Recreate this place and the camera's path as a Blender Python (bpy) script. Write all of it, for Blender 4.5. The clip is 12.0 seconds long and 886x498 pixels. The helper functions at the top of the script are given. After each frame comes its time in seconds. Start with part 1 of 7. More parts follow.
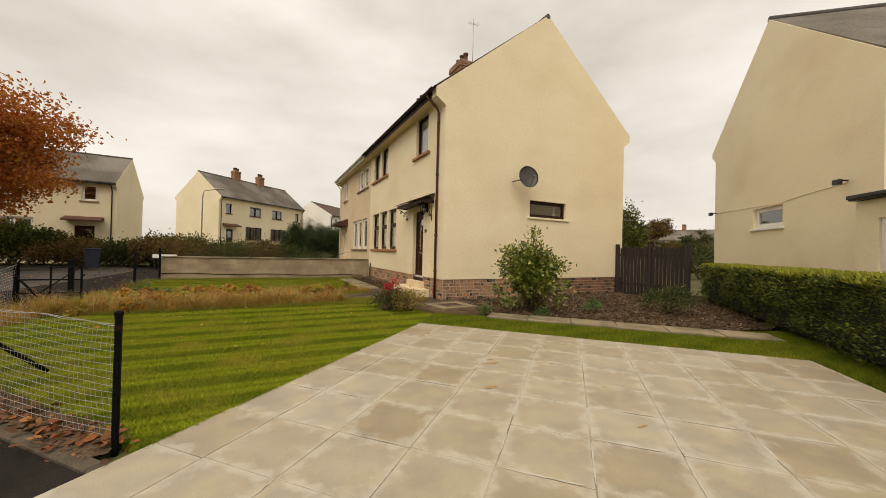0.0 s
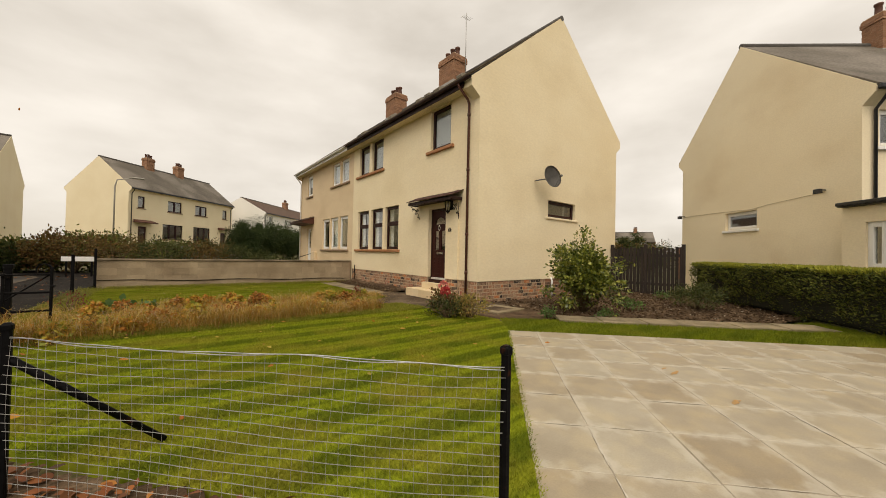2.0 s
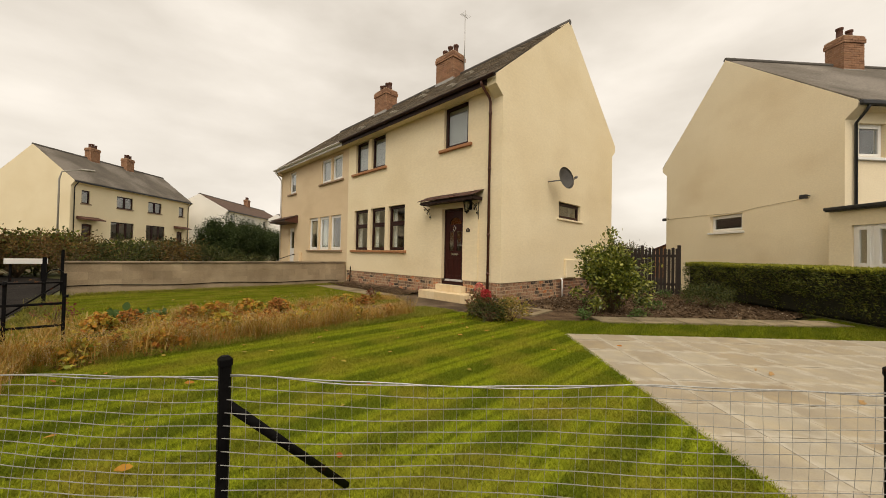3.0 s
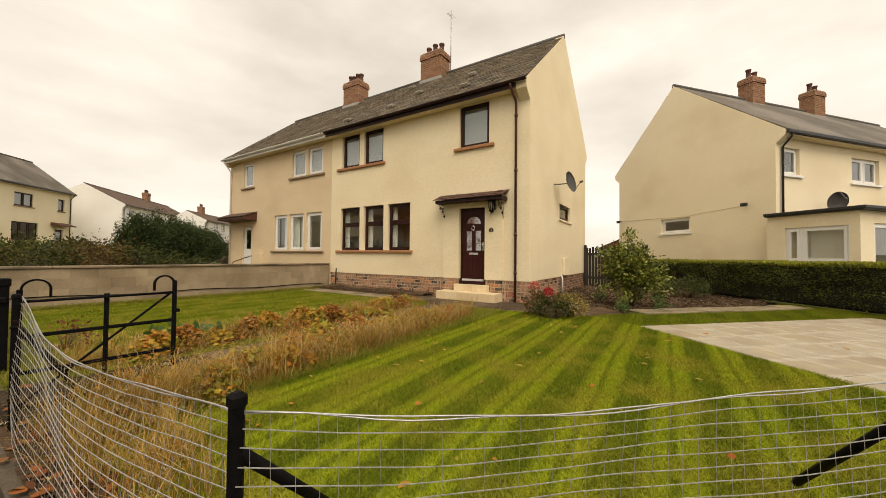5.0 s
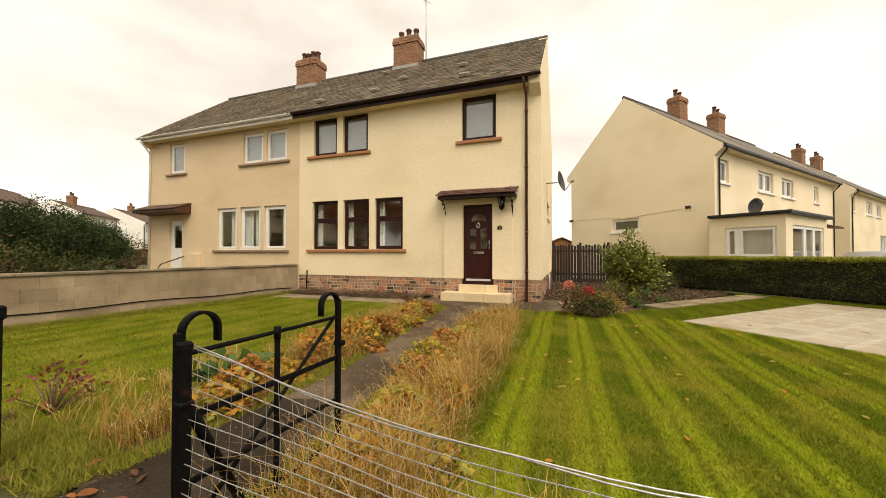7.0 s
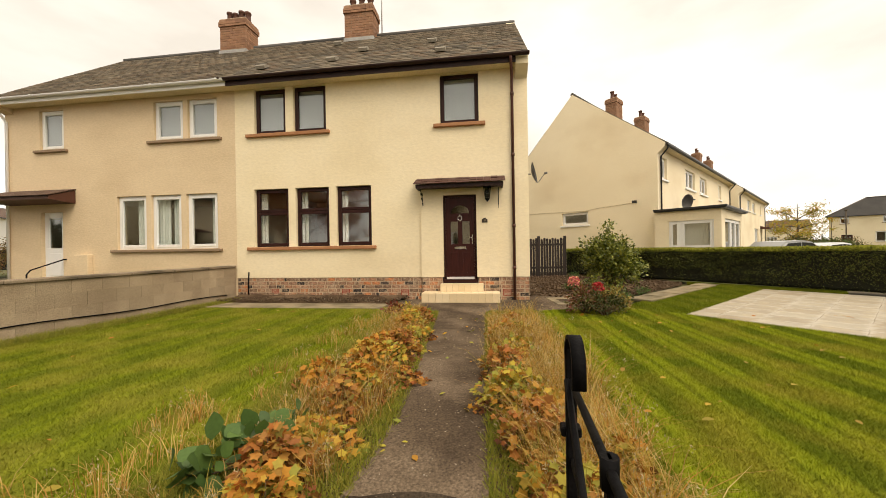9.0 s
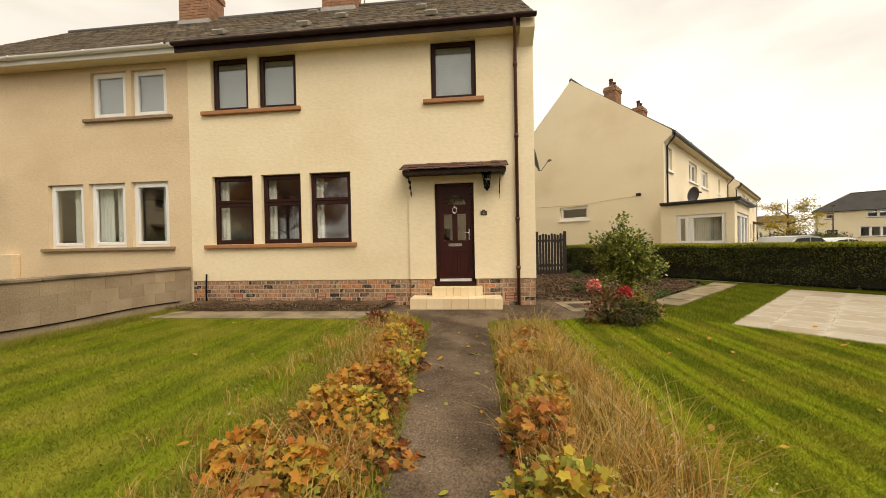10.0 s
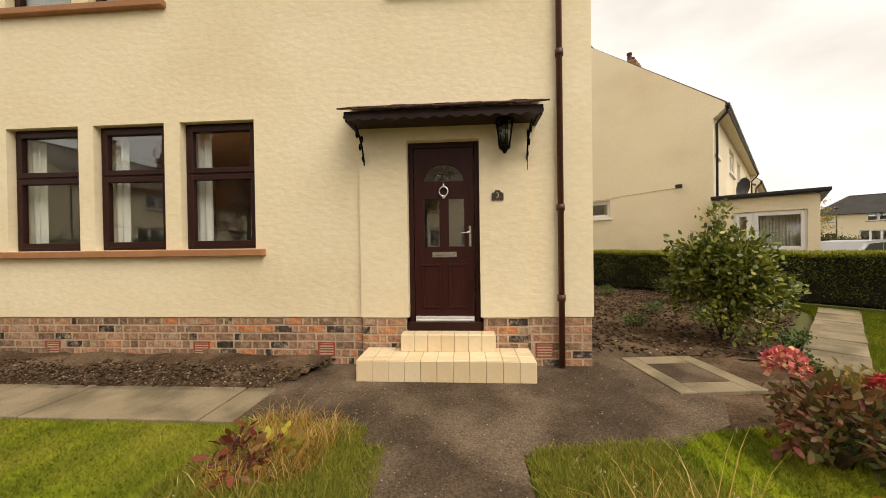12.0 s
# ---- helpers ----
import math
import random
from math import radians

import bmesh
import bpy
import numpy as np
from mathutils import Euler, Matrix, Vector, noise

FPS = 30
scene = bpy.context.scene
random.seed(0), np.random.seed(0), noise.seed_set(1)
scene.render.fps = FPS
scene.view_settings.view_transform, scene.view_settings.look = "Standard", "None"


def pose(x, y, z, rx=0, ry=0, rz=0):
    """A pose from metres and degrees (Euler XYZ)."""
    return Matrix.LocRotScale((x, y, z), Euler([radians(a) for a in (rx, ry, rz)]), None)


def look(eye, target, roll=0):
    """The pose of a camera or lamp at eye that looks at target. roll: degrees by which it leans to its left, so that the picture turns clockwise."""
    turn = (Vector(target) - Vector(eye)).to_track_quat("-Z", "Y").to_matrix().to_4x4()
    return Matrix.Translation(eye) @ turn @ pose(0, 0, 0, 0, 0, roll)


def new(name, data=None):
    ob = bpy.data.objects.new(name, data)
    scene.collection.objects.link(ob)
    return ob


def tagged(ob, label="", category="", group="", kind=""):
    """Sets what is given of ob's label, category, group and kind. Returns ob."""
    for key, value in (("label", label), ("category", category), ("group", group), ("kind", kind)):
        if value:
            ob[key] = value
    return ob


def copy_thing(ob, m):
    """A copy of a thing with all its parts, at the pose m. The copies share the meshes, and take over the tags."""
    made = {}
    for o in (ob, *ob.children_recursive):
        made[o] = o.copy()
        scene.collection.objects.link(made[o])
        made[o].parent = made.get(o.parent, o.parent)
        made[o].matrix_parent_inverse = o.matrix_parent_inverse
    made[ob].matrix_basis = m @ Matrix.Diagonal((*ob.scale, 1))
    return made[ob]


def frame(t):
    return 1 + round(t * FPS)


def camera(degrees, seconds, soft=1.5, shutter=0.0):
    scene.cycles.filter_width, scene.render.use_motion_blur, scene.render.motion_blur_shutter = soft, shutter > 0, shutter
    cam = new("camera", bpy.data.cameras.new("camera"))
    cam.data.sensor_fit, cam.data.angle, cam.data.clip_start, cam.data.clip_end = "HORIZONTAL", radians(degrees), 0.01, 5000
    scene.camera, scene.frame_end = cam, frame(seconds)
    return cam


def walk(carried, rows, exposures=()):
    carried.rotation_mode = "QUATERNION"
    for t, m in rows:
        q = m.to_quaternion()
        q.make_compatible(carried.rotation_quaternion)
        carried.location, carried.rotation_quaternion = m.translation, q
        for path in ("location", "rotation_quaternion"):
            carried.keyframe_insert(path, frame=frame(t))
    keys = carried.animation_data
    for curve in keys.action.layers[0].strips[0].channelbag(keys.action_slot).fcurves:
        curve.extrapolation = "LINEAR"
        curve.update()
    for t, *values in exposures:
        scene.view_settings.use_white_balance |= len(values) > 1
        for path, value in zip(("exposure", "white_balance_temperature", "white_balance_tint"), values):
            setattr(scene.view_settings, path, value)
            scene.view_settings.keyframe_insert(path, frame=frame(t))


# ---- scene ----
cam = camera(103.5, 12.0, soft=0.9)
PATH = [
    (0, (-0.145, 0.211, 1.32), (0.753, 1.997, 1.336), 1.4),
    (0.5, (-0.618, 0.678, 1.285), (0.348, 2.429, 1.312), 1.5),
    (1, (-1.119, 1.165, 1.287), (-0.055, 2.858, 1.311), 1.4),
    (1.5, (-1.614, 1.69, 1.293), (-0.461, 3.324, 1.316), 1.3),
    (2, (-2.104, 2.238, 1.253), (-0.863, 3.806, 1.282), 1.2),
    (2.5, (-2.587, 2.805, 1.253), (-1.276, 4.315, 1.286), 1.2),
    (3, (-3.049, 3.435, 1.259), (-1.65, 4.863, 1.291), 1.1),
    (5, (-4.675, 5.699, 1.2), (-2.991, 6.776, 1.241), 0.6),
    (5.5, (-4.9, 6.258, 1.206), (-3.142, 7.211, 1.246), 0.3),
    (6, (-5.027, 6.872, 1.196), (-3.205, 7.695, 1.225), 0.3),
    (6.5, (-5.123, 7.471, 1.215), (-3.263, 8.205, 1.243), 0.2),
    (8.5, (-4.807, 9.478, 1.251), (-2.846, 9.867, 1.264), -0.6),
    (9, (-4.446, 9.621, 1.263), (-2.463, 9.884, 1.261), -0.9),
    (9.5, (-3.911, 9.758, 1.275), (-1.923, 9.977, 1.26), -0.9),
    (10, (-3.232, 9.841, 1.282), (-1.242, 10.043, 1.258), -1.1),
    (10.5, (-2.485, 9.915, 1.28), (-0.494, 10.105, 1.252), -1.0),
    (11, (-1.641, 9.954, 1.304), (0.351, 10.127, 1.271), -1.1),
    (11.5, (-0.811, 10.013, 1.347), (1.183, 10.169, 1.318), -0.8),
    (12, (0.111, 10.068, 1.377), (2.106, 10.205, 1.36), -0.8),
]
walk(cam, [(t, look(eye, target, roll)) for t, eye, target, roll in PATH],
     exposures=((0, -0.02, 6800, 12.5), (3, 0.0, 6900, 12.5), (5, 0.17, 7050, 12.5), (8.5, 0.5, 6950, 12.5), (10.5, 0.36, 6900, 12.5), (12, 0.36, 6650, 13)))


# ---- light: an overcast sky and a veiled sun behind the walker ----
SUN_AZ, SUN_EL = radians(226), radians(54)
world = bpy.data.worlds.new("overcast_sky")
scene.world = world
world.use_nodes = True
wn, wl = world.node_tree.nodes, world.node_tree.links
wn.clear()
w_out = wn.new("ShaderNodeOutputWorld")
w_sky = wn.new("ShaderNodeTexSky")
w_sky.sky_type, w_sky.sun_disc = "NISHITA", False
w_sky.sun_elevation, w_sky.sun_rotation = SUN_EL, radians(90) - SUN_AZ
w_bg = wn.new("ShaderNodeBackground")
w_bg.inputs["Strength"].default_value = 0.1
wl.new(w_sky.outputs[0], w_bg.inputs[0])
w_co = wn.new("ShaderNodeTexCoord")
w_map = wn.new("ShaderNodeMapping")
w_map.inputs["Scale"].default_value = (1.0, 1.0, 2.5)
wl.new(w_co.outputs["Generated"], w_map.inputs[0])
w_n1 = wn.new("ShaderNodeTexNoise")
w_n1.inputs["Scale"].default_value, w_n1.inputs["Detail"].default_value = 2.1, 7.0
w_n1.inputs["Roughness"].default_value = 0.5
wl.new(w_map.outputs[0], w_n1.inputs[0])
w_ramp = wn.new("ShaderNodeValToRGB")
w_ramp.color_ramp.elements[0].position, w_ramp.color_ramp.elements[1].position = 0.31, 0.68
w_ramp.color_ramp.elements[0].color = (0.66, 0.622, 0.548, 1)
w_ramp.color_ramp.elements[1].color = (0.98, 0.942, 0.858, 1)
wl.new(w_n1.outputs[0], w_ramp.inputs[0])
w_cloud = wn.new("ShaderNodeBackground")
w_cloud.inputs["Strength"].default_value = 1.06
wl.new(w_ramp.outputs[0], w_cloud.inputs[0])
w_mix = wn.new("ShaderNodeMixShader")
w_mix.inputs[0].default_value = 0.94
wl.new(w_bg.outputs[0], w_mix.inputs[1])
wl.new(w_cloud.outputs[0], w_mix.inputs[2])
wl.new(w_mix.outputs[0], w_out.inputs[0])

sun = new("veiled_sun", bpy.data.lights.new("veiled_sun", "SUN"))
sun.data.energy, sun.data.angle, sun.data.color = 2.1, radians(45), (1.0, 0.93, 0.82)
sun_way = Vector((math.cos(SUN_AZ) * math.cos(SUN_EL), math.sin(SUN_AZ) * math.cos(SUN_EL), math.sin(SUN_EL)))
sun.matrix_world = look(sun_way * 60, (0, 0, 0))


# ---- materials ----
def link(nt, a, b):
    nt.links.new(a, b)


def surf(name, c1, c2, scale=2.0, rough=0.85, bump=0.2, bscale=60.0, fine=0.25, metal=0.0, spec=0.4, rnd=0.0, island=0.0, c3=None, s3=0.5, stretch=(1, 1, 1), detail=5.0, blotch=(0.45, 0.62), bdist=0.01, world_place=False):
    """A worn surface: two colours by a large noise, a fine grain, a third colour in stains, a relief; rnd and island vary pieces."""
    m = bpy.data.materials.new(name)
    m.use_nodes = True
    nt = m.node_tree
    b = nt.nodes["Principled BSDF"]
    b.inputs["Roughness"].default_value, b.inputs["Metallic"].default_value = rough, metal
    b.inputs["Specular IOR Level"].default_value = spec
    co = nt.nodes.new("ShaderNodeTexCoord")
    mp = nt.nodes.new("ShaderNodeMapping")
    mp.inputs["Scale"].default_value = stretch
    if world_place:
        link(nt, nt.nodes.new("ShaderNodeNewGeometry").outputs["Position"], mp.inputs[0])
    else:
        link(nt, co.outputs["Object"], mp.inputs[0])
    n1 = nt.nodes.new("ShaderNodeTexNoise")
    n1.inputs["Scale"].default_value, n1.inputs["Detail"].default_value = scale, detail
    link(nt, mp.outputs[0], n1.inputs[0])
    r1 = nt.nodes.new("ShaderNodeMapRange")
    r1.inputs[1].default_value, r1.inputs[2].default_value = 0.3, 0.7
    link(nt, n1.outputs[0], r1.inputs[0])
    mix = nt.nodes.new("ShaderNodeMix")
    mix.data_type = "RGBA"
    mix.inputs[6].default_value, mix.inputs[7].default_value = (*c1, 1), (*c2, 1)
    link(nt, r1.outputs[0], mix.inputs[0])
    col = mix.outputs[2]
    if c3:
        n3 = nt.nodes.new("ShaderNodeTexNoise")
        n3.inputs["Scale"].default_value, n3.inputs["Detail"].default_value = s3, 6.0
        link(nt, mp.outputs[0], n3.inputs[0])
        r3 = nt.nodes.new("ShaderNodeMapRange")
        r3.inputs[1].default_value, r3.inputs[2].default_value = blotch
        link(nt, n3.outputs[0], r3.inputs[0])
        mx = nt.nodes.new("ShaderNodeMix")
        mx.data_type = "RGBA"
        mx.inputs[7].default_value = (*c3, 1)
        link(nt, r3.outputs[0], mx.inputs[0])
        link(nt, col, mx.inputs[6])
        col = mx.outputs[2]
    n2 = nt.nodes.new("ShaderNodeTexNoise")
    n2.inputs["Scale"].default_value, n2.inputs["Detail"].default_value = bscale, 4.0
    link(nt, mp.outputs[0], n2.inputs[0])
    hsv = nt.nodes.new("ShaderNodeHueSaturation")
    val = nt.nodes.new("ShaderNodeMapRange")
    val.inputs[1].default_value, val.inputs[2].default_value = 0.25, 0.75
    val.inputs[3].default_value, val.inputs[4].default_value = 1 - fine, 1 + fine
    link(nt, n2.outputs[0], val.inputs[0])
    v = val.outputs[0]
    for amount, node, out in ((rnd, "ShaderNodeObjectInfo", "Random"), (island, "ShaderNodeNewGeometry", "Random Per Island")):
        if amount:
            src = nt.nodes.new(node)
            rr = nt.nodes.new("ShaderNodeMapRange")
            rr.inputs[3].default_value, rr.inputs[4].default_value = 1 - amount, 1 + amount
            link(nt, src.outputs[out], rr.inputs[0])
            mu = nt.nodes.new("ShaderNodeMath")
            mu.operation = "MULTIPLY"
            link(nt, v, mu.inputs[0])
            link(nt, rr.outputs[0], mu.inputs[1])
            v = mu.outputs[0]
    link(nt, v, hsv.inputs["Value"])
    link(nt, col, hsv.inputs["Color"])
    link(nt, hsv.outputs[0], b.inputs["Base Color"])
    if bump:
        bp = nt.nodes.new("ShaderNodeBump")
        bp.inputs["Strength"].default_value, bp.inputs["Distance"].default_value = bump, bdist
        link(nt, n2.outputs[0], bp.inputs["Height"])
        link(nt, bp.outputs[0], b.inputs["Normal"])
    return m


def pieces(name, colours, rough=0.85, by="object", bump=0.3, bscale=50.0, fine=0.3, spec=0.35, through_light=0.0, s1=9.0):
    """Pieces that differ one from the next: a colour picked from a ramp by object or by island, with grain."""
    m = bpy.data.materials.new(name)
    m.use_nodes = True
    nt = m.node_tree
    b = nt.nodes["Principled BSDF"]
    b.inputs["Roughness"].default_value, b.inputs["Specular IOR Level"].default_value = rough, spec
    src = nt.nodes.new("ShaderNodeObjectInfo" if by == "object" else "ShaderNodeNewGeometry")
    out = src.outputs["Random" if by == "object" else "Random Per Island"]
    ramp = nt.nodes.new("ShaderNodeValToRGB")
    el = ramp.color_ramp.elements
    while len(el) < len(colours):
        el.new(0.5)
    for i, c in enumerate(colours):
        el[i].position, el[i].color = i / (len(colours) if by == "object" else max(1, len(colours) - 1)), (*c, 1)
    ramp.color_ramp.interpolation = "CONSTANT" if by == "object" else "LINEAR"
    link(nt, out, ramp.inputs[0])
    co = nt.nodes.new("ShaderNodeTexCoord")
    n2 = nt.nodes.new("ShaderNodeTexNoise")
    n2.inputs["Scale"].default_value, n2.inputs["Detail"].default_value = bscale, 4.0
    link(nt, co.outputs["Object"], n2.inputs[0])
    n1 = nt.nodes.new("ShaderNodeTexNoise")
    n1.inputs["Scale"].default_value = s1
    link(nt, co.outputs["Object"], n1.inputs[0])
    ad = nt.nodes.new("ShaderNodeMath")
    link(nt, n1.outputs[0], ad.inputs[0])
    link(nt, n2.outputs[0], ad.inputs[1])
    val = nt.nodes.new("ShaderNodeMapRange")
    val.inputs[1].default_value, val.inputs[2].default_value = 0.6, 1.4
    val.inputs[3].default_value, val.inputs[4].default_value = 1 - fine, 1 + fine
    link(nt, ad.outputs[0], val.inputs[0])
    hsv = nt.nodes.new("ShaderNodeHueSaturation")
    link(nt, val.outputs[0], hsv.inputs["Value"])
    link(nt, ramp.outputs[0], hsv.inputs["Color"])
    link(nt, hsv.outputs[0], b.inputs["Base Color"])
    if bump:
        bp = nt.nodes.new("ShaderNodeBump")
        bp.inputs["Strength"].default_value, bp.inputs["Distance"].default_value = bump, 0.008
        link(nt, n2.outputs[0], bp.inputs["Height"])
        link(nt, bp.outputs[0], b.inputs["Normal"])
    if through_light:
        tr = nt.nodes.new("ShaderNodeBsdfTranslucent")
        link(nt, hsv.outputs[0], tr.inputs[0])
        ms = nt.nodes.new("ShaderNodeMixShader")
        ms.inputs[0].default_value = through_light
        link(nt, b.outputs[0], ms.inputs[1])
        link(nt, tr.outputs[0], ms.inputs[2])
        link(nt, ms.outputs[0], nt.nodes["Material Output"].inputs[0])
    return m


def pane_glass(name, tint=(0.93, 0.95, 0.94), mirror=0.12):
    m = bpy.data.materials.new(name)
    m.use_nodes = True
    nt = m.node_tree
    nt.nodes.clear()
    o = nt.nodes.new("ShaderNodeOutputMaterial")
    t = nt.nodes.new("ShaderNodeBsdfTransparent")
    t.inputs[0].default_value = (*tint, 1)
    g = nt.nodes.new("ShaderNodeBsdfGlossy")
    g.inputs["Roughness"].default_value = 0.015
    lw = nt.nodes.new("ShaderNodeLayerWeight")
    pw = nt.nodes.new("ShaderNodeMath")
    pw.operation, pw.inputs[1].default_value = "POWER", 4.0
    link(nt, lw.outputs["Facing"], pw.inputs[0])
    f = nt.nodes.new("ShaderNodeMath")
    f.operation = "MULTIPLY_ADD"
    f.inputs[1].default_value, f.inputs[2].default_value = 0.8, mirror
    link(nt, pw.outputs[0], f.inputs[0])
    ms = nt.nodes.new("ShaderNodeMixShader")
    link(nt, f.outputs[0], ms.inputs[0])
    link(nt, t.outputs[0], ms.inputs[1])
    link(nt, g.outputs[0], ms.inputs[2])
    link(nt, ms.outputs[0], o.inputs[0])
    return m


M_CREAM = surf("cream_roughcast", (0.80, 0.675, 0.445), (0.85, 0.735, 0.51), 1.1, 0.9, 0.30, 20, 0.05, c3=(0.745, 0.62, 0.40), s3=0.8, blotch=(0.5, 0.75), bdist=0.014, detail=7, stretch=(0.5, 0.5, 1.0))
M_BEIGE = surf("beige_roughcast", (0.665, 0.515, 0.325), (0.72, 0.57, 0.37), 1.3, 0.9, 0.45, 26, 0.06, c3=(0.60, 0.455, 0.28), s3=0.9, blotch=(0.5, 0.78), stretch=(0.5, 0.5, 1.0))
M_CREAM2 = surf("pale_cream_render", (0.80, 0.685, 0.475), (0.85, 0.74, 0.53), 0.8, 0.9, 0.4, 30, 0.05, c3=(0.735, 0.61, 0.405), s3=0.5, blotch=(0.5, 0.72), stretch=(0.7, 0.7, 1.0), detail=8)
M_CREAMFAR = surf("far_cream_render", (0.74, 0.63, 0.42), (0.80, 0.70, 0.49), 0.5, 0.9, 0.2, 20, 0.05)
M_WHITEFAR = surf("far_white_render", (0.74, 0.72, 0.66), (0.80, 0.78, 0.73), 0.5, 0.9, 0.2, 20, 0.05)
M_ROOM = surf("room_plaster", (0.55, 0.52, 0.46), (0.60, 0.57, 0.50), 1.0, 0.95, 0.05)
M_SOFFIT = surf("cream_soffit_paint", (0.70, 0.58, 0.36), (0.76, 0.64, 0.41), 2.0, 0.7, 0.1)
M_GUTTER = surf("dark_brown_gutter_plastic", (0.022, 0.010, 0.008), (0.034, 0.016, 0.012), 3.0, 0.5, 0.05, spec=0.2)
M_PIPE = surf("brown_downpipe_paint", (0.075, 0.026, 0.016), (0.10, 0.036, 0.022), 4.0, 0.45, 0.1)
M_WHITE = surf("white_plastic", (0.78, 0.77, 0.73), (0.82, 0.81, 0.78), 2.0, 0.4, 0.02, 60, 0.03)
M_BLACK = surf("black_gutter_plastic", (0.012, 0.012, 0.013), (0.02, 0.02, 0.022), 3.0, 0.4, 0.05)
M_FRAME = surf("dark_brown_window_frame", (0.024, 0.008, 0.006), (0.036, 0.012, 0.009), 3.0, 0.42, 0.08, 90, 0.15, spec=0.2)
M_DOOR = surf("rosewood_door", (0.032, 0.008, 0.006), (0.048, 0.012, 0.009), 6.0, 0.42, 0.12, 40, 0.25, stretch=(1, 6, 0.5), spec=0.2)
M_SILL = surf("terracotta_painted_sill", (0.34, 0.155, 0.065), (0.40, 0.19, 0.085), 4.0, 0.75, 0.2, 50, 0.1)
M_SILLB = surf("stone_brown_sill", (0.24, 0.165, 0.10), (0.30, 0.21, 0.13), 4.0, 0.8, 0.2, 50, 0.12)
M_GLASS = pane_glass("window_glass")
M_DOORGLASS = pane_glass("patterned_door_glass", (0.75, 0.77, 0.76), 0.32)
M_CURTAIN = surf("white_curtain", (0.80, 0.78, 0.70), (0.86, 0.84, 0.76), 4.0, 0.95, 0.1, 200, 0.05)
# grey of the sky mirrored in the upper panes, painted on boards
M_SKYGREY = surf("grey_sky_reflection", (0.34, 0.36, 0.355), (0.39, 0.41, 0.40), 4.0, 0.95, 0.1, 200, 0.05)
M_CURTAING = surf("sage_curtain", (0.66, 0.68, 0.63), (0.73, 0.75, 0.69), 4.0, 0.95, 0.1, 200, 0.05)
M_CHROME = surf("chrome", (0.75, 0.75, 0.74), (0.82, 0.82, 0.8), 2.0, 0.18, 0.0, metal=1.0, fine=0.02)
M_IRON = surf("black_iron_paint", (0.0035, 0.0033, 0.0035), (0.007, 0.0065, 0.0065), 14.0, 0.6, 0.35, 45, 0.3, c3=(0.085, 0.026, 0.011), s3=7.0, blotch=(0.65, 0.74), spec=0.07)
M_WIRE = surf("galvanised_wire", (0.42, 0.41, 0.39), (0.52, 0.51, 0.48), 6.0, 0.45, 0.1, metal=0.6)
M_MORTAR = surf("brick_mortar", (0.40, 0.295, 0.19), (0.54, 0.41, 0.28), 7.0, 0.95, 0.5, 70, 0.25, spec=0.1)
def smeared(m, colour, scale, lo, hi):
    """Mortar or dirt rubbed over pieces in ragged patches."""
    nt = m.node_tree
    b = nt.nodes["Principled BSDF"]
    col = b.inputs["Base Color"].links[0].from_socket
    geo = nt.nodes.new("ShaderNodeNewGeometry")
    nz = nt.nodes.new("ShaderNodeTexNoise")
    nz.inputs["Scale"].default_value, nz.inputs["Detail"].default_value, nz.inputs["Roughness"].default_value = scale, 8.0, 0.65
    link(nt, geo.outputs["Position"], nz.inputs[0])
    rg = nt.nodes.new("ShaderNodeMapRange")
    rg.inputs[1].default_value, rg.inputs[2].default_value, rg.inputs[4].default_value = lo, hi, 0.85
    link(nt, nz.outputs[0], rg.inputs[0])
    mx = nt.nodes.new("ShaderNodeMix")
    mx.data_type = "RGBA"
    mx.inputs[7].default_value = (*colour, 1)
    link(nt, rg.outputs[0], mx.inputs[0])
    link(nt, col, mx.inputs[6])
    link(nt, mx.outputs[2], b.inputs["Base Color"])
    return m


M_BRICK = smeared(pieces("mixed_brick", ((0.20, 0.125, 0.08), (0.30, 0.155, 0.09), (0.16, 0.10, 0.068), (0.34, 0.185, 0.11), (0.23, 0.135, 0.085), (0.46, 0.18, 0.075), (0.29, 0.16, 0.10), (0.045, 0.036, 0.032), (0.36, 0.21, 0.13), (0.19, 0.115, 0.075), (0.38, 0.19, 0.105), (0.26, 0.15, 0.095), (0.07, 0.052, 0.042), (0.31, 0.20, 0.13)), 0.92, fine=0.5, bump=0.8, bscale=38.0, s1=14.0, spec=0.12), (0.46, 0.35, 0.235), 13.0, 0.50, 0.68)
M_TILE = pieces("cream_step_tile", ((0.70, 0.55, 0.33), (0.74, 0.59, 0.37), (0.76, 0.62, 0.40)), 0.35, bump=0.05, fine=0.06, spec=0.5)
M_GROUT = surf("tile_grout", (0.44, 0.33, 0.19), (0.50, 0.38, 0.23), 8.0, 0.9, 0.2)
M_POT = surf("dark_clay_pot", (0.07, 0.03, 0.02), (0.12, 0.05, 0.03), 6.0, 0.8, 0.2)
M_SLATE = pieces("roof_slate", ((0.075, 0.062, 0.044), (0.118, 0.092, 0.062), (0.145, 0.115, 0.078), (0.09, 0.074, 0.05), (0.18, 0.145, 0.10), (0.13, 0.092, 0.058), (0.10, 0.084, 0.06)), 0.8, by="island", bscale=22.0, fine=0.5, s1=0.9, spec=0.12)
M_SLATEP = pieces("roof_slate_single", ((0.075, 0.062, 0.044), (0.118, 0.092, 0.062), (0.145, 0.115, 0.078), (0.09, 0.074, 0.05), (0.18, 0.145, 0.10), (0.13, 0.092, 0.058), (0.10, 0.084, 0.06)), 0.8, by="object", bscale=22.0, fine=0.5, s1=0.9, spec=0.12)
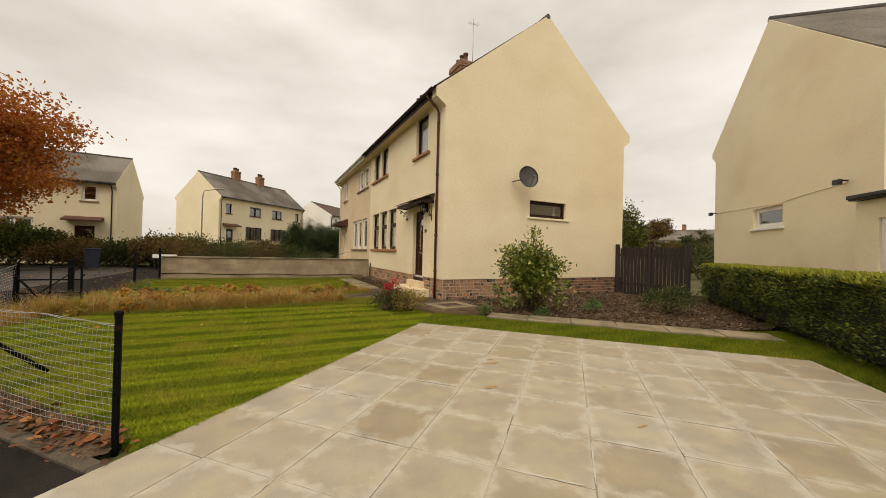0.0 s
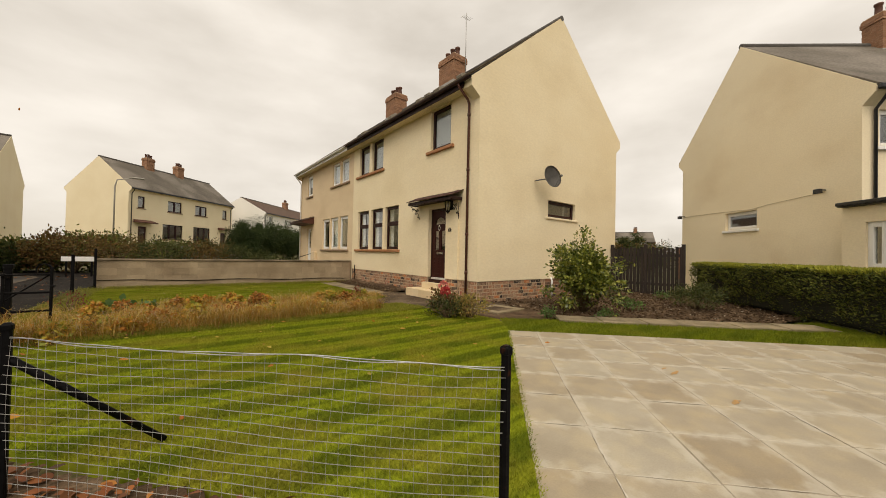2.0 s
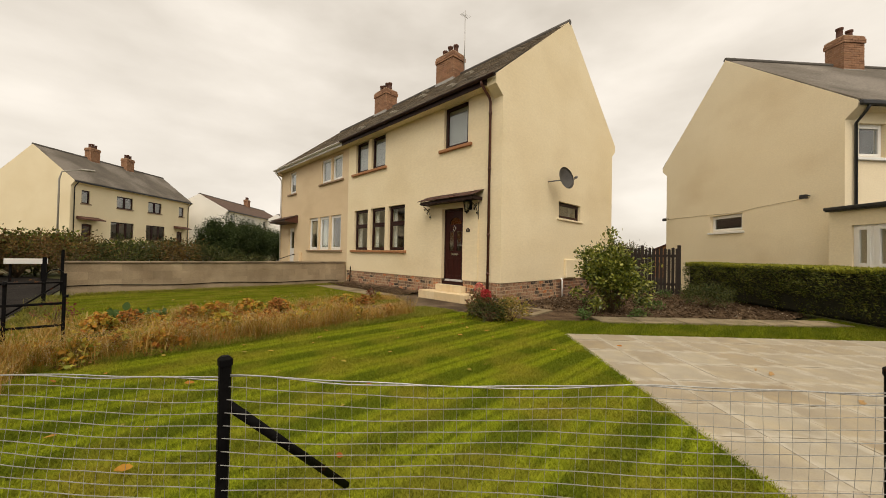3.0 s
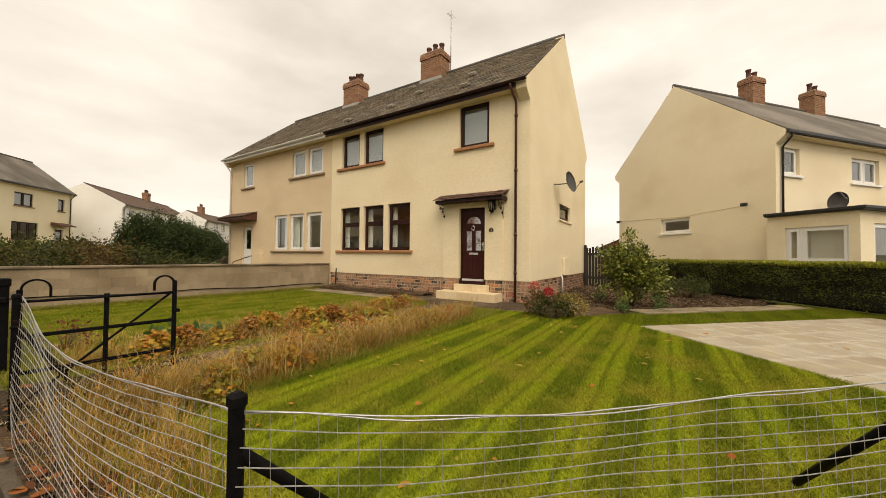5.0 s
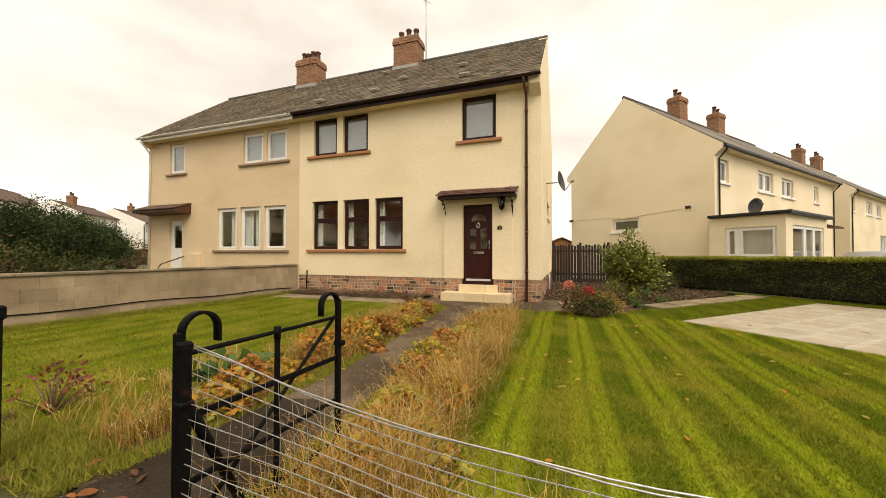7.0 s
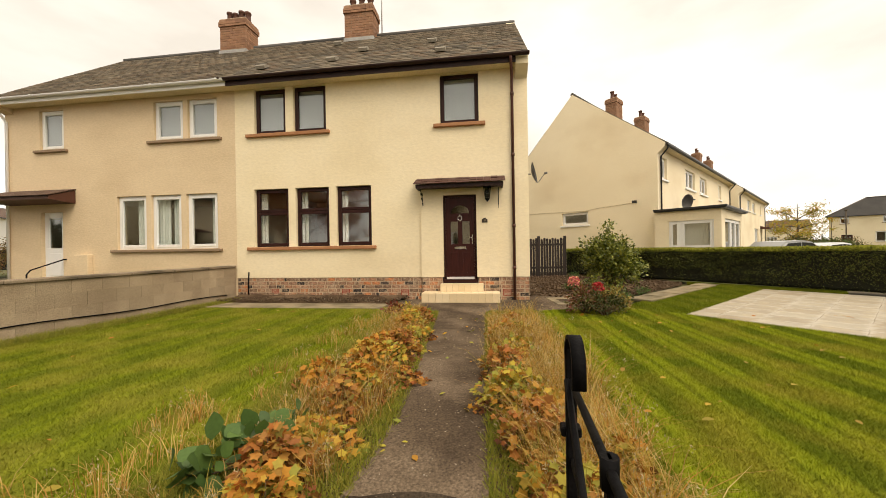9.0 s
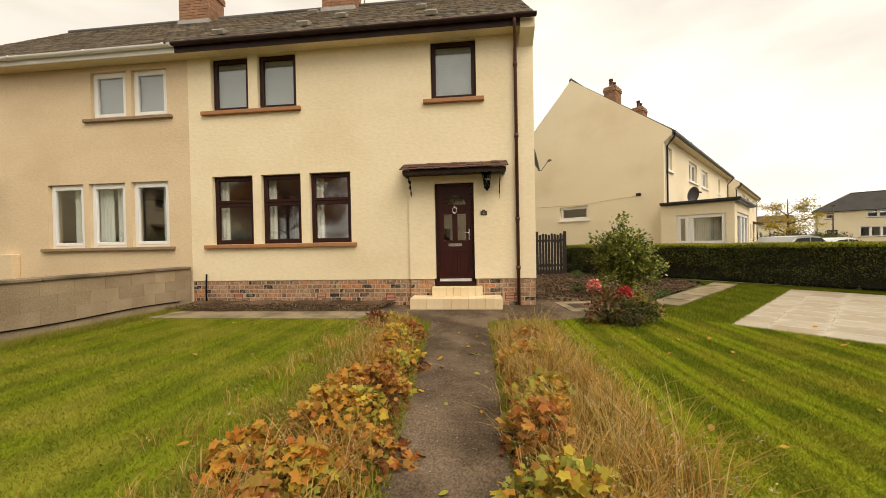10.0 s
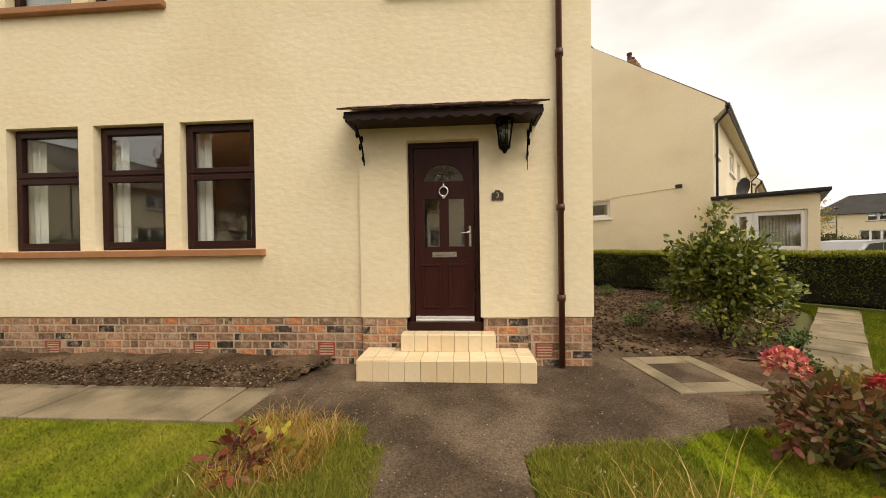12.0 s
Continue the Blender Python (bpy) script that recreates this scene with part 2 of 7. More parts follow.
M_ROOFBROWN = surf("brown_concrete_tile", (0.085, 0.05, 0.032), (0.115, 0.068, 0.045), 1.5, 0.9, 0.6, 30, 0.25)
M_ROOFGREY = surf("grey_slate_far", (0.085, 0.072, 0.055), (0.13, 0.11, 0.084), 0.9, 0.85, 0.5, 14, 0.3, c3=(0.19, 0.165, 0.135), s3=0.35)
M_CANTILE = pieces("canopy_tile", ((0.05, 0.024, 0.018), (0.075, 0.032, 0.022), (0.062, 0.03, 0.022)), 0.7, by="island", fine=0.35, bscale=30.0)
M_CONCRETE = surf("weathered_concrete_block", (0.30, 0.228, 0.148), (0.40, 0.315, 0.21), 1.8, 0.95, 0.7, 60, 0.22, c3=(0.235, 0.175, 0.112), s3=1.1, rnd=0.12, blotch=(0.46, 0.74), world_place=True, spec=0.12, detail=9)
M_COPING = surf("concrete_coping", (0.22, 0.168, 0.112), (0.28, 0.218, 0.15), 3.0, 0.95, 0.5, 55, 0.2, c3=(0.12, 0.095, 0.065), s3=1.5, spec=0.15)
def slab_material():
    """Buff slabs, each of its own tone, with stains and a pale haze of mortar rubbed in along the edges."""
    m = surf("buff_paving_slab", (0.295, 0.25, 0.18), (0.37, 0.318, 0.232), 2.4, 0.55, 0.15, 90, 0.08, c3=(0.40, 0.33, 0.215), s3=4.0, rnd=0.13, blotch=(0.46, 0.74), world_place=True, detail=9, spec=0.35)
    nt = m.node_tree
    b = nt.nodes["Principled BSDF"]
    col = b.inputs["Base Color"].links[0].from_socket
    tone = nt.nodes.new("ShaderNodeObjectInfo")
    tint = nt.nodes.new("ShaderNodeValToRGB")
    tint.color_ramp.elements[0].color, tint.color_ramp.elements[1].color = (1.02, 0.97, 0.90, 1), (0.97, 1.0, 1.04, 1)
    link(nt, tone.outputs["Random"], tint.inputs[0])
    mul = nt.nodes.new("ShaderNodeMix")
    mul.data_type, mul.blend_type = "RGBA", "MULTIPLY"
    mul.inputs[0].default_value = 1.0
    link(nt, col, mul.inputs[6])
    link(nt, tint.outputs[0], mul.inputs[7])
    co = nt.nodes.new("ShaderNodeTexCoord")
    ab = nt.nodes.new("ShaderNodeVectorMath")
    ab.operation = "ABSOLUTE"
    link(nt, co.outputs["Object"], ab.inputs[0])
    sp = nt.nodes.new("ShaderNodeSeparateXYZ")
    link(nt, ab.outputs[0], sp.inputs[0])
    mxm = nt.nodes.new("ShaderNodeMath")
    mxm.operation = "MAXIMUM"
    link(nt, sp.outputs[0], mxm.inputs[0])
    link(nt, sp.outputs[1], mxm.inputs[1])
    geo = nt.nodes.new("ShaderNodeNewGeometry")
    nz = nt.nodes.new("ShaderNodeTexNoise")
    nz.inputs["Scale"].default_value, nz.inputs["Detail"].default_value = 7.5, 9.0
    link(nt, geo.outputs["Position"], nz.inputs[0])
    ad = nt.nodes.new("ShaderNodeMath")
    ad.operation = "MULTIPLY_ADD"
    ad.inputs[1].default_value = 0.34
    link(nt, nz.outputs[0], ad.inputs[0])
    link(nt, mxm.outputs[0], ad.inputs[2])
    rg = nt.nodes.new("ShaderNodeMapRange")
    rg.interpolation_type = "SMOOTHSTEP"
    rg.inputs[1].default_value, rg.inputs[2].default_value, rg.inputs[4].default_value = 0.365, 0.475, 0.46
    link(nt, ad.outputs[0], rg.inputs[0])
    mx = nt.nodes.new("ShaderNodeMix")
    mx.data_type = "RGBA"
    mx.inputs[7].default_value = (0.56, 0.52, 0.43, 1)
    link(nt, rg.outputs[0], mx.inputs[0])
    link(nt, mul.outputs[2], mx.inputs[6])
    link(nt, mx.outputs[2], b.inputs["Base Color"])
    return m


M_SLAB = slab_material()
M_JOINT = surf("slab_joint_mortar", (0.17, 0.135, 0.095), (0.52, 0.47, 0.38), 1.6, 0.9, 0.3, 60, 0.2, spec=0.2)
M_OLDSLAB = surf("old_concrete_slab", (0.23, 0.182, 0.110), (0.31, 0.248, 0.157), 2.5, 0.9, 0.35, 70, 0.15, c3=(0.16, 0.13, 0.08), s3=2.0, rnd=0.10, world_place=True, spec=0.2)
M_ASPHALT = surf("old_asphalt", (0.058, 0.041, 0.027), (0.098, 0.070, 0.045), 2.2, 0.97, 1.0, 70, 0.55, c3=(0.150, 0.110, 0.073), s3=1.3, spec=0.08, detail=8)
M_PAVE = surf("dark_pavement_asphalt", (0.012, 0.010, 0.0085), (0.019, 0.016, 0.013), 2.2, 0.95, 0.6, 110, 0.4, c3=(0.027, 0.023, 0.019), s3=1.3, spec=0.1)
M_ROAD = surf("road_asphalt", (0.050, 0.045, 0.038), (0.068, 0.061, 0.052), 1.2, 0.92, 0.5, 90, 0.25, c3=(0.085, 0.076, 0.064), s3=0.4, spec=.15)
M_KERB = surf("concrete_kerb", (0.085, 0.068, 0.048), (0.125, 0.10, 0.073), 4.0, 0.95, 0.4, 60, 0.25, rnd=0.12, spec=0.1)
M_SOIL = surf("dry_brown_soil", (0.055, 0.035, 0.021), (0.095, 0.062, 0.037), 3.0, 0.97, 0.9, 45, 0.5, c3=(0.135, 0.092, 0.056), s3=2.2, spec=0.05)
M_TIMBER = surf("dark_stained_timber", (0.017, 0.012, 0.010), (0.030, 0.021, 0.016), 4.0, 0.85, 0.4, 50, 0.3, stretch=(4, 4, 0.4), rnd=0.25)
M_DISH = surf("grey_dish_metal", (0.12, 0.115, 0.105), (0.16, 0.15, 0.14), 5.0, 0.5, 0.05)

M_ALU = surf("brushed_aluminium", (0.62, 0.61, 0.58), (0.70, 0.69, 0.66), 4.0, 0.42, 0.0, metal=0.3, fine=0.05)
M_SMEAR = surf("pale_mortar_smear", (0.44, 0.40, 0.32), (0.52, 0.475, 0.39), 6.0, 0.8, 0.1, 60, 0.1, world_place=True)
M_RUST = surf("orange_rust_stain", (0.36, 0.22, 0.09), (0.44, 0.25, 0.08), 9.0, 0.7, 0.1, 60, 0.1, world_place=True)
M_CABLE = surf("painted_cable", (0.42, 0.33, 0.20), (0.48, 0.38, 0.23), 4.0, 0.7, 0.1)
M_ROOFDARK = surf("dark_slate_roof", (0.035, 0.032, 0.028), (0.05, 0.046, 0.04), 0.9, 0.9, 0.4, 14, 0.3)
M_VENT = surf("weathered_vent", (0.22, 0.19, 0.145), (0.28, 0.25, 0.19), 5.0, 0.8, 0.2)


# ---- building blocks ----
def finish(name, bm, material, parent=None, label=""):
    me = bpy.data.meshes.new(name)
    bm.to_mesh(me)
    bm.free()
    if material:
        me.materials.append(material)
    ob = new(name, me)
    if parent:
        ob.parent = parent
    if label:
        ob["label"] = label
    return ob


def part(name, bm, material, parent, label=""):
    return finish(name, bm, material, parent, label)


def empty(name, m, label, category, group="", kind=""):
    ob = new(name)
    ob.empty_display_size = 0.2
    ob.matrix_world = m
    return tagged(ob, label, category, group, kind)


def add_box(bm, lo, hi, m=None, bevel=0.0):
    """A box from lo to hi, its edges bevelled."""
    c = [(a + b) / 2 for a, b in zip(lo, hi)]
    s = [max(1e-4, b - a) for a, b in zip(lo, hi)]
    mm = (m or Matrix()) @ Matrix.Translation(c) @ Matrix.Diagonal((*s, 1))
    got = bmesh.ops.create_cube(bm, size=1, matrix=mm)
    if bevel:
        es = list({e for v in got["verts"] for e in v.link_edges})
        bmesh.ops.bevel(bm, geom=es, offset=bevel, segments=1, affect="EDGES", profile=0.5)
    return got["verts"]


def boxes(*items, bevel=0.0, m=None):
    bm = bmesh.new()
    for lo, hi in items:
        add_box(bm, lo, hi, m, bevel)
    return bm


def add_tube(bm, pts, r, seg=8, cap=True, r_end=None):
    """A round bar along the points; r may taper to r_end."""
    pts = [Vector(p) for p in pts]
    rings = []
    n = len(pts)
    prev = None
    for i, p in enumerate(pts):
        d = (pts[min(i + 1, n - 1)] - pts[max(i - 1, 0)]).normalized()
        if prev is None:
            a = d.orthogonal().normalized()
        else:
            a = (prev - d * prev.dot(d)).normalized()
        prev = a
        b = d.cross(a)
        rr = r if r_end is None else r + (r_end - r) * i / max(1, n - 1)
        rings.append([bm.verts.new(p + (a * math.cos(k * math.tau / seg) + b * math.sin(k * math.tau / seg)) * rr) for k in range(seg)])
    for r0, r1 in zip(rings, rings[1:]):
        for k in range(seg):
            f = bm.faces.new((r0[k], r0[(k + 1) % seg], r1[(k + 1) % seg], r1[k]))
            f.smooth = seg > 4
    if cap:
        bm.faces.new(rings[0][::-1])
        bm.faces.new(rings[-1])
    return bm


def tube(*lines, r=0.02, seg=8, r_end=None):
    bm = bmesh.new()
    for pts in lines:
        add_tube(bm, pts, r, seg, True, r_end)
    return bm


def add_prism(bm, outline, axis, a, b):
    """The outline (pairs in the plane across axis, 0 x, 1 y, 2 z) pushed from a to b."""
    def at(p, t):
        q = list(p)
        q.insert(axis, t)
        return q
    v0 = [bm.verts.new(at(p, a)) for p in outline]
    v1 = [bm.verts.new(at(p, b)) for p in outline]
    n = len(outline)
    bm.faces.new(v0)
    bm.faces.new(v1[::-1])
    for i in range(n):
        bm.faces.new((v0[i], v1[i], v1[(i + 1) % n], v0[(i + 1) % n]))
    bmesh.ops.recalc_face_normals(bm, faces=bm.faces)
    return bm


def lathe(profile, seg=20, at=(0, 0, 0)):
    """A turned shape: pairs of radius and height."""
    bm = bmesh.new()
    rings = [[bm.verts.new((at[0] + r * math.cos(k * math.tau / seg), at[1] + r * math.sin(k * math.tau / seg), at[2] + z)) for k in range(seg)] for r, z in profile]
    for r0, r1 in zip(rings, rings[1:]):
        for k in range(seg):
            f = bm.faces.new((r0[k], r0[(k + 1) % seg], r1[(k + 1) % seg], r1[k]))
            f.smooth = True
    bm.faces.new(rings[0][::-1])
    bm.faces.new(rings[-1])
    return bm


def pierced_wall(bm, axis, at, thick, lo, hi, openings):
    """A wall across axis (0 or 1): outer face at `at`, body of `thick` along the axis; lo, hi and openings are (along, z) corners."""
    us = sorted({lo[0], hi[0], *(o[0] for o in openings), *(o[2] for o in openings)})
    zs = sorted({lo[1], hi[1], *(o[1] for o in openings), *(o[3] for o in openings)})

    def solid(i, j):
        if not (0 <= i < len(us) - 1 and 0 <= j < len(zs) - 1):
            return False
        u, z = (us[i] + us[i + 1]) / 2, (zs[j] + zs[j + 1]) / 2
        return not any(o[0] < u < o[2] and o[1] < z < o[3] for o in openings)

    def p(t, u, z):
        return bm.verts.new((t, u, z) if axis == 0 else (u, t, z))
    a, b = at, at + thick
    for i in range(len(us) - 1):
        for j in range(len(zs) - 1):
            if not solid(i, j):
                continue
            u0, u1, z0, z1 = us[i], us[i + 1], zs[j], zs[j + 1]
            bm.faces.new((p(a, u0, z0), p(a, u1, z0), p(a, u1, z1), p(a, u0, z1)))
            bm.faces.new((p(b, u0, z0), p(b, u0, z1), p(b, u1, z1), p(b, u1, z0)))
            if not solid(i - 1, j):
                bm.faces.new((p(a, u0, z0), p(a, u0, z1), p(b, u0, z1), p(b, u0, z0)))
            if not solid(i + 1, j):
                bm.faces.new((p(a, u1, z0), p(b, u1, z0), p(b, u1, z1), p(a, u1, z1)))
            if not solid(i, j - 1):
                bm.faces.new((p(a, u0, z0), p(b, u0, z0), p(b, u1, z0), p(a, u1, z0)))
            if not solid(i, j + 1):
                bm.faces.new((p(a, u0, z1), p(a, u1, z1), p(b, u1, z1), p(b, u0, z1)))
    bmesh.ops.remove_doubles(bm, verts=bm.verts, dist=1e-4)
    bmesh.ops.recalc_face_normals(bm, faces=bm.faces)
    return bm


def soup(name, verts, faces, material, parent=None, smooth=False):
    """One mesh from arrays of places and corner numbers (all faces with as many corners)."""
    me = bpy.data.meshes.new(name)
    verts, faces = np.asarray(verts, np.float32), np.asarray(faces, np.int32)
    n, k = faces.shape
    me.vertices.add(len(verts))
    me.vertices.foreach_set("co", verts.ravel())
    me.loops.add(n * k)
    me.loops.foreach_set("vertex_index", faces.ravel())
    me.polygons.add(n)
    me.polygons.foreach_set("loop_start", np.arange(0, n * k, k, dtype=np.int32))
    me.polygons.foreach_set("loop_total", np.full(n, k, np.int32))
    if smooth:
        me.polygons.foreach_set("use_smooth", np.ones(n, bool))
    me.update(calc_edges=True)
    me.materials.append(material)
    ob = new(name, me)
    if parent:
        ob.parent = parent
    return ob


def window(parent, y0, z0, y1, z1, frame_mat, style, depth=0.11, axis=0, sign=1, at=0.0, group="windows of the house", opener=0.32):
    """A window in an opening of the wall across axis: frame, sashes, pane(s). style: plain, light (a top opener)."""
    def B(items, bevel=0.006):
        bm = bmesh.new()
        for t0, u0, w0, t1, u1, w1 in items:
            a, b = at + sign * t0, at + sign * t1
            a, b = min(a, b), max(a, b)
            if axis == 0:
                add_box(bm, (a, u0, w0), (b, u1, w1), None, bevel)
            else:
                add_box(bm, (u0, a, w0), (u1, b, w1), None, bevel)
        return bm
    d, f, s = depth, (0.07 if frame_mat is M_WHITE else 0.055), (0.055 if frame_mat is M_WHITE else 0.045)
    items = [(d, y0, z0, d + .07, y0 + f, z1), (d, y1 - f, z0, d + .07, y1, z1),
             (d, y0 + f, z0, d + .07, y1 - f, z0 + f), (d, y0 + f, z1 - f, d + .07, y1 - f, z1)]
    win = part("window", B(items), frame_mat, parent)
    lights = [(y0 + f, z0 + f, y1 - f, z1 - f)]
    if style == "light":
        zm = z1 - opener * (z1 - z0)
        part("transom", B([(d - .002, y0 + f, zm - .03, d + .072, y1 - f, zm + .03)]), frame_mat, win)
        lights = [(y0 + f, z0 + f, y1 - f, zm - .03), (y0 + f, zm + .03, y1 - f, z1 - f)]
    for u0, w0, u1, w1 in lights:
        e = 0.004
        part("sash", B([(d - .018, u0 - .02, w0 - .02, d + .05, u0 + s, w1 + .02), (d - .018, u1 - s, w0 - .02, d + .05, u1 + .02, w1 + .02),
                        (d - .018, u0 + s, w0 - .02, d + .05, u1 - s, w0 + s), (d - .018, u0 + s, w1 - s, d + .05, u1 - s, w1 + .02)]), frame_mat, win)
        g = part("pane", B([(d + .02, u0 + s - e, w0 + s - e, d + .026, u1 - s + e, w1 - s + e)], 0), M_GLASS, win)
        g.visible_shadow = False
    return win


def pleats(y0, y1, z0, z1, x, amp=0.025, per=0.09, axis=0):
    """A hanging curtain in folds, with thickness."""
    bm = bmesh.new()
    n = max(6, int((y1 - y0) / per * 8))
    rows = []
    for z in (z0, (z0 + z1) / 2, z1):
        for side in (0, 0.004):
            rows.append([])
            for i in range(n + 1):
                y = y0 + (y1 - y0) * i / n
                t = x + side + amp * math.sin(math.tau * (y - y0) / per) + 0.3 * amp * math.sin(1.7 * math.tau * (y - y0) / per + z)
                rows[-1].append(bm.verts.new((t, y, z) if axis == 0 else (y, t, z)))
    for s in (0, 1):
        for k in (0, 1):
            lo, hi = rows[2 * k + s], rows[2 * k + 2 + s]
            for i in range(n):
                bm.faces.new((lo[i], lo[i + 1], hi[i + 1], hi[i])).smooth = True
    return bm


# ---- ground: one sheet to the horizon, with soil, lawns, paving and the road on it ----
def flat(outline, z, thick, material, name, label, category, bevel=0.0):
    bm = bmesh.new()
    add_prism(bm, outline, 2, z - thick, z)
    ob = finish(name, bm, material)
    return tagged(ob, label, category, kind="structure")


M_GROUND = surf("worn_grass_ground", (0.075, 0.085, 0.022), (0.11, 0.105, 0.03), 0.5, 0.95, 0.5, 30, 0.3, c3=(0.10, 0.075, 0.04), s3=0.25)
bm = bmesh.new()
bmesh.ops.create_grid(bm, x_segments=8, y_segments=8, size=900)
ground = tagged(finish("ground", bm, M_GROUND), "rough grass and bare earth round the houses", "ground", kind="structure")
ground.location = (0, 0, -0.06)


def lawn_material(name, stripe, base=(0.098, 0.130, 0.010, 1), dry=(0.29, 0.265, 0.03, 1), worn=(0.44, 0.70)):
    """Mown grass, in stripes along x where the mower went up and down."""
    m = bpy.data.materials.new(name)
    m.use_nodes = True
    nt = m.node_tree
    b = nt.nodes["Principled BSDF"]
    b.inputs["Roughness"].default_value, b.inputs["Specular IOR Level"].default_value = 0.85, 0.06
    co = nt.nodes.new("ShaderNodeNewGeometry")
    sep = nt.nodes.new("ShaderNodeSeparateXYZ")
    link(nt, co.outputs["Position"], sep.inputs[0])
    nz = nt.nodes.new("ShaderNodeTexNoise")
    nz.inputs["Scale"].default_value, nz.inputs["Detail"].default_value = 0.9, 3
    link(nt, co.outputs["Position"], nz.inputs[0])
    ma = nt.nodes.new("ShaderNodeMath")
    ma.operation = "MULTIPLY_ADD"
    ma.inputs[1].default_value = 0.11
    link(nt, nz.outputs[0], ma.inputs[0])
    link(nt, sep.outputs[1], ma.inputs[2])
    def wave(period, shift, lo, hi):
        mu = nt.nodes.new("ShaderNodeMath")
        mu.operation = "MULTIPLY_ADD"
        mu.inputs[1].default_value, mu.inputs[2].default_value = math.tau / period, shift
        link(nt, ma.outputs[0], mu.inputs[0])
        si = nt.nodes.new("ShaderNodeMath")
        si.operation = "SINE"
        link(nt, mu.outputs[0], si.inputs[0])
        rg = nt.nodes.new("ShaderNodeMapRange")
        rg.inputs[1].default_value, rg.inputs[2].default_value = lo, hi
        link(nt, si.outputs[0], rg.inputs[0])
        return rg
    band, line = wave(0.56, 0.4, -0.95, 0.6), wave(0.187, 1.2, -1.45, -0.3)
    half = nt.nodes.new("ShaderNodeMath")
    half.operation = "MULTIPLY_ADD"
    half.inputs[1].default_value, half.inputs[2].default_value = 0.8, 0.2
    link(nt, band.outputs[0], half.inputs[0])
    rg = nt.nodes.new("ShaderNodeMath")
    rg.operation = "MULTIPLY"
    link(nt, half.outputs[0], rg.inputs[0])
    link(nt, line.outputs[0], rg.inputs[1])
    mx = nt.nodes.new("ShaderNodeMix")
    mx.data_type = "RGBA"
    mx.inputs[6].default_value = base
    mx.inputs[7].default_value = (0.145 + stripe * 0.135, 0.174 + stripe * 0.150, 0.011 + stripe * 0.008, 1)
    link(nt, rg.outputs[0], mx.inputs[0])
    n2 = nt.nodes.new("ShaderNodeTexNoise")
    n2.inputs["Scale"].default_value, n2.inputs["Detail"].default_value = 1.4, 8
    link(nt, co.outputs["Position"], n2.inputs[0])
    r2 = nt.nodes.new("ShaderNodeMapRange")
    r2.inputs[1].default_value, r2.inputs[2].default_value = worn
    link(nt, n2.outputs[0], r2.inputs[0])
    m2 = nt.nodes.new("ShaderNodeMix")
    m2.data_type = "RGBA"
    m2.inputs[7].default_value = dry
    link(nt, r2.outputs[0], m2.inputs[0])
    link(nt, mx.outputs[2], m2.inputs[6])
    rnd = nt.nodes.new("ShaderNodeMapRange")
    rnd.inputs[3].default_value, rnd.inputs[4].default_value = 0.72, 1.28
    link(nt, co.outputs["Random Per Island"], rnd.inputs[0])
    hs = nt.nodes.new("ShaderNodeHueSaturation")
    link(nt, rnd.outputs[0], hs.inputs["Value"])
    link(nt, m2.outputs[2], hs.inputs["Color"])
    link(nt, hs.outputs[0], b.inputs["Base Color"])
    tl = nt.nodes.new("ShaderNodeBsdfTranslucent")
    link(nt, hs.outputs[0], tl.inputs[0])
    ms = nt.nodes.new("ShaderNodeMixShader")
    ms.inputs[0].default_value = 0.12
    link(nt, b.outputs[0], ms.inputs[1])
    link(nt, tl.outputs[0], ms.inputs[2])
    link(nt, ms.outputs[0], nt.nodes["Material Output"].inputs[0])
    return m


M_LAWN = lawn_material("mown_lawn", 1.0)
M_LAWN3 = lawn_material("verge_grass", 0.1, (0.105, 0.135, 0.010, 1), (0.19, 0.20, 0.02, 1))
M_LAWN2 = lawn_material("faintly_striped_lawn", 0.34, (0.128, 0.152, 0.013, 1), (0.28, 0.26, 0.035, 1), (0.43, 0.74))

# plan of the plot: the street edge bends round the corner
EDGE = [(3.2, -1.35), (1.0, 0.95), (-1.0, 3.05), (-2.75, 4.95), (-4.0, 6.5), (-4.28, 8.2), (-4.28, 10.8), (-4.1, 13.5), (-3.9, 17.0)]
PAT_O, PAT_U, PAT_V = Vector((2.38, 6.12)), Vector((-0.727, -0.687)).normalized(), Vector((0.70, -0.714)).normalized()
LAWN_R = [(-0.81, 3.06), (2.40, 6.10), (3.0, 6.9), (2.75, 8.35), (2.45, 9.05), (-3.2, 9.0), (-4.05, 8.9), (-4.12, 8.2), (-3.78, 6.68), (-2.52, 5.18)]
LAWN_L = [(-4.1, 11.35), (2.72, 11.35), (2.72, 16.25), (-3.75, 16.75), (-3.95, 13.5)]
STRIP = [(2.36, 6.09), (6.28, 2.1), (7.4, 3.3), (7.2, 3.55), (3.95, 6.2), (3.1, 6.95)]
STRIP2 = [(6.42, 2.28), (5.2, 1.05), (5.75, 0.6), (8.2, 3.1), (7.3, 3.4)]
lawn_r = flat(LAWN_R, 0.0, 0.08, M_LAWN, "lawn_south", "striped mown lawn beside the paved drive", "lawn")
lawn_l = flat(LAWN_L, 0.0, 0.08, M_LAWN2, "lawn_north", "mown lawn beside the concrete block wall", "lawn")
strip_1 = flat(STRIP, 0.0, 0.08, M_LAWN3, "lawn_strip", "narrow grass strip behind the paved drive", "lawn")
strip_2 = flat(STRIP2, -0.002, 0.08, M_LAWN3, "lawn_strip_2", "narrow grass strip under the hedge", "lawn")


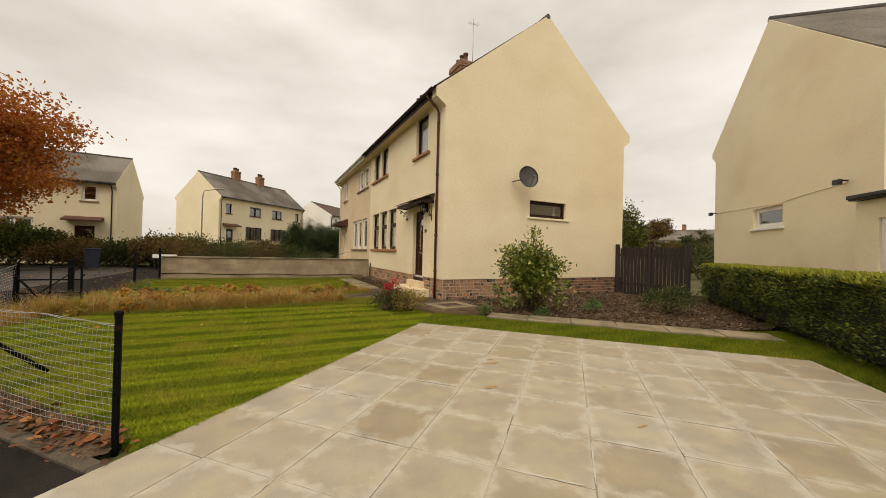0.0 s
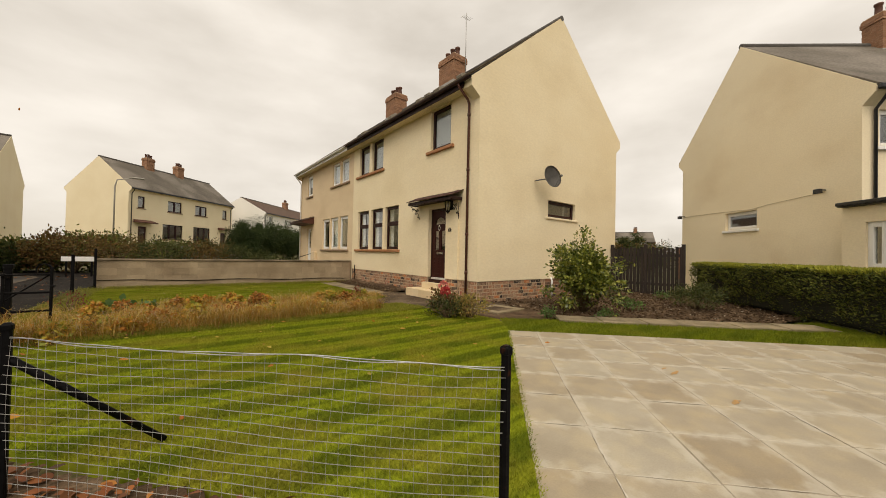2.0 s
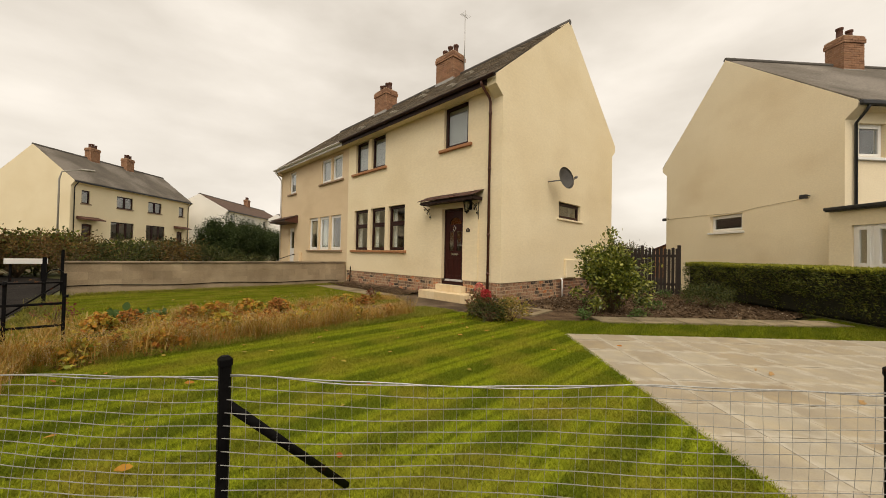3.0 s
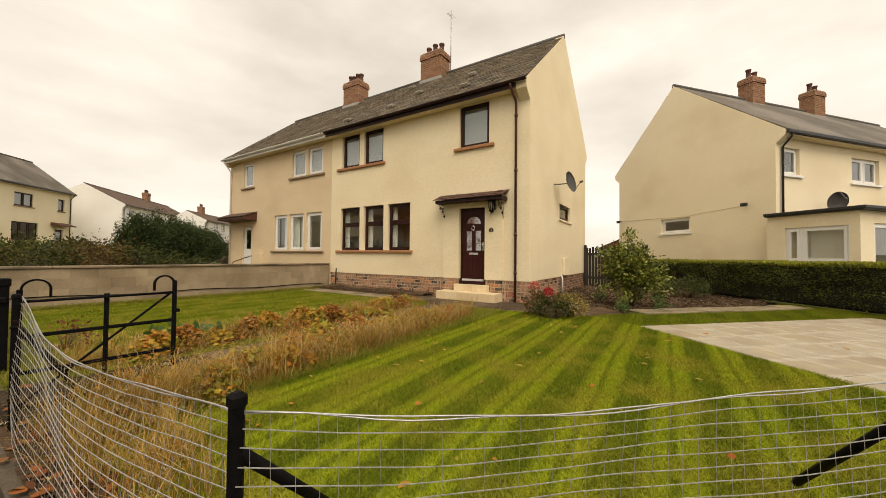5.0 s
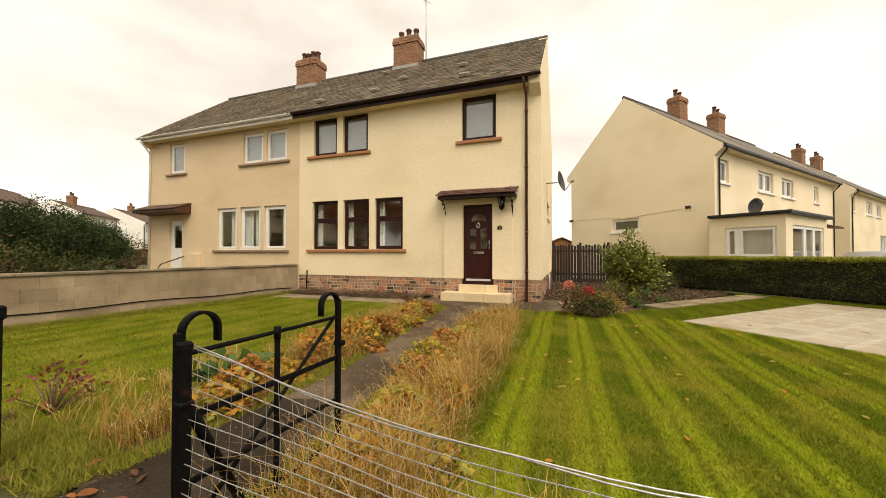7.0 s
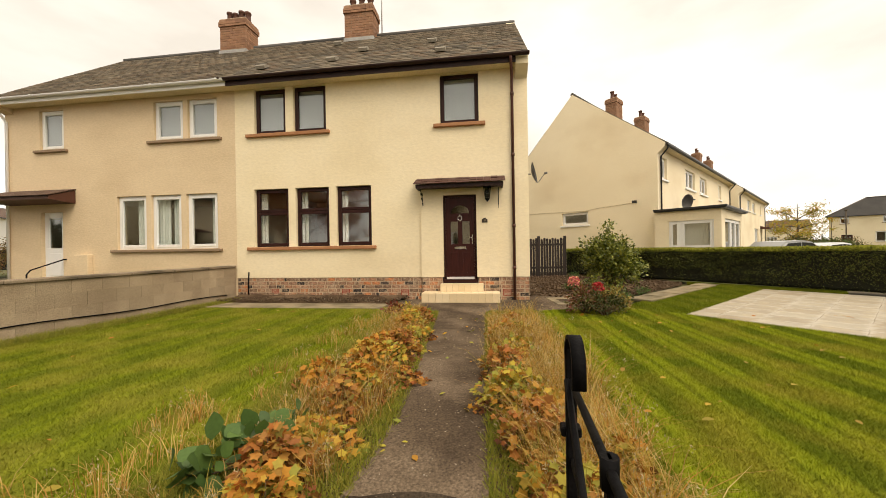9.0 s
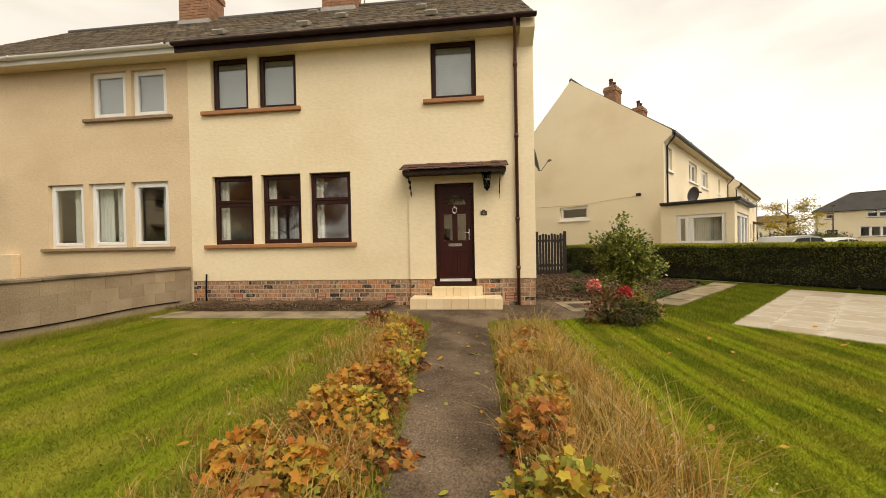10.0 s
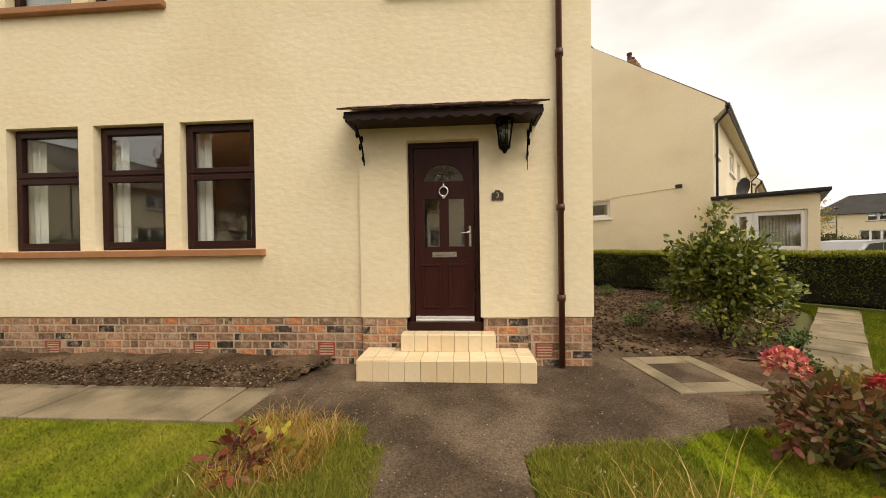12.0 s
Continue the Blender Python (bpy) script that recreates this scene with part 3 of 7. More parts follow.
def inside(outline, xs, ys):
    ok = np.zeros(len(xs), bool)
    n = len(outline)
    for i in range(n):
        (x0, y0), (x1, y1) = outline[i], outline[(i + 1) % n]
        cross = ((y0 > ys) != (y1 > ys)) & (xs < (x1 - x0) * (ys - y0) / (y1 - y0 + 1e-12) + x0)
        ok ^= cross
    return ok


def mown(outline, n, material, name, label, seed, tall=0.026, lean=0.02):
    """Short blades of grass over the outline."""
    rng = np.random.default_rng(seed)
    xs0, ys0 = [p[0] for p in outline], [p[1] for p in outline]
    x, y = rng.uniform(min(xs0), max(xs0), n * 2), rng.uniform(min(ys0), max(ys0), n * 2)
    keep = inside(outline, x, y)
    x, y = x[keep][:n], y[keep][:n]
    k = len(x)
    a, h = rng.uniform(0, math.tau, k), tall * rng.uniform(0.5, 1.25, k)
    w = rng.uniform(0.0025, 0.005, k)
    dx, dy = np.cos(a) * w, np.sin(a) * w
    lx, ly = rng.normal(0, lean, k), rng.normal(0, lean, k)
    z = np.zeros(k)
    v = np.stack([np.stack([x - dx, y - dy, z - 0.004], 1), np.stack([x + dx, y + dy, z - 0.004], 1), np.stack([x + lx, y + ly, z + h], 1)], 1).reshape(-1, 3)
    f = np.arange(3 * k).reshape(-1, 3)
    return tagged(soup(name, v, f, material), label, "grass", kind="stuff")


mown(LAWN_R, 420000, M_LAWN, "lawn_grass", "short mown blades of green grass", 3)
mown(LAWN_L, 230000, M_LAWN2, "lawn_grass", "short mown blades of green grass", 4)
mown(STRIP, 60000, M_LAWN3, "lawn_grass", "short mown blades of green grass", 5, 0.045)
mown(STRIP2, 60000, M_LAWN3, "lawn_grass", "short mown blades of green grass", 6, 0.05)


def bumpy(outline, z, amp, material, name, label, category, step=0.12, seed=0.0, rise=None):
    """Uneven soil over an outline: a grid of small heights."""
    xs0, ys0 = [p[0] for p in outline], [p[1] for p in outline]
    gx, gy = np.arange(min(xs0), max(xs0) + step, step), np.arange(min(ys0), max(ys0) + step, step)
    bm = bmesh.new()
    grid = {}
    X, Y = np.meshgrid(gx, gy, indexing="ij")
    ok = inside(outline, X.ravel(), Y.ravel()).reshape(X.shape)
    for i in range(len(gx)):
        for j in range(len(gy)):
            if ok[i, j]:
                h = amp * noise.fractal((gx[i] * 2.3 + seed, gy[j] * 2.3, seed), 1.0, 2.0, 4)
                grid[i, j] = bm.verts.new((gx[i], gy[j], z + h + (rise(gx[i], gy[j]) if rise else 0)))
    for (i, j), v in grid.items():
        q = [grid.get(k) for k in ((i, j), (i + 1, j), (i + 1, j + 1), (i, j + 1))]
        if all(q):
            bm.faces.new(q).smooth = True
    return tagged(finish(name, bm, material), label, category, kind="structure")


SOIL_FRONT = [(3.28, 11.95), (4.12, 11.6), (4.16, 16.3), (3.28, 16.3)]
bumpy(SOIL_FRONT, 0.005, 0.03, M_SOIL, "soil_bed_front", "bare brown soil bed under the front wall", "soil", 0.06, 1.0, lambda x, y: max(0, x - 3.44) * 0.17 - max(0, 3.44 - x) * .35)
SOIL_SIDE = [(4.6, 8.75), (11.6, 8.75), (13.5, 6.6), (10.9, 3.5), (8.2, 3.3), (7.25, 3.7), (4.3, 6.55), (4.5, 7.4)]
bumpy(SOIL_SIDE, 0.0, 0.05, M_SOIL, "soil_bed_side", "bare brown soil bed with stones and twigs", "soil", 0.09, 5.0)
BED_L = [(-4.0, 10.40), (-1.9, 10.26), (2.7, 10.62), (2.9, 11.6), (-4.0, 11.6)]
BED_R = [(-4.0, 8.8), (2.7, 8.75), (2.9, 9.68), (-4.0, 9.72)]
bumpy(BED_L, -0.012, 0.025, M_SOIL, "soil_bed_north", "weedy soil strip along the garden path", "soil", 0.08, 2.0)
bumpy(BED_R, -0.012, 0.025, M_SOIL, "soil_bed_south", "weedy soil strip along the garden path", "soil", 0.08, 3.0)

PATH_OUT = [(-4.3, 9.6), (-1.9, 9.66), (2.4, 9.72), (2.47, 8.8), (2.85, 8.12), (3.3, 7.85), (4.7, 7.9), (4.9, 8.75), (4.15, 8.75), (4.15, 11.65), (3.46, 12.0), (2.72, 11.9), (2.45, 10.7), (-1.9, 10.34), (-4.3, 10.5)]
garden_path = flat(PATH_OUT, 0.008, 0.07, M_ASPHALT, "garden_path", "worn dark asphalt garden path to the door", "path")
M_PATCH = surf("damp_dark_asphalt", (0.024, 0.018, 0.012), (0.042, 0.031, 0.021), 2.2, 0.95, 1.0, 70, 0.5, c3=(0.062, 0.046, 0.031), s3=1.6, spec=0.1, detail=8)
PATCH_OUT = [(-4.42, 9.58), (-2.75, 9.65)] + [(-2.75 + .07 * math.sin(.39 * k), 9.65 + .08 * k) for k in range(1, 9)] + [(-2.75, 10.38), (-4.42, 10.5)]
path_mouth = flat(PATCH_OUT, 0.012, 0.02, M_PATCH, "path_mouth", "darker damp asphalt where the path meets the gate", "path")
side_path = flat([(4.55, 8.74), (11.6, 8.74), (11.6, 7.95), (4.75, 7.95)], 0.0, 0.07, M_ASPHALT, "side_path", "dark asphalt path along the gable", "path")

# street: pavement, kerb and road follow the bend
def offset(line, d):
    out = []
    for i, p in enumerate(line):
        a, b = Vector(line[max(i - 1, 0)]), Vector(line[min(i + 1, len(line) - 1)])
        t = (b - a).normalized()
        out.append((p[0] + t.y * -d, p[1] + t.x * d))
    return out


STREET = [(40, -39.5)] + EDGE + [(-3.75, 20.0), (-3.9, 24.0), (-6.5, 29.0), (-14, 31.0), (-40, 31.5)]


def ribbon(d0, d1, z, material, name, label, category):
    a, b = offset(STREET, d0), offset(STREET, d1)
    bm = bmesh.new()
    rows = [(bm.verts.new((*p, z)), bm.verts.new((*q, z)), bm.verts.new((*q, z - 0.2)), bm.verts.new((*p, z - 0.2))) for p, q in zip(a, b)]
    for r, s in zip(rows, rows[1:]):
        for i in range(4):
            bm.faces.new((r[i], s[i], s[(i + 1) % 4], r[(i + 1) % 4]))
    bmesh.ops.recalc_face_normals(bm, faces=bm.faces)
    return tagged(finish(name, bm, material), label, category, kind="structure")


pavement = ribbon(0.12, 2.3, -0.02, M_PAVE, "pavement", "dark asphalt pavement along the fence", "pavement")
kerb = ribbon(2.3, 2.43, -0.012, M_KERB, "kerb", "grey concrete kerb of the street", "kerb")
road = ribbon(2.43, 9.5, -0.048, M_ROAD, "road", "grey asphalt residential road", "road")
kerb_far = ribbon(9.5, 9.63, -0.012, M_KERB, "kerb_2", "grey concrete kerb of the street", "kerb")
pavement_far = ribbon(9.63, 11.6, -0.02, M_ROAD, "pavement_2", "asphalt pavement across the street", "pavement")

FENCE_SOIL = [(-1.05, 2.98), (-2.78, 4.88), (-4.05, 6.45), (-4.3, 8.2), (-4.3, 9.55), (-3.95, 9.5), (-4.0, 8.2), (-3.75, 6.62), (-2.5, 5.08), (-.9, 3.35)]
bumpy(FENCE_SOIL, .006, .02, M_SOIL, "soil_strip_fence", "dark soil strip under the wire fence", "soil", .07, 9.0)
bumpy([(2.6, 6.75), (4.5, 6.3), (4.9, 8.2), (3.0, 8.5), (2.5, 8.8)], -.012, .02, M_SOIL, "soil_bed_corner", "bare soil round the manhole", "soil", .07, 12.0)


# ---- houses ----
def roof_slope(parent, name, y0, y1, x_eave, z_eave, x_ridge, z_ridge, material, thick=0.1, label=""):
    dx, dz = x_ridge - x_eave, z_ridge - z_eave
    L = math.hypot(dx, dz)
    nx, nz = -dz / L * (1 if dx > 0 else -1), abs(dx) / L
    o = [(x_eave, z_eave), (x_ridge, z_ridge), (x_ridge, z_ridge - thick * 1.25), (x_eave - nx * thick, z_eave - nz * thick)]
    bm = bmesh.new()
    add_prism(bm, o, 1, y0, y1)
    return part(name, bm, material, parent, label)


def chimney(parent, x, y, z0, z1, wx, wy, pots, material=None):
    """A brick stack with an oversailing cap, flashing and clay pots."""
    bm = bmesh.new()
    courses = int((z1 - z0) / 0.085)
    rnd_ = random.Random(int(y * 100))
    for c in range(courses):
        z = z0 + (z1 - z0) * c / courses
        zt = z0 + (z1 - z0) * (c + 1) / courses - 0.012
        out = 0.035 if c in (courses - 2, courses - 3) else (0.018 if c == courses - 1 else 0.0)
        for side in range(4):
            n = 4 if side % 2 == 0 else 3
            for i in range(n):
                f0, f1 = i / n, (i + 1) / n
                sh = (0.5 / n if c % 2 else 0)
                f0, f1 = max(0, f0 - sh), min(1, f1 - sh + (1 if i == n - 1 and sh else 0))
                X0, X1, Y0, Y1 = x - wx / 2 - out, x + wx / 2 + out, y - wy / 2 - out, y + wy / 2 + out
                j = rnd_.uniform(0, 0.006)
                if side == 0:
                    add_box(bm, (X0 - j, Y0 + (Y1 - Y0) * f0 + .006, z), (X0 + .1, Y0 + (Y1 - Y0) * f1 - .006, zt))
                elif side == 2:
                    add_box(bm, (X1 - .1, Y0 + (Y1 - Y0) * f0 + .006, z), (X1 + j, Y0 + (Y1 - Y0) * f1 - .006, zt))
                elif side == 1:
                    add_box(bm, (X0 + .1 + (X1 - X0 - .2) * f0, Y0 - j, z), (X0 + .1 + (X1 - X0 - .2) * f1 - .006, Y0 + .1, zt))
                else:
                    add_box(bm, (X0 + .1 + (X1 - X0 - .2) * f0, Y1 - .1, z), (X0 + .1 + (X1 - X0 - .2) * f1 - .006, Y1 + j, zt))
    st = part("chimney", bm, M_CHIMNEY_I, parent, "red-brown brick chimney stack")
    part("mortar_core", boxes(((x - wx / 2 + .012, y - wy / 2 + .012, z0 - .1), (x + wx / 2 - .012, y + wy / 2 - .012, z1 + .03))), M_MORTAR, st)
    part("flashing", boxes(((x - wx / 2 - .03, y - wy / 2 - .03, z0 - .35), (x + wx / 2 + .03, y + wy / 2 + .03, z0 + .02))), M_LEAD, st, "grey lead flashing")
    for i in range(pots):
        py = y + (i - (pots - 1) / 2) * wy / pots * 0.95
        part("chimney_pot", lathe([(0.10, 0), (0.12, 0.02), (0.12, 0.06), (0.10, 0.08), (0.092, 0.30 + 0.06 * (i % 2)), (0.115, 0.32 + .06 * (i % 2)), (0.115, 0.38 + .06 * (i % 2)), (0.085, 0.38 + .06 * (i % 2)), (0.08, 0.1)], 14, (x, py, z1 + .02)), M_POT, st, "dark clay chimney pot")
    return st


M_CHIMNEY_I = pieces("chimney_brickwork", ((0.26, 0.135, 0.075), (0.33, 0.175, 0.10), (0.29, 0.155, 0.085), (0.22, 0.115, 0.068), (0.35, 0.20, 0.12)), 0.9, by="island", fine=0.2)
M_LEAD = surf("lead_flashing", (0.30, 0.29, 0.27), (0.38, 0.37, 0.34), 6.0, 0.6, 0.2)
M_SLATEBED = surf("slate_underlay", (0.04, 0.035, 0.03), (0.055, 0.048, 0.04), 3.0, 0.9, 0.3)
M_RIDGE = surf("grey_ridge_zinc", (0.075, 0.068, 0.058), (0.10, 0.09, 0.078), 5.0, 0.7, 0.2)


def slates(parent, y0, y1, x_e, z_e, x_r, z_r, singles, seed, w=0.27, gauge=0.2, both=False):
    """Slates in broken bond on the front slope; the lowest courses as single pieces."""
    rng = random.Random(seed)
    dx, dz = x_r - x_e, z_r - z_e
    L = math.hypot(dx, dz)
    tilt = math.atan2(dz, dx)
    n_c, n_w = int(L / gauge), int(math.ceil((y1 - y0) / w))
    ww = (y1 - y0) / n_w
    unit = bmesh.new()
    add_box(unit, (0, 0.003, 0), (gauge * 1.55, ww - 0.003, 0.010))
    me = bpy.data.meshes.new("slate")
    unit.to_mesh(me)
    unit.free()
    me.materials.append(M_SLATEP)
    half = bmesh.new()
    add_box(half, (0, 0.003, 0), (gauge * 1.55, ww / 2 - 0.003, 0.010))
    me2 = bpy.data.meshes.new("half_slate")
    half.to_mesh(me2)
    half.free()
    me2.materials.append(M_SLATEP)
    vs, fs, made = [], [], 0
    cube_f = ((0, 1, 3, 2), (4, 6, 7, 5), (0, 4, 5, 1), (2, 3, 7, 6), (0, 2, 6, 4), (1, 5, 7, 3))
    for c in range(n_c):
        s = c * gauge - 0.03
        row = [(y0 + i * ww, ww) for i in range(n_w)] if c % 2 == 0 else [(y0, ww / 2)] + [(y0 + (i + 0.5) * ww, ww) for i in range(n_w - 1)] + [(y1 - ww / 2, ww / 2)]
        for y, wd in row:
            sj, lift = s + rng.uniform(-0.008, 0.008), 0.012 + rng.uniform(0, 0.006)
            m = Matrix.Translation((x_e, y, z_e)) @ Matrix.Rotation(-tilt, 4, "Y") @ Matrix.Translation((sj, 0, lift)) @ Matrix.Rotation(radians(1.9 + rng.uniform(-0.3, 0.4)), 4, "Y") @ Matrix.Rotation(radians(rng.uniform(-0.5, 0.5)), 4, "Z")
            if made < singles:
                o = new("slate", me if wd == ww else me2)
                o.parent, o.matrix_local = parent, m
                made += 1
            else:
                b = len(vs)
                ll = min(gauge * 1.55, L - sj)
                for px in (0, ll):
                    for py in (0.003, wd - 0.003):
                        for pz in (0, 0.010):
                            vs.append(tuple(m @ Vector((px, py, pz))))
                fs += [tuple(b + k for k in q) for q in cube_f]
    ob = soup("slate_field", vs, fs, M_SLATE, parent)
    ob["kind"] = "stuff"
    return ob


def box_house(name, label, m, length, depth, eave, ridge, wall_mat, roof_mat, trim_mat, fronts, doors, stacks, frame_mat, gable_win=(), gutter_mat=None, group="", bonnet=True, rx=None, hip=False):
    """A plain two-storey house: front at x=0 facing -x, along y; fronts are windows (y0, z0, y1, z1, lights across); the ridge at rx; hip: no gables."""
    rx = rx or depth / 2
    h = empty(name, m, label, "house", group)
    bm = bmesh.new()
    pierced_wall(bm, 0, 0.0, 0.28, (0, -0.3), (length, eave), [f[:4] for f in fronts] + [d[:4] for d in doors])
    part("front_wall", bm, wall_mat, h)
    part("back_wall", boxes(((depth - .28, 0, -.3), (depth, length, eave))), wall_mat, h)
    for y, t, wins in ((0, 0.28, gable_win if gable_win and gable_win[0] == 0 else ()), (length, -0.28, gable_win if gable_win and gable_win[0] == 1 else ())):
        bm = bmesh.new()
        pierced_wall(bm, 1, y - .004 * (1 if t > 0 else -1), t * 1.014, (.002, -.3), (depth - .002, eave - .3), [wins[1:5]] if wins else [])
        add_prism(bm, [(0.004, eave - .3), (0.004, eave + .03), (depth - .004, eave + .03), (depth - .004, eave - .3)] if hip else [(0.004, eave - .3), (-.28, eave - .05), (-.28, eave + .12), (rx, ridge - .015), (depth + .28, eave + .12), (depth + .28, eave - .05), (depth - .004, eave - .3)], 1, min(y, y + t) - .004 * (t > 0), max(y, y + t) + .004 * (t < 0))
        part("gable_wall", bm, wall_mat, h)
        if wins:
            window(h, wins[1], wins[2], wins[3], wins[4], frame_mat, "plain", 0.1, 1, 1 if y == 0 else -1, y)
            s = 1 if y == 0 else -1
            a, b = sorted((y - s * .06, y + s * .1))
            part("window_sill", boxes(((wins[1] - .08, a, wins[2] - .08), (wins[3] + .08, b, wins[2] - .005)), bevel=.008), trim_mat, h)
    ef = eave + 0.14
    if hip:
        rb = bmesh.new()
        base = [rb.verts.new(q) for q in ((-.36, -.36, ef - .06), (depth + .36, -.36, ef - .06), (depth + .36, length + .36, ef - .06), (-.36, length + .36, ef - .06))]
        top = [rb.verts.new((rx, rx, ridge)), rb.verts.new((rx, length - rx, ridge))]
        for q in ((base[0], base[1], top[0]), (base[1], base[2], top[1], top[0]), (base[2], base[3], top[1]), (base[3], base[0], top[0], top[1]), base[::-1]):
            rb.faces.new(q)
        bmesh.ops.recalc_face_normals(rb, faces=rb.faces)
        part("hipped_roof", rb, roof_mat, h)
        hips = [[(rx, rx, ridge), (rx, length - rx, ridge)]] + [[(x, y, ef - .05), (rx, y2, ridge)] for x in (-.34, depth + .34) for y, y2 in ((-.34, rx), (length + .34, length - rx))]
        part("ridge", tube(*hips, r=0.09, seg=8), M_RIDGE, h)
    else:
        roof_slope(h, "roof_front", 0.02 if bonnet else 0, length - .02, -0.32, ef, rx, ridge, roof_mat)
        roof_slope(h, "roof_back", 0.02, length - .02, depth + 0.32, ef, rx + .001, ridge, roof_mat)
        part("ridge", tube([(rx, 0, ridge - .01), (rx, length, ridge - .01)], r=0.09, seg=10), M_RIDGE, h)
    part("soffit", boxes(((-.30, .285, eave - .06), (-.004, length - .285, eave - .03))), M_SOFFIT, h)
    gm = gutter_mat or M_BLACK
    part("gutter", boxes(((-.40, 0, eave - .02), (-.30, length, eave + .10)), bevel=.02), gm, h)
    for y in (0.25, length - .25):
        part("downpipe", tube([(-.35, y, eave), (-.3, y, eave - .12), (-.06, y, eave - .4), (-.06, y, 0)], r=0.035), gm, h)
    for f in fronts:
        n = f[4] if len(f) > 4 else 1
        w = (f[2] - f[0]) / n
        for i in range(n):
            window(h, f[0] + i * w, f[1], f[0] + (i + 1) * w, f[3], frame_mat, "plain", 0.1)
        part("window_sill", boxes(((-.07, f[0] - .1, f[1] - .09), (.1, f[2] + .1, f[1] - .004)), bevel=.01), trim_mat, h)
    for d in doors:
        dr = part("door", boxes(((.12, d[0], d[1]), (.17, d[2], d[3])), bevel=.01), d[4], h)
        part("door_panel", boxes(((.105, d[0] + .15, d[1] + .25), (.125, d[2] - .15, d[1] + .9)), bevel=.008), d[4], dr)
        g = part("pane", boxes(((.11, d[0] + .18, d[1] + 1.1), (.118, d[2] - .18, d[3] - .2))), M_GLASS, dr)
        g.visible_shadow = False
        if bonnet:
            hood = bmesh.new()
            add_prism(hood, [(-.003, d[3] + .62), (-.75, d[3] + .38), (-.75, d[3] + .28), (-.003, d[3] + .35)], 1, d[0] - .45, d[2] + .45)
            part("door_canopy", hood, M_POT, h)
    for y, n in stacks:
        chimney(h, rx - .1, y, ridge - .35, ridge + .95, .62, .85, n)
    return h


# the main house, nearer half: cream roughcast over a brick base
HX, HY = 4.1, 8.67
HL, HD, EAVE, RIDGE, RX = 7.65, 7.32, 5.62, 8.89, 3.56
house = empty("house", pose(HX, HY, 0), "cream roughcast half of a semi-detached house with brown windows", "house", "semi-detached pair")
LOW = [(3.90, 1.38, 4.83, 2.91), (5.03, 1.38, 5.95, 2.91), (6.15, 1.38, 7.12, 2.91)]
UPP = [(5.08, 4.37, 5.98, 5.56), (6.20, 4.37, 7.09, 5.56), (1.16, 4.34, 2.11, 5.56)]
DOOR = (1.25, 0.42, 2.07, 2.58)
BASE = 0.565
bm = bmesh.new()
pierced_wall(bm, 0, 0.0, 0.28, (0, BASE), (HL, EAVE), LOW + UPP + [(DOOR[0], BASE, DOOR[2], DOOR[3])])
part("front_wall", bm, M_CREAM, house)
pier = bmesh.new()
add_box(pier, (-.05, .72, BASE + .003), (-.001, DOOR[0], 2.745))
add_box(pier, (-.05, DOOR[2], BASE + .003), (-.001, 2.62, 2.74))
add_box(pier, (-.05, DOOR[0], DOOR[3]), (-.001, DOOR[2], 2.74))
part("porch_pier", pier, M_CREAM, house)
bm = bmesh.new()
pierced_wall(bm, 1, -.004, 0.284, (.002, BASE), (HD - .002, 5.3), [(2.98, 2.47, 4.50, 2.99)])
add_prism(bm, [(0.003, 5.3), (-.30, 5.52), (-.30, 5.76), (RX, RIDGE + .03), (HD + .3, 5.76), (HD + .3, 5.52), (HD - .003, 5.3)], 1, -.004, 0.28)
part("gable_wall", bm, M_CREAM, house)
part("back_wall", boxes(((HD - .28, 0, BASE), (HD, HL, EAVE))), M_CREAM, house)
part("party_wall", boxes(((.285, HL - .1, 0), (HD - .285, HL - .002, EAVE))), M_ROOM, house)
part("floor_slab", boxes(((.285, .285, .1), (HD - .285, HL - .11, .4)), ((.285, .285, 3.1), (HD - .285, HL - .11, 3.3)), ((.285, .285, EAVE - .02), (HD - .285, HL - .11, EAVE + .05))), M_ROOM, house)
part("inner_wall", boxes(((4.2, .285, .4), (4.3, HL - .11, EAVE)), ((.285, 2.9, .4), (4.2, 3.0, EAVE))), M_ROOM, house)
part("brick_base", boxes(((.015, .015, -.3), (.27, 1.2, BASE)), ((.015, 1.2, -.3), (.27, 2.12, .4)), ((.015, 2.12, -.3), (.27, HL, BASE)),
                         ((.27, .015, -.3), (HD, .27, BASE)), ((-.035, .735, -.3), (.015, DOOR[0] - .03, BASE)), ((-.035, DOOR[2] + .03, -.3), (.015, 2.605, BASE))), M_MORTAR, house)
roof_slope(house, "roof_front", .02, HL, -.33, 5.76, RX, RIDGE, M_SLATEBED)
roof_slope(house, "roof_back", .02, HL, HD + .33, 5.76, RX + .001, RIDGE, M_ROOFGREY)
slates(house, .0, HL, -.33, 5.765, RX, RIDGE + .005, 290, 11)
ridge = part("ridge", tube([(RX, -.01, RIDGE + .005), (RX, HL, RIDGE + .005)], r=0.085, seg=10), M_RIDGE, house)
part("soffit", boxes(((-.31, .283, EAVE - .045), (-.003, HL, EAVE - .02))), M_SOFFIT, house)
part("fascia", boxes(((-.335, .283, EAVE - .07), (-.312, HL, EAVE + .1))), M_GUTTER, house)


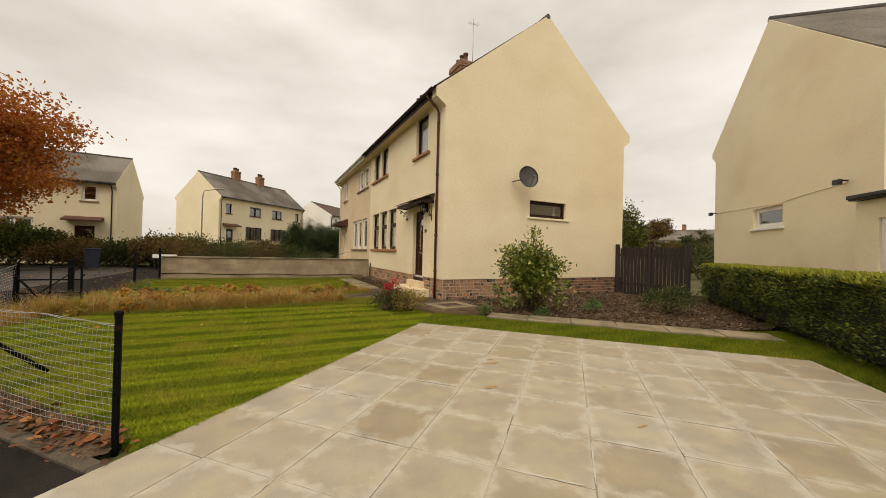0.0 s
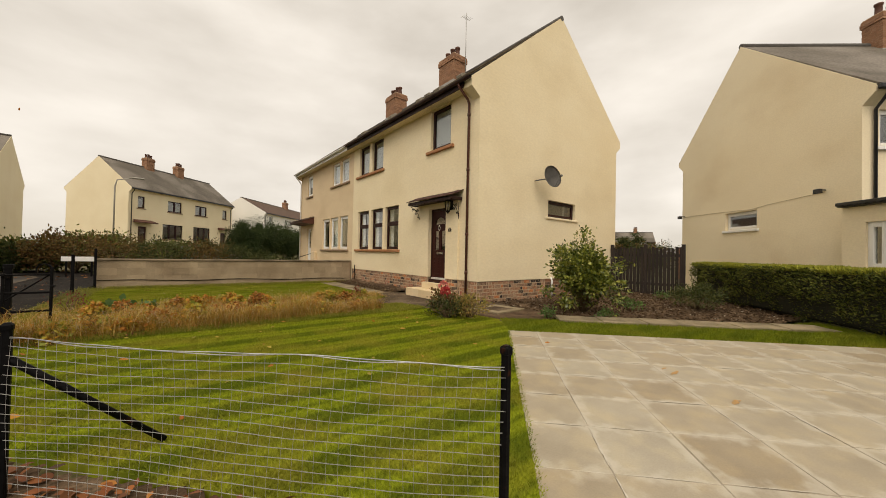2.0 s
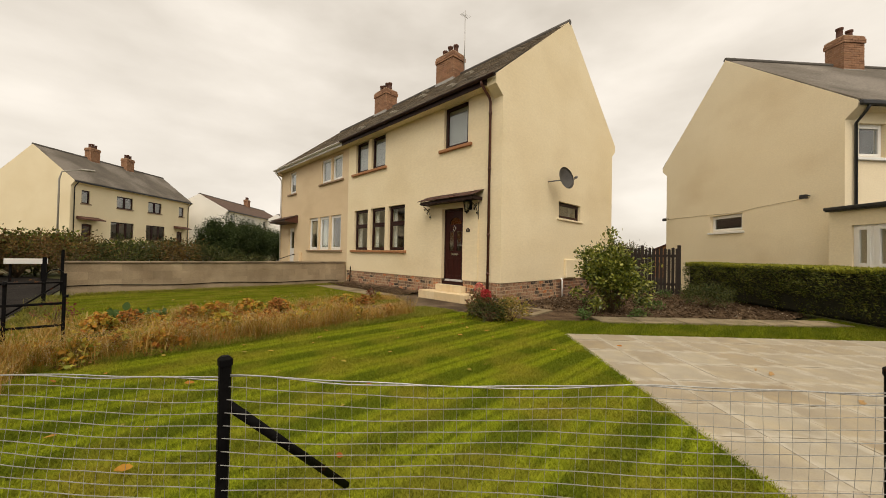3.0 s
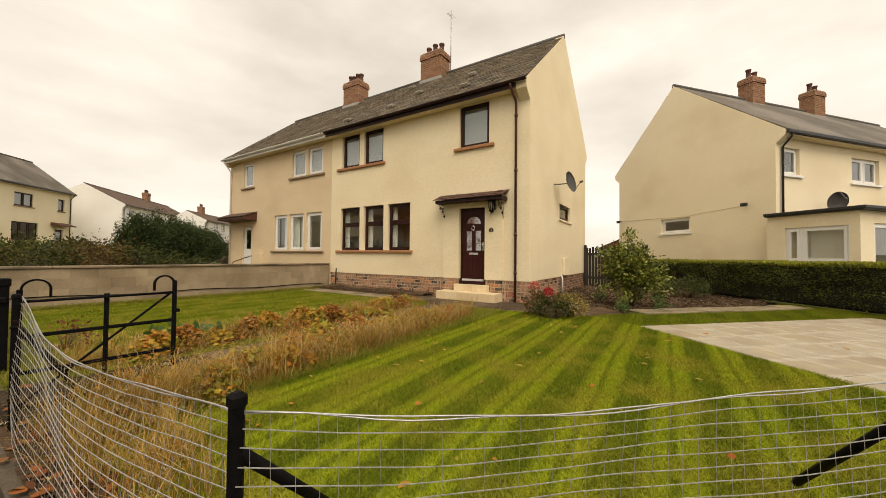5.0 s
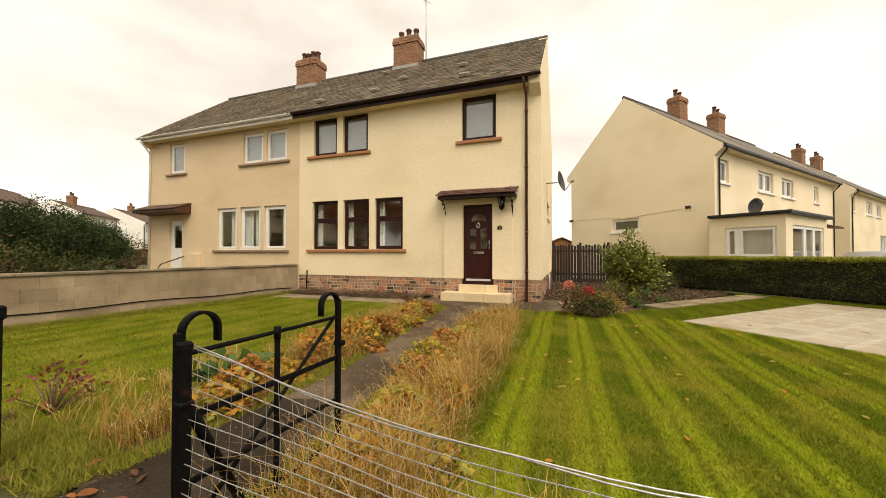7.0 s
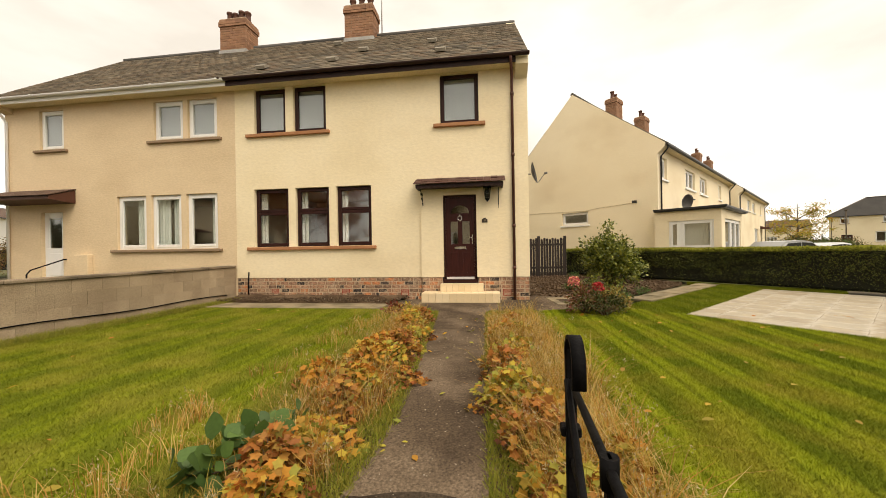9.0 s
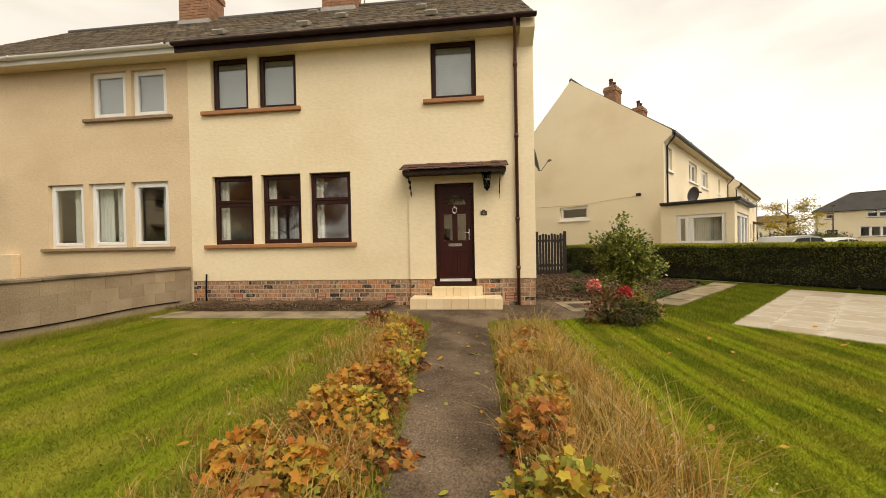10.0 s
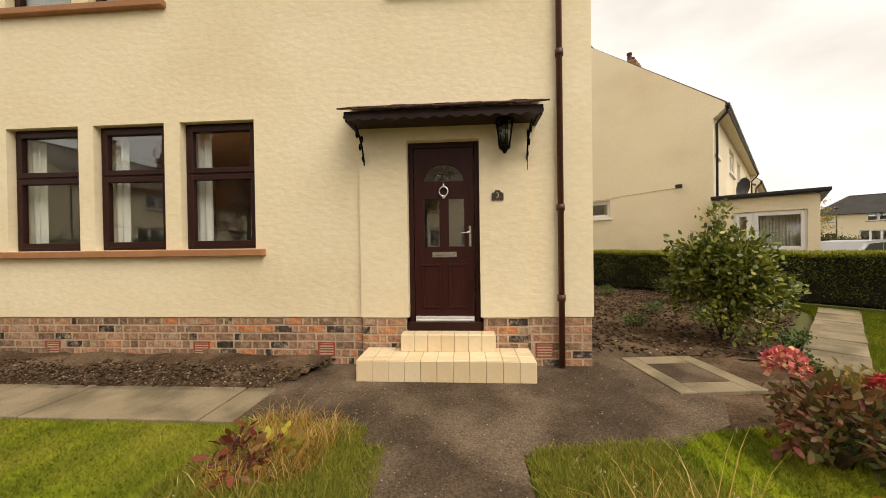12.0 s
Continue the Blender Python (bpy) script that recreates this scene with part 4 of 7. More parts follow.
def half_round(y0, y1, x, z, r, material, parent, label):
    bm = bmesh.new()
    o = [(x + r * math.cos(a), z + r * math.sin(a)) for a in [math.pi + math.pi * i / 8 for i in range(9)]]
    i_ = [(x + (r - .008) * math.cos(a), z + (r - .008) * math.sin(a)) for a in [math.tau - math.pi * i / 8 for i in range(9)]]
    add_prism(bm, o + i_, 1, y0, y1)
    g = part("gutter", bm, material, parent, label)
    for k in range(int((y1 - y0) / 1.9) + 1):
        y = y0 + .15 + k * 1.9
        part("gutter_bracket", boxes(((x - r - .006, y, z - r * .5), (x - r + .012, y + .05, z + .01)), bevel=.003), material, g)
    return g


half_round(-.02, HL, -.395, EAVE + .10, .062, M_GUTTER, house, "dark brown plastic gutter")
dp = part("downpipe", tube([(-.39, .40, EAVE + .04), (-.38, .40, EAVE - .03), (-.10, .36, EAVE - .30), (-.05, .36, EAVE - .4), (-.05, .36, 0.02)], r=.034, seg=10), M_PIPE, house, "brown painted iron downpipe")
for z in (4.9, 3.45, 1.75, .75):
    part("pipe_collar", tube([(-.05, .36, z), (-.05, .36, z + .07)], r=.045, seg=10), M_PIPE, dp)
for f in LOW:
    window(house, *f, M_FRAME, "light", 0.09, opener=.40)
for f in UPP:
    window(house, *f, M_FRAME, "plain", 0.09)
window(house, 2.98, 2.47, 4.50, 2.99, M_FRAME, "plain", .09, 1)
part("window_sill", boxes(((-.075, 3.78, 1.29), (.09, 7.31, 1.376)), bevel=.01), M_SILL, house, "terracotta painted sill")
part("window_sill", boxes(((-.075, 4.97, 4.28), (.09, 7.31, 4.366)), bevel=.01), M_SILL, house, "terracotta painted sill")
part("window_sill", boxes(((-.075, 1.0, 4.25), (.09, 2.27, 4.336)), bevel=.01), M_SILL, house, "terracotta painted sill")
part("window_sill", boxes(((2.88, -.05, 2.40), (4.62, .09, 2.466)), bevel=.01), M_CREAM, house)
for y0, y1 in ((3.90, 3.97), (4.58, 4.82), (5.70, 5.95), (6.86, 7.12)):
    part("curtain", pleats(y0 + .03, y1 + .03, .9, 2.9, .24), M_CURTAIN, house, "white hanging curtain")
# added boards behind the upper panes; their grey imitates the sky's reflection
for y0, y1 in ((5.1, 5.9), (6.25, 7.05), (1.2, 2.05)):
    part("reflection_board", boxes(((.188, y0 - .03, 4.3), (.194, y1 + .03, 5.6))), M_SKYGREY, house, "pale grey board standing in for reflected sky")
chimney(house, RX - .15, 13.98 - HY, RIDGE - .30, 9.74, .7, 1.02, 3)
for y, s in ((6.9, .55), (5.0, .78), (4.45, 1.9), (2.1, .75), (2.5, 2.35), (5.8, 3.6)):
    k = s / math.hypot(RX + .33, RIDGE - 5.76)
    x, z = -.33 + (RX + .33) * k, 5.765 + (RIDGE - 5.76) * k
    vb = bmesh.new()
    mm = Matrix.Translation((x, y, z + .065)) @ Matrix.Rotation(-math.atan2(RIDGE - 5.76, RX + .33), 4, "Y")
    add_prism(vb, [(-.12, 0), (-.10, .075), (.0, .085), (.16, .01), (.16, 0)], 1, -.13, .13)
    bmesh.ops.transform(vb, matrix=mm, verts=vb.verts)
    part("roof_vent", vb, M_VENT, house, "small hooded roof vent")

# front door
fd = part("front_door", boxes(((.06, DOOR[0], DOOR[1]), (.13, DOOR[0] + .055, DOOR[3])), ((.06, DOOR[2] - .055, DOOR[1]), (.13, DOOR[2], DOOR[3])),
                              ((.06, DOOR[0] + .055, DOOR[3] - .06), (.13, DOOR[2] - .055, DOOR[3])), ((.0, DOOR[0] - .02, DOOR[1] - .02), (.13, DOOR[2] + .02, DOOR[1] + .085)), bevel=.006), M_FRAME, house, "dark rosewood front door with glazed panels")
dz0, dz1, dy0, dy1 = DOOR[1] + .09, DOOR[3] - .065, DOOR[0] + .06, DOOR[2] - .06
dc = (dy0 + dy1) / 2
leaf = bmesh.new()
pierced_wall(leaf, 0, .08, .045, (dy0, dz0), (dy1, dz1), [(dc - .235, dz0 + .86, dc - .055, dz0 + 1.42), (dc + .055, dz0 + .86, dc + .235, dz0 + 1.42), (dc - .23, dz0 + 1.62, dc + .23, dz0 + 1.82)])
dl = part("door_leaf", leaf, M_DOOR, fd, "rosewood composite door leaf")
arch = bmesh.new()
pts = [(dc + .23 * math.cos(math.pi * i / 16), dz0 + 1.62 + .20 * math.sin(math.pi * i / 16)) for i in range(17)]
add_prism(arch, pts + [(dc - .235, dz0 + 1.825), (dc + .235, dz0 + 1.825)], 0, .078, .12)
part("arch_trim", arch, M_DOOR, dl)
for a, b, c, d in ((dc - .24, dz0 + .855, dc - .05, dz0 + 1.425), (dc + .05, dz0 + .855, dc + .24, dz0 + 1.425), (dc - .235, dz0 + 1.615, dc + .235, dz0 + 1.825)):
    g = part("pane", boxes(((.098, a, b), (.106, c, d))), M_DOORGLASS, dl)
    g.visible_shadow = False
for a, c in ((dc - .27, dc - .04), (dc + .04, dc + .27)):
    part("moulding", boxes(((.068, a, dz0 + .14), (.082, c, dz0 + .17)), ((.068, a, dz0 + .63), (.082, c, dz0 + .66)), ((.068, a, dz0 + .17), (.082, a + .03, dz0 + .63)), ((.068, c - .03, dz0 + .17), (.082, c, dz0 + .63)), bevel=.006), M_DOOR, dl)
part("letter_plate", boxes(((.066, dc - .145, dz0 + .735), (.082, dc + .145, dz0 + .80)), ((.058, dc - .13, dz0 + .745), (.07, dc + .13, dz0 + .762)), bevel=.005), M_CHROME, dl, "chrome letter plate")
part("threshold_bar", boxes(((.025, dy0 + .01, dz0 - .005), (.085, dy1 - .01, dz0 + .05)), ((.02, dy0 + .01, dz0 - .005), (.04, dy1 - .01, dz0 + .02)), bevel=.005), M_ALU, dl, "silver weather bar")
kn = tube([(.055, dc + .05 * math.cos(a), dz0 + 1.50 + .055 * math.sin(a)) for a in [math.tau * i / 20 for i in range(21)]], r=.010)
add_tube(kn, [(.06, dc, dz0 + 1.54), (.06, dc, dz0 + 1.60)], .012)
add_box(kn, (.05, dc - .02, dz0 + 1.42), (.08, dc + .02, dz0 + 1.46), None, .006)
part("door_knocker", kn, M_CHROME, dl, "chrome ring knocker")
hb = boxes(((.068, dy0 + .03, dz0 + .86), (.082, dy0 + .065, dz0 + 1.10)), bevel=.006)
add_tube(hb, [(.07, dy0 + .048, dz0 + 1.02), (.04, dy0 + .048, dz0 + 1.02), (.035, dy0 + .09, dz0 + 1.02), (.04, dy0 + .16, dz0 + 1.015)], .010)
part("door_handle", hb, M_CHROME, dl, "chrome lever handle")

# canopy over the door: plain tiles on a timber frame, with iron scroll brackets
cz0, cy0, cy1 = 2.675, .56, 2.72
canopy = part("door_canopy", boxes(((-.40, cy0 + .05, cz0 + .05), (-.36, cy1 - .05, cz0 + .12)), ((-.36, cy0 + .05, cz0 + .03), (-.001, cy0 + .09, cz0 + .12)), ((-.36, cy1 - .09, cz0 + .03), (-.001, cy1 - .05, cz0 + .12)), ((-.38, cy0 + .06, cz0 + .05), (-.055, cy1 - .06, cz0 + .07)), bevel=.004), M_GUTTER, house, "dark tiled canopy over the door")
crnd = random.Random(4)
valance = bmesh.new()
edge_v = [(cy0 + .05 + (cy1 - cy0 - .10) * i / 78, cz0 + .028 + .014 * math.cos(math.tau * i / 6) + crnd.uniform(-.004, .004)) for i in range(79)]
add_prism(valance, [(cy1 - .05, cz0 + .075), (cy0 + .05, cz0 + .075)] + edge_v, 0, -.412, -.402)
part("valance", valance, M_GUTTER, canopy, "wavy-edged dark valance board")
for c in range(3):
    for i in range(13):
        y = cy0 + (cy1 - cy0) * i / 13
        tb = bmesh.new()
        z = cz0 + .115 + .065 * c + crnd.uniform(0, .008)
        x = -.46 + .145 * c
        add_box(tb, (0, .002, 0), (.2, (cy1 - cy0) / 13 - .002, .016), Matrix.Translation((x + crnd.uniform(-.01, .01), y, z)) @ Matrix.Rotation(-radians(21), 4, "Y"), .003)
        part("canopy_tile", tb, M_CANTILE, canopy)
for y in (cy0 + .16, cy1 - .16):
    sc = tube([(-.03, y, cz0), (-.03, y, cz0 - .46)], r=.012, seg=6)
    add_tube(sc, [(-.36, y, cz0 - .01), (-.25, y, cz0 - .06), (-.12, y, cz0 - .17), (-.05, y, cz0 - .32), (-.03, y, cz0 - .44)], .010, 6)
    for k, (sx, sz, r) in enumerate(((-.30, cz0 - .10, .045), (-.19, cz0 - .20, .04), (-.09, cz0 - .30, .03), (-.13, cz0 - .08, .05))):
        add_tube(sc, [(sx + r * (1 - i / 16) * math.cos(i * .62 + k), y, sz + r * (1 - i / 16) * math.sin(i * .62 + k)) for i in range(14)], .008, 6)
    part("scroll_bracket", sc, M_IRON, canopy, "black iron scroll bracket")


# the other half of the pair: beige roughcast, white windows
house_b = empty("house", pose(HX, HY + HL, 0), "beige roughcast half of a semi-detached house with white windows", "house", "semi-detached pair")
BL = 7.45
LOWB = [(.56, 1.37, 1.50, 2.87), (1.66, 1.37, 2.60, 2.87), (2.75, 1.37, 3.69, 2.87)]
UPPB = [(.54, 4.37, 1.43, 5.45), (1.57, 4.37, 2.48, 5.45), (5.42, 4.30, 6.25, 5.45)]
DOORB = (5.50, .45, 6.25, 2.50)
bm = bmesh.new()
pierced_wall(bm, 0, .012, 0.27, (0.002, -.3), (BL, EAVE), LOWB + UPPB + [DOORB])
part("front_wall", bm, M_BEIGE, house_b)
bm = bmesh.new()
add_prism(bm, [(.285, -.3), (.285, 5.3), (-.28, 5.52), (-.28, 5.76), (RX, RIDGE), (HD + .3, 5.76), (HD + .3, 5.5), (HD - .3, 5.3), (HD - .3, -.3)], 1, BL - .28, BL)
part("gable_wall", bm, M_BEIGE, house_b)
part("back_wall", boxes(((HD - .28, 0.002, -.3), (HD, BL - .285, EAVE))), M_BEIGE, house_b)
part("floor_slab", boxes(((.285, .01, .1), (HD - .285, BL - .285, .4)), ((.285, .01, 3.1), (HD - .285, BL - .285, 3.3)), ((.285, .01, EAVE - .02), (HD - .285, BL - .285, EAVE + .05))), M_ROOM, house_b)
part("inner_wall", boxes(((4.2, .01, .4), (4.3, BL - .285, EAVE))), M_ROOM, house_b)
roof_slope(house_b, "roof_front", .003, BL + .05, -.33, 5.76, RX, RIDGE, M_SLATEBED)
roof_slope(house_b, "roof_back", .003, BL + .05, HD + .33, 5.76, RX + .001, RIDGE, M_ROOFGREY)
slates(house_b, .0, BL + .06, -.33, 5.765, RX, RIDGE + .005, 0, 23)
part("ridge", tube([(RX, .002, RIDGE + .005), (RX, BL + .06, RIDGE + .005)], r=0.085, seg=10), M_RIDGE, house_b)
part("soffit", boxes(((-.31, .003, EAVE - .045), (-.003, BL - .283, EAVE - .02))), M_SOFFIT, house_b)
part("fascia", boxes(((-.335, .003, EAVE - .06), (-.312, BL, EAVE + .1))), M_WHITE, house_b)
half_round(.004, BL + .05, -.395, EAVE + .09, .06, M_WHITE, house_b, "white plastic gutter")
part("downpipe", tube([(-.39, BL - .15, EAVE + .04), (-.38, BL - .15, EAVE - .03), (-.10, BL - .12, EAVE - .35), (-.04, BL - .12, EAVE - .45), (-.04, BL - .12, 0)], r=.034, seg=10), M_WHITE, house_b, "white plastic downpipe")
for f in LOWB + UPPB:
    window(house_b, *f, M_WHITE, "plain", 0.08)
for a, b, z in ((.42, 3.86, 1.29), (.40, 2.65, 4.29), (5.28, 6.40, 4.22)):
    part("window_sill", boxes(((-.06, a, z), (.09, b, z + .075)), bevel=.01), M_SILLB, house_b, "brown stone sill")
for y0, y1 in ((.62, .9), (1.72, 2.1), (2.2, 2.55), (2.85, 3.25)):
    part("curtain", pleats(y0, y1, .9, 2.9, .23), M_CURTAING, house_b, "sage green curtain")
# same added boards here, coloured like sky reflected in the glass
for y0, y1 in ((.6, 1.38), (1.63, 2.42), (5.48, 6.2)):
    part("reflection_board", boxes(((.178, y0 - .03, 4.25), (.184, y1 + .03, 5.5))), M_SKYGREY, house_b, "pale grey board standing in for reflected sky")
db = part("door", boxes(((.10, DOORB[0], DOORB[1]), (.15, DOORB[2], DOORB[1] + 1.0)), ((.10, DOORB[0], DOORB[1] + 1.0), (.15, DOORB[0] + .16, DOORB[3])), ((.10, DOORB[2] - .16, DOORB[1] + 1.0), (.15, DOORB[2], DOORB[3])), ((.10, DOORB[0] + .16, DOORB[3] - .18), (.15, DOORB[2] - .16, DOORB[3])), bevel=.008), M_WHITE, house_b, "white plastic half-glazed door")
g = part("pane", boxes(((.12, DOORB[0] + .155, DOORB[1] + .99), (.126, DOORB[2] - .155, DOORB[3] - .17))), M_GLASS, db)
g.visible_shadow = False
part("door_panel", boxes(((.088, DOORB[0] + .16, DOORB[1] + .2), (.102, DOORB[2] - .16, DOORB[1] + .85)), bevel=.008), M_WHITE, db)
cb = bmesh.new()
add_prism(cb, [(.008, 3.10), (-.62, 2.86), (-.62, 2.78), (.008, 2.72)], 1, 5.05, 7.35)
can_b = part("door_canopy", cb, M_PIPE, house_b, "lean-to canopy with brown roof tiles")
for c in range(4):
    for i in range(9):
        tb = bmesh.new()
        add_box(tb, (0, .004, 0), (.22, 2.36 / 9 - .004, .022), Matrix.Translation((-.68 + c * .165, 5.02 + i * 2.36 / 9, 2.865 + c * .063)) @ Matrix.Rotation(-radians(19), 4, "Y"), .004)
        part("canopy_tile", tb, M_ROOFBROWN, can_b)
part("hand_rail", tube([(-.9, 5.35, .0), (-.9, 5.35, .75), (-.8, 5.38, .86), (-.05, 5.4, 1.12), (.02, 5.4, 1.12)], r=.018), M_IRON, house_b, "black bent handrail beside the door")
part("door_step", boxes(((-.9, 5.4, -.1), (.01, 6.5, .2)), ((-.45, 5.4, .2), (.01, 6.5, .43)), bevel=.01), M_OLDSLAB, house_b)
part("meter_box", boxes(((-.14, 4.5, .55), (.01, 4.95, 1.25)), bevel=.012), M_BEIGE, house_b, "beige meter box on the wall")
chimney(house_b, RX - .15, 18.75 - HY - HL, RIDGE - .30, 9.74, .7, 1.02, 4)

# aerial at the stack
aer = empty("tv_aerial", pose(HX + RX, 13.30, RIDGE), "thin tall television aerial on a pole", "aerial")
part("pole", tube([(0, 0, 0), (0, 0, 2.65)], r=.020, seg=6), M_WIRE, aer)
ab = tube([(-.25, 0, 2.4), (.3, .1, 2.5)], r=.008, seg=5)
for k in range(6):
    x = -.2 + k * .09
    add_tube(ab, [(x, -.11, 2.42 + k * .013), (x, .13, 2.43 + k * .013)], .005, 5)
part("antenna", ab, M_WIRE, aer)

# satellite dish on the gable
def dish(name, m, label):
    d = empty(name, m, label, "satellite dish", "satellite dishes")
    bm = bmesh.new()
    rings = []
    for i in range(7):
        r = .30 * i / 6
        rings.append([bm.verts.new((r * math.cos(k * math.tau / 24), r * 1.12 * math.sin(k * math.tau / 24), .10 * (r / .3) ** 2)) for k in range(24)] if i else [bm.verts.new((0, 0, 0))])
    for a, b in zip(rings, rings[1:]):
        for k in range(24):
            q = (a[0], b[k], b[(k + 1) % 24]) if len(a) == 1 else (a[k], b[k], b[(k + 1) % 24], a[(k + 1) % 24])
            bm.faces.new(q).smooth = True
    bmesh.ops.solidify(bm, geom=bm.faces[:], thickness=.008)
    part("reflector", bm, M_DISH, d, "dark grey mesh reflector")
    part("feed_arm", tube([(0, -.30, .06), (0, -.32, .15), (0, -.12, .38)], r=.011, seg=6), M_DISH, d)
    part("feed_horn", lathe([(.02, 0), (.035, .01), (.035, .07), (.025, .10)], 12, (0, -.12, .36)), M_DISH, d)
    return d


wd = dish("satellite_dish", pose(HX + 2.54, HY - .38, 3.55, 78, 0, -15), "dark grey satellite dish fixed to the gable wall")
part("wall_bracket", tube([(HX + 2.30, HY - .002, 3.48), (HX + 2.30, HY - .22, 3.48), (HX + 2.49, HY - .34, 3.52)], r=.018), M_DISH, wd).matrix_parent_inverse = wd.matrix_world.inverted()

# gas box and waste pipe on the gable
gas = tagged(finish("meter_box", boxes(((HX + 3.35, HY - .09, .60), (HX + 4.02, HY - .003, 1.18)), bevel=.012), M_CREAM), "cream painted meter box on the gable wall", "meter box")
gp = tagged(finish("waste_pipe", tube([(HX + 3.15, HY - .06, -.02), (HX + 3.15, HY - .06, .52), (HX + 3.15, HY - .02, .60)], r=.028), M_WHITE), "short white waste pipe at the gable base", "pipe")

# lantern and number plate beside the door
lan = empty("wall_lantern", pose(HX - .05, 9.65, 2.42) @ Matrix.Scale(1.15, 4), "black wall lantern with clear glass beside the door", "wall lamp")
part("back_plate", boxes(((-.02, -.05, .05), (-.002, .05, .30)), bevel=.006), M_IRON, lan)
part("arm", tube([(-.02, 0, .22), (-.06, 0, .32), (-.13, 0, .34), (-.13, 0, .28)], r=.011, seg=6), M_IRON, lan)
cage = bmesh.new()
for k in range(6):
    a = k * math.tau / 6
    add_tube(cage, [(-.13 + .05 * math.cos(a), .05 * math.sin(a), .02), (-.13 + .085 * math.cos(a), .085 * math.sin(a), .24)], .006, 5)
part("cage", cage, M_IRON, lan)
part("cap", lathe([(.10, 0), (.095, .02), (.06, .05), (.02, .075), (.012, .10)], 6, (-.13, 0, .24)), M_IRON, lan)
part("base", lathe([(.012, -.05), (.03, -.02), (.058, 0), (.058, .02)], 6, (-.13, 0, 0)), M_IRON, lan)
lg = part("glass", lathe([(.045, .02), (.078, .235)], 6, (-.13, 0, 0)), M_GLASS, lan)
lg.visible_shadow = False
M_PLAQUE = surf("bronzed_plaque", (0.035, 0.024, 0.014), (0.06, 0.042, 0.024), 12.0, 0.5, 0.2, 60, 0.2)
M_GILT = surf("dull_gilt", (0.42, 0.33, 0.19), (0.50, 0.40, 0.24), 10.0, 0.5, 0.1)
num = empty("house_number", pose(HX - .052, 9.72, 1.93), "bronzed plaque with a gilt number 3 and an arched top", "house number")
pl = bmesh.new()
add_prism(pl, [(-.065, -.05), (.065, -.05), (.065, .03), (.04, .035), (.025, .06), (-.025, .06), (-.04, .035), (-.065, .03)], 0, -.012, 0)
part("plaque", pl, M_PLAQUE, num)


def words(text, size, m, material, parent, name="lettering"):
    cu = bpy.data.curves.new(name, "FONT")
    cu.body, cu.size, cu.extrude, cu.align_x, cu.align_y = text, size, .002, "CENTER", "CENTER"
    ob = new(name, cu)
    ob.data.materials.append(material)
    ob.parent, ob.matrix_local = parent, m
    return ob


words("3", .085, Matrix.Translation((-.014, 0, .003)) @ Euler((radians(90), 0, radians(-90))).to_matrix().to_4x4(), M_GILT, num)

# door steps in cream tiles
step_core = empty("door_steps", pose(0, 0, 0), "two cream tiled steps at the front door", "steps")
SX0, SX1 = 3.60, HX - .05
part("core", boxes(((SX0 + .01, 9.40, -.05), (HX + .0, 11.21, .215)), ((SX0 + .30, 9.78, .215), (HX + .06, 10.80, .405))), M_GROUT, step_core)


def tiled(x0, x1, y0, y1, zb, zt, n):
    w = (y1 - y0) / n
    nx = max(1, round((x1 - x0) / w))
    dxx = (x1 - x0) / nx
    meshes = {}

    def tile(lo, hi):
        size = tuple(round(b - a, 4) for a, b in zip(lo, hi))
        if size not in meshes:
            bm = bmesh.new()
            add_box(bm, (0, 0, 0), size, None, .004)
            me = bpy.data.meshes.new("tile")
            bm.to_mesh(me)
            bm.free()
            me.materials.append(M_TILE)
            meshes[size] = me
        o = new("tile", meshes[size])
        o.parent, o.location = step_core, lo
    for i in range(n):
        a, b = y0 + i * w + .0018, y0 + (i + 1) * w - .0018
        tile((x0 - .004, a, zb), (x0 + .008, b, zt - .001))
        for k in range(nx):
            tile((x0 + k * dxx + (.010 if k == 0 else .003), a, zt - .006), (x0 + (k + 1) * dxx - .003, b, zt + .006))
    for k in range(nx):
        for y in (y0 - .004, y1 - .004):
            tile((x0 + k * dxx + .010, y, zb), (x0 + (k + 1) * dxx - .003, y + .008, zt - .007))


tiled(SX0, HX - .05, 9.395, 11.215, .0, .22, 11)
tiled(SX0 + .29, HX - .05, 9.775, 10.805, .226, .41, 7)

# the block wall between the gardens, with coping and a cable
bw = empty("garden_wall", pose(-3.73, 16.86, 0, 0, 0, math.degrees(math.atan2(-.52, 7.8))), "weathered grey concrete block wall with a coping", "wall", kind="structure")
part("wall_core", boxes(((.0, .012, -.2), (7.81, .19, .84))), M_COPING, bw)
blk = {}
for c in range(4):
    x = -.22 if c % 2 else 0.0
    while x < 7.81:
        a, b = max(0, x) + .001, min(7.81, x + .45) - .001
        x += .45
        if b - a < .05:
            continue
        key = round(b - a, 3)
        if key not in blk:
            bm = bmesh.new()
            add_box(bm, (0, 0, 0), (b - a, .20, .2205), None, .0015)
            blk[key] = bpy.data.meshes.new("block")
            bm.to_mesh(blk[key])
            bm.free()
            blk[key].materials.append(M_CONCRETE)
        o = new("block", blk[key])
        o.parent, o.location = bw, (a, random.uniform(-.0012, .0012), -.05 + c * .222)
for i in range(9):
    part("coping_stone", boxes(((i * .868 + .003, -.035, .842), (i * .868 + .865, .235, .90)), bevel=.012), M_COPING, bw)
part("cable", tube([(x, -.012, .24 + .02 * math.sin(x * 2.1) - .012 * x) for x in np.arange(0, 7.8, .3)], r=.011, seg=6), M_IRON, bw, "black cable along the wall")

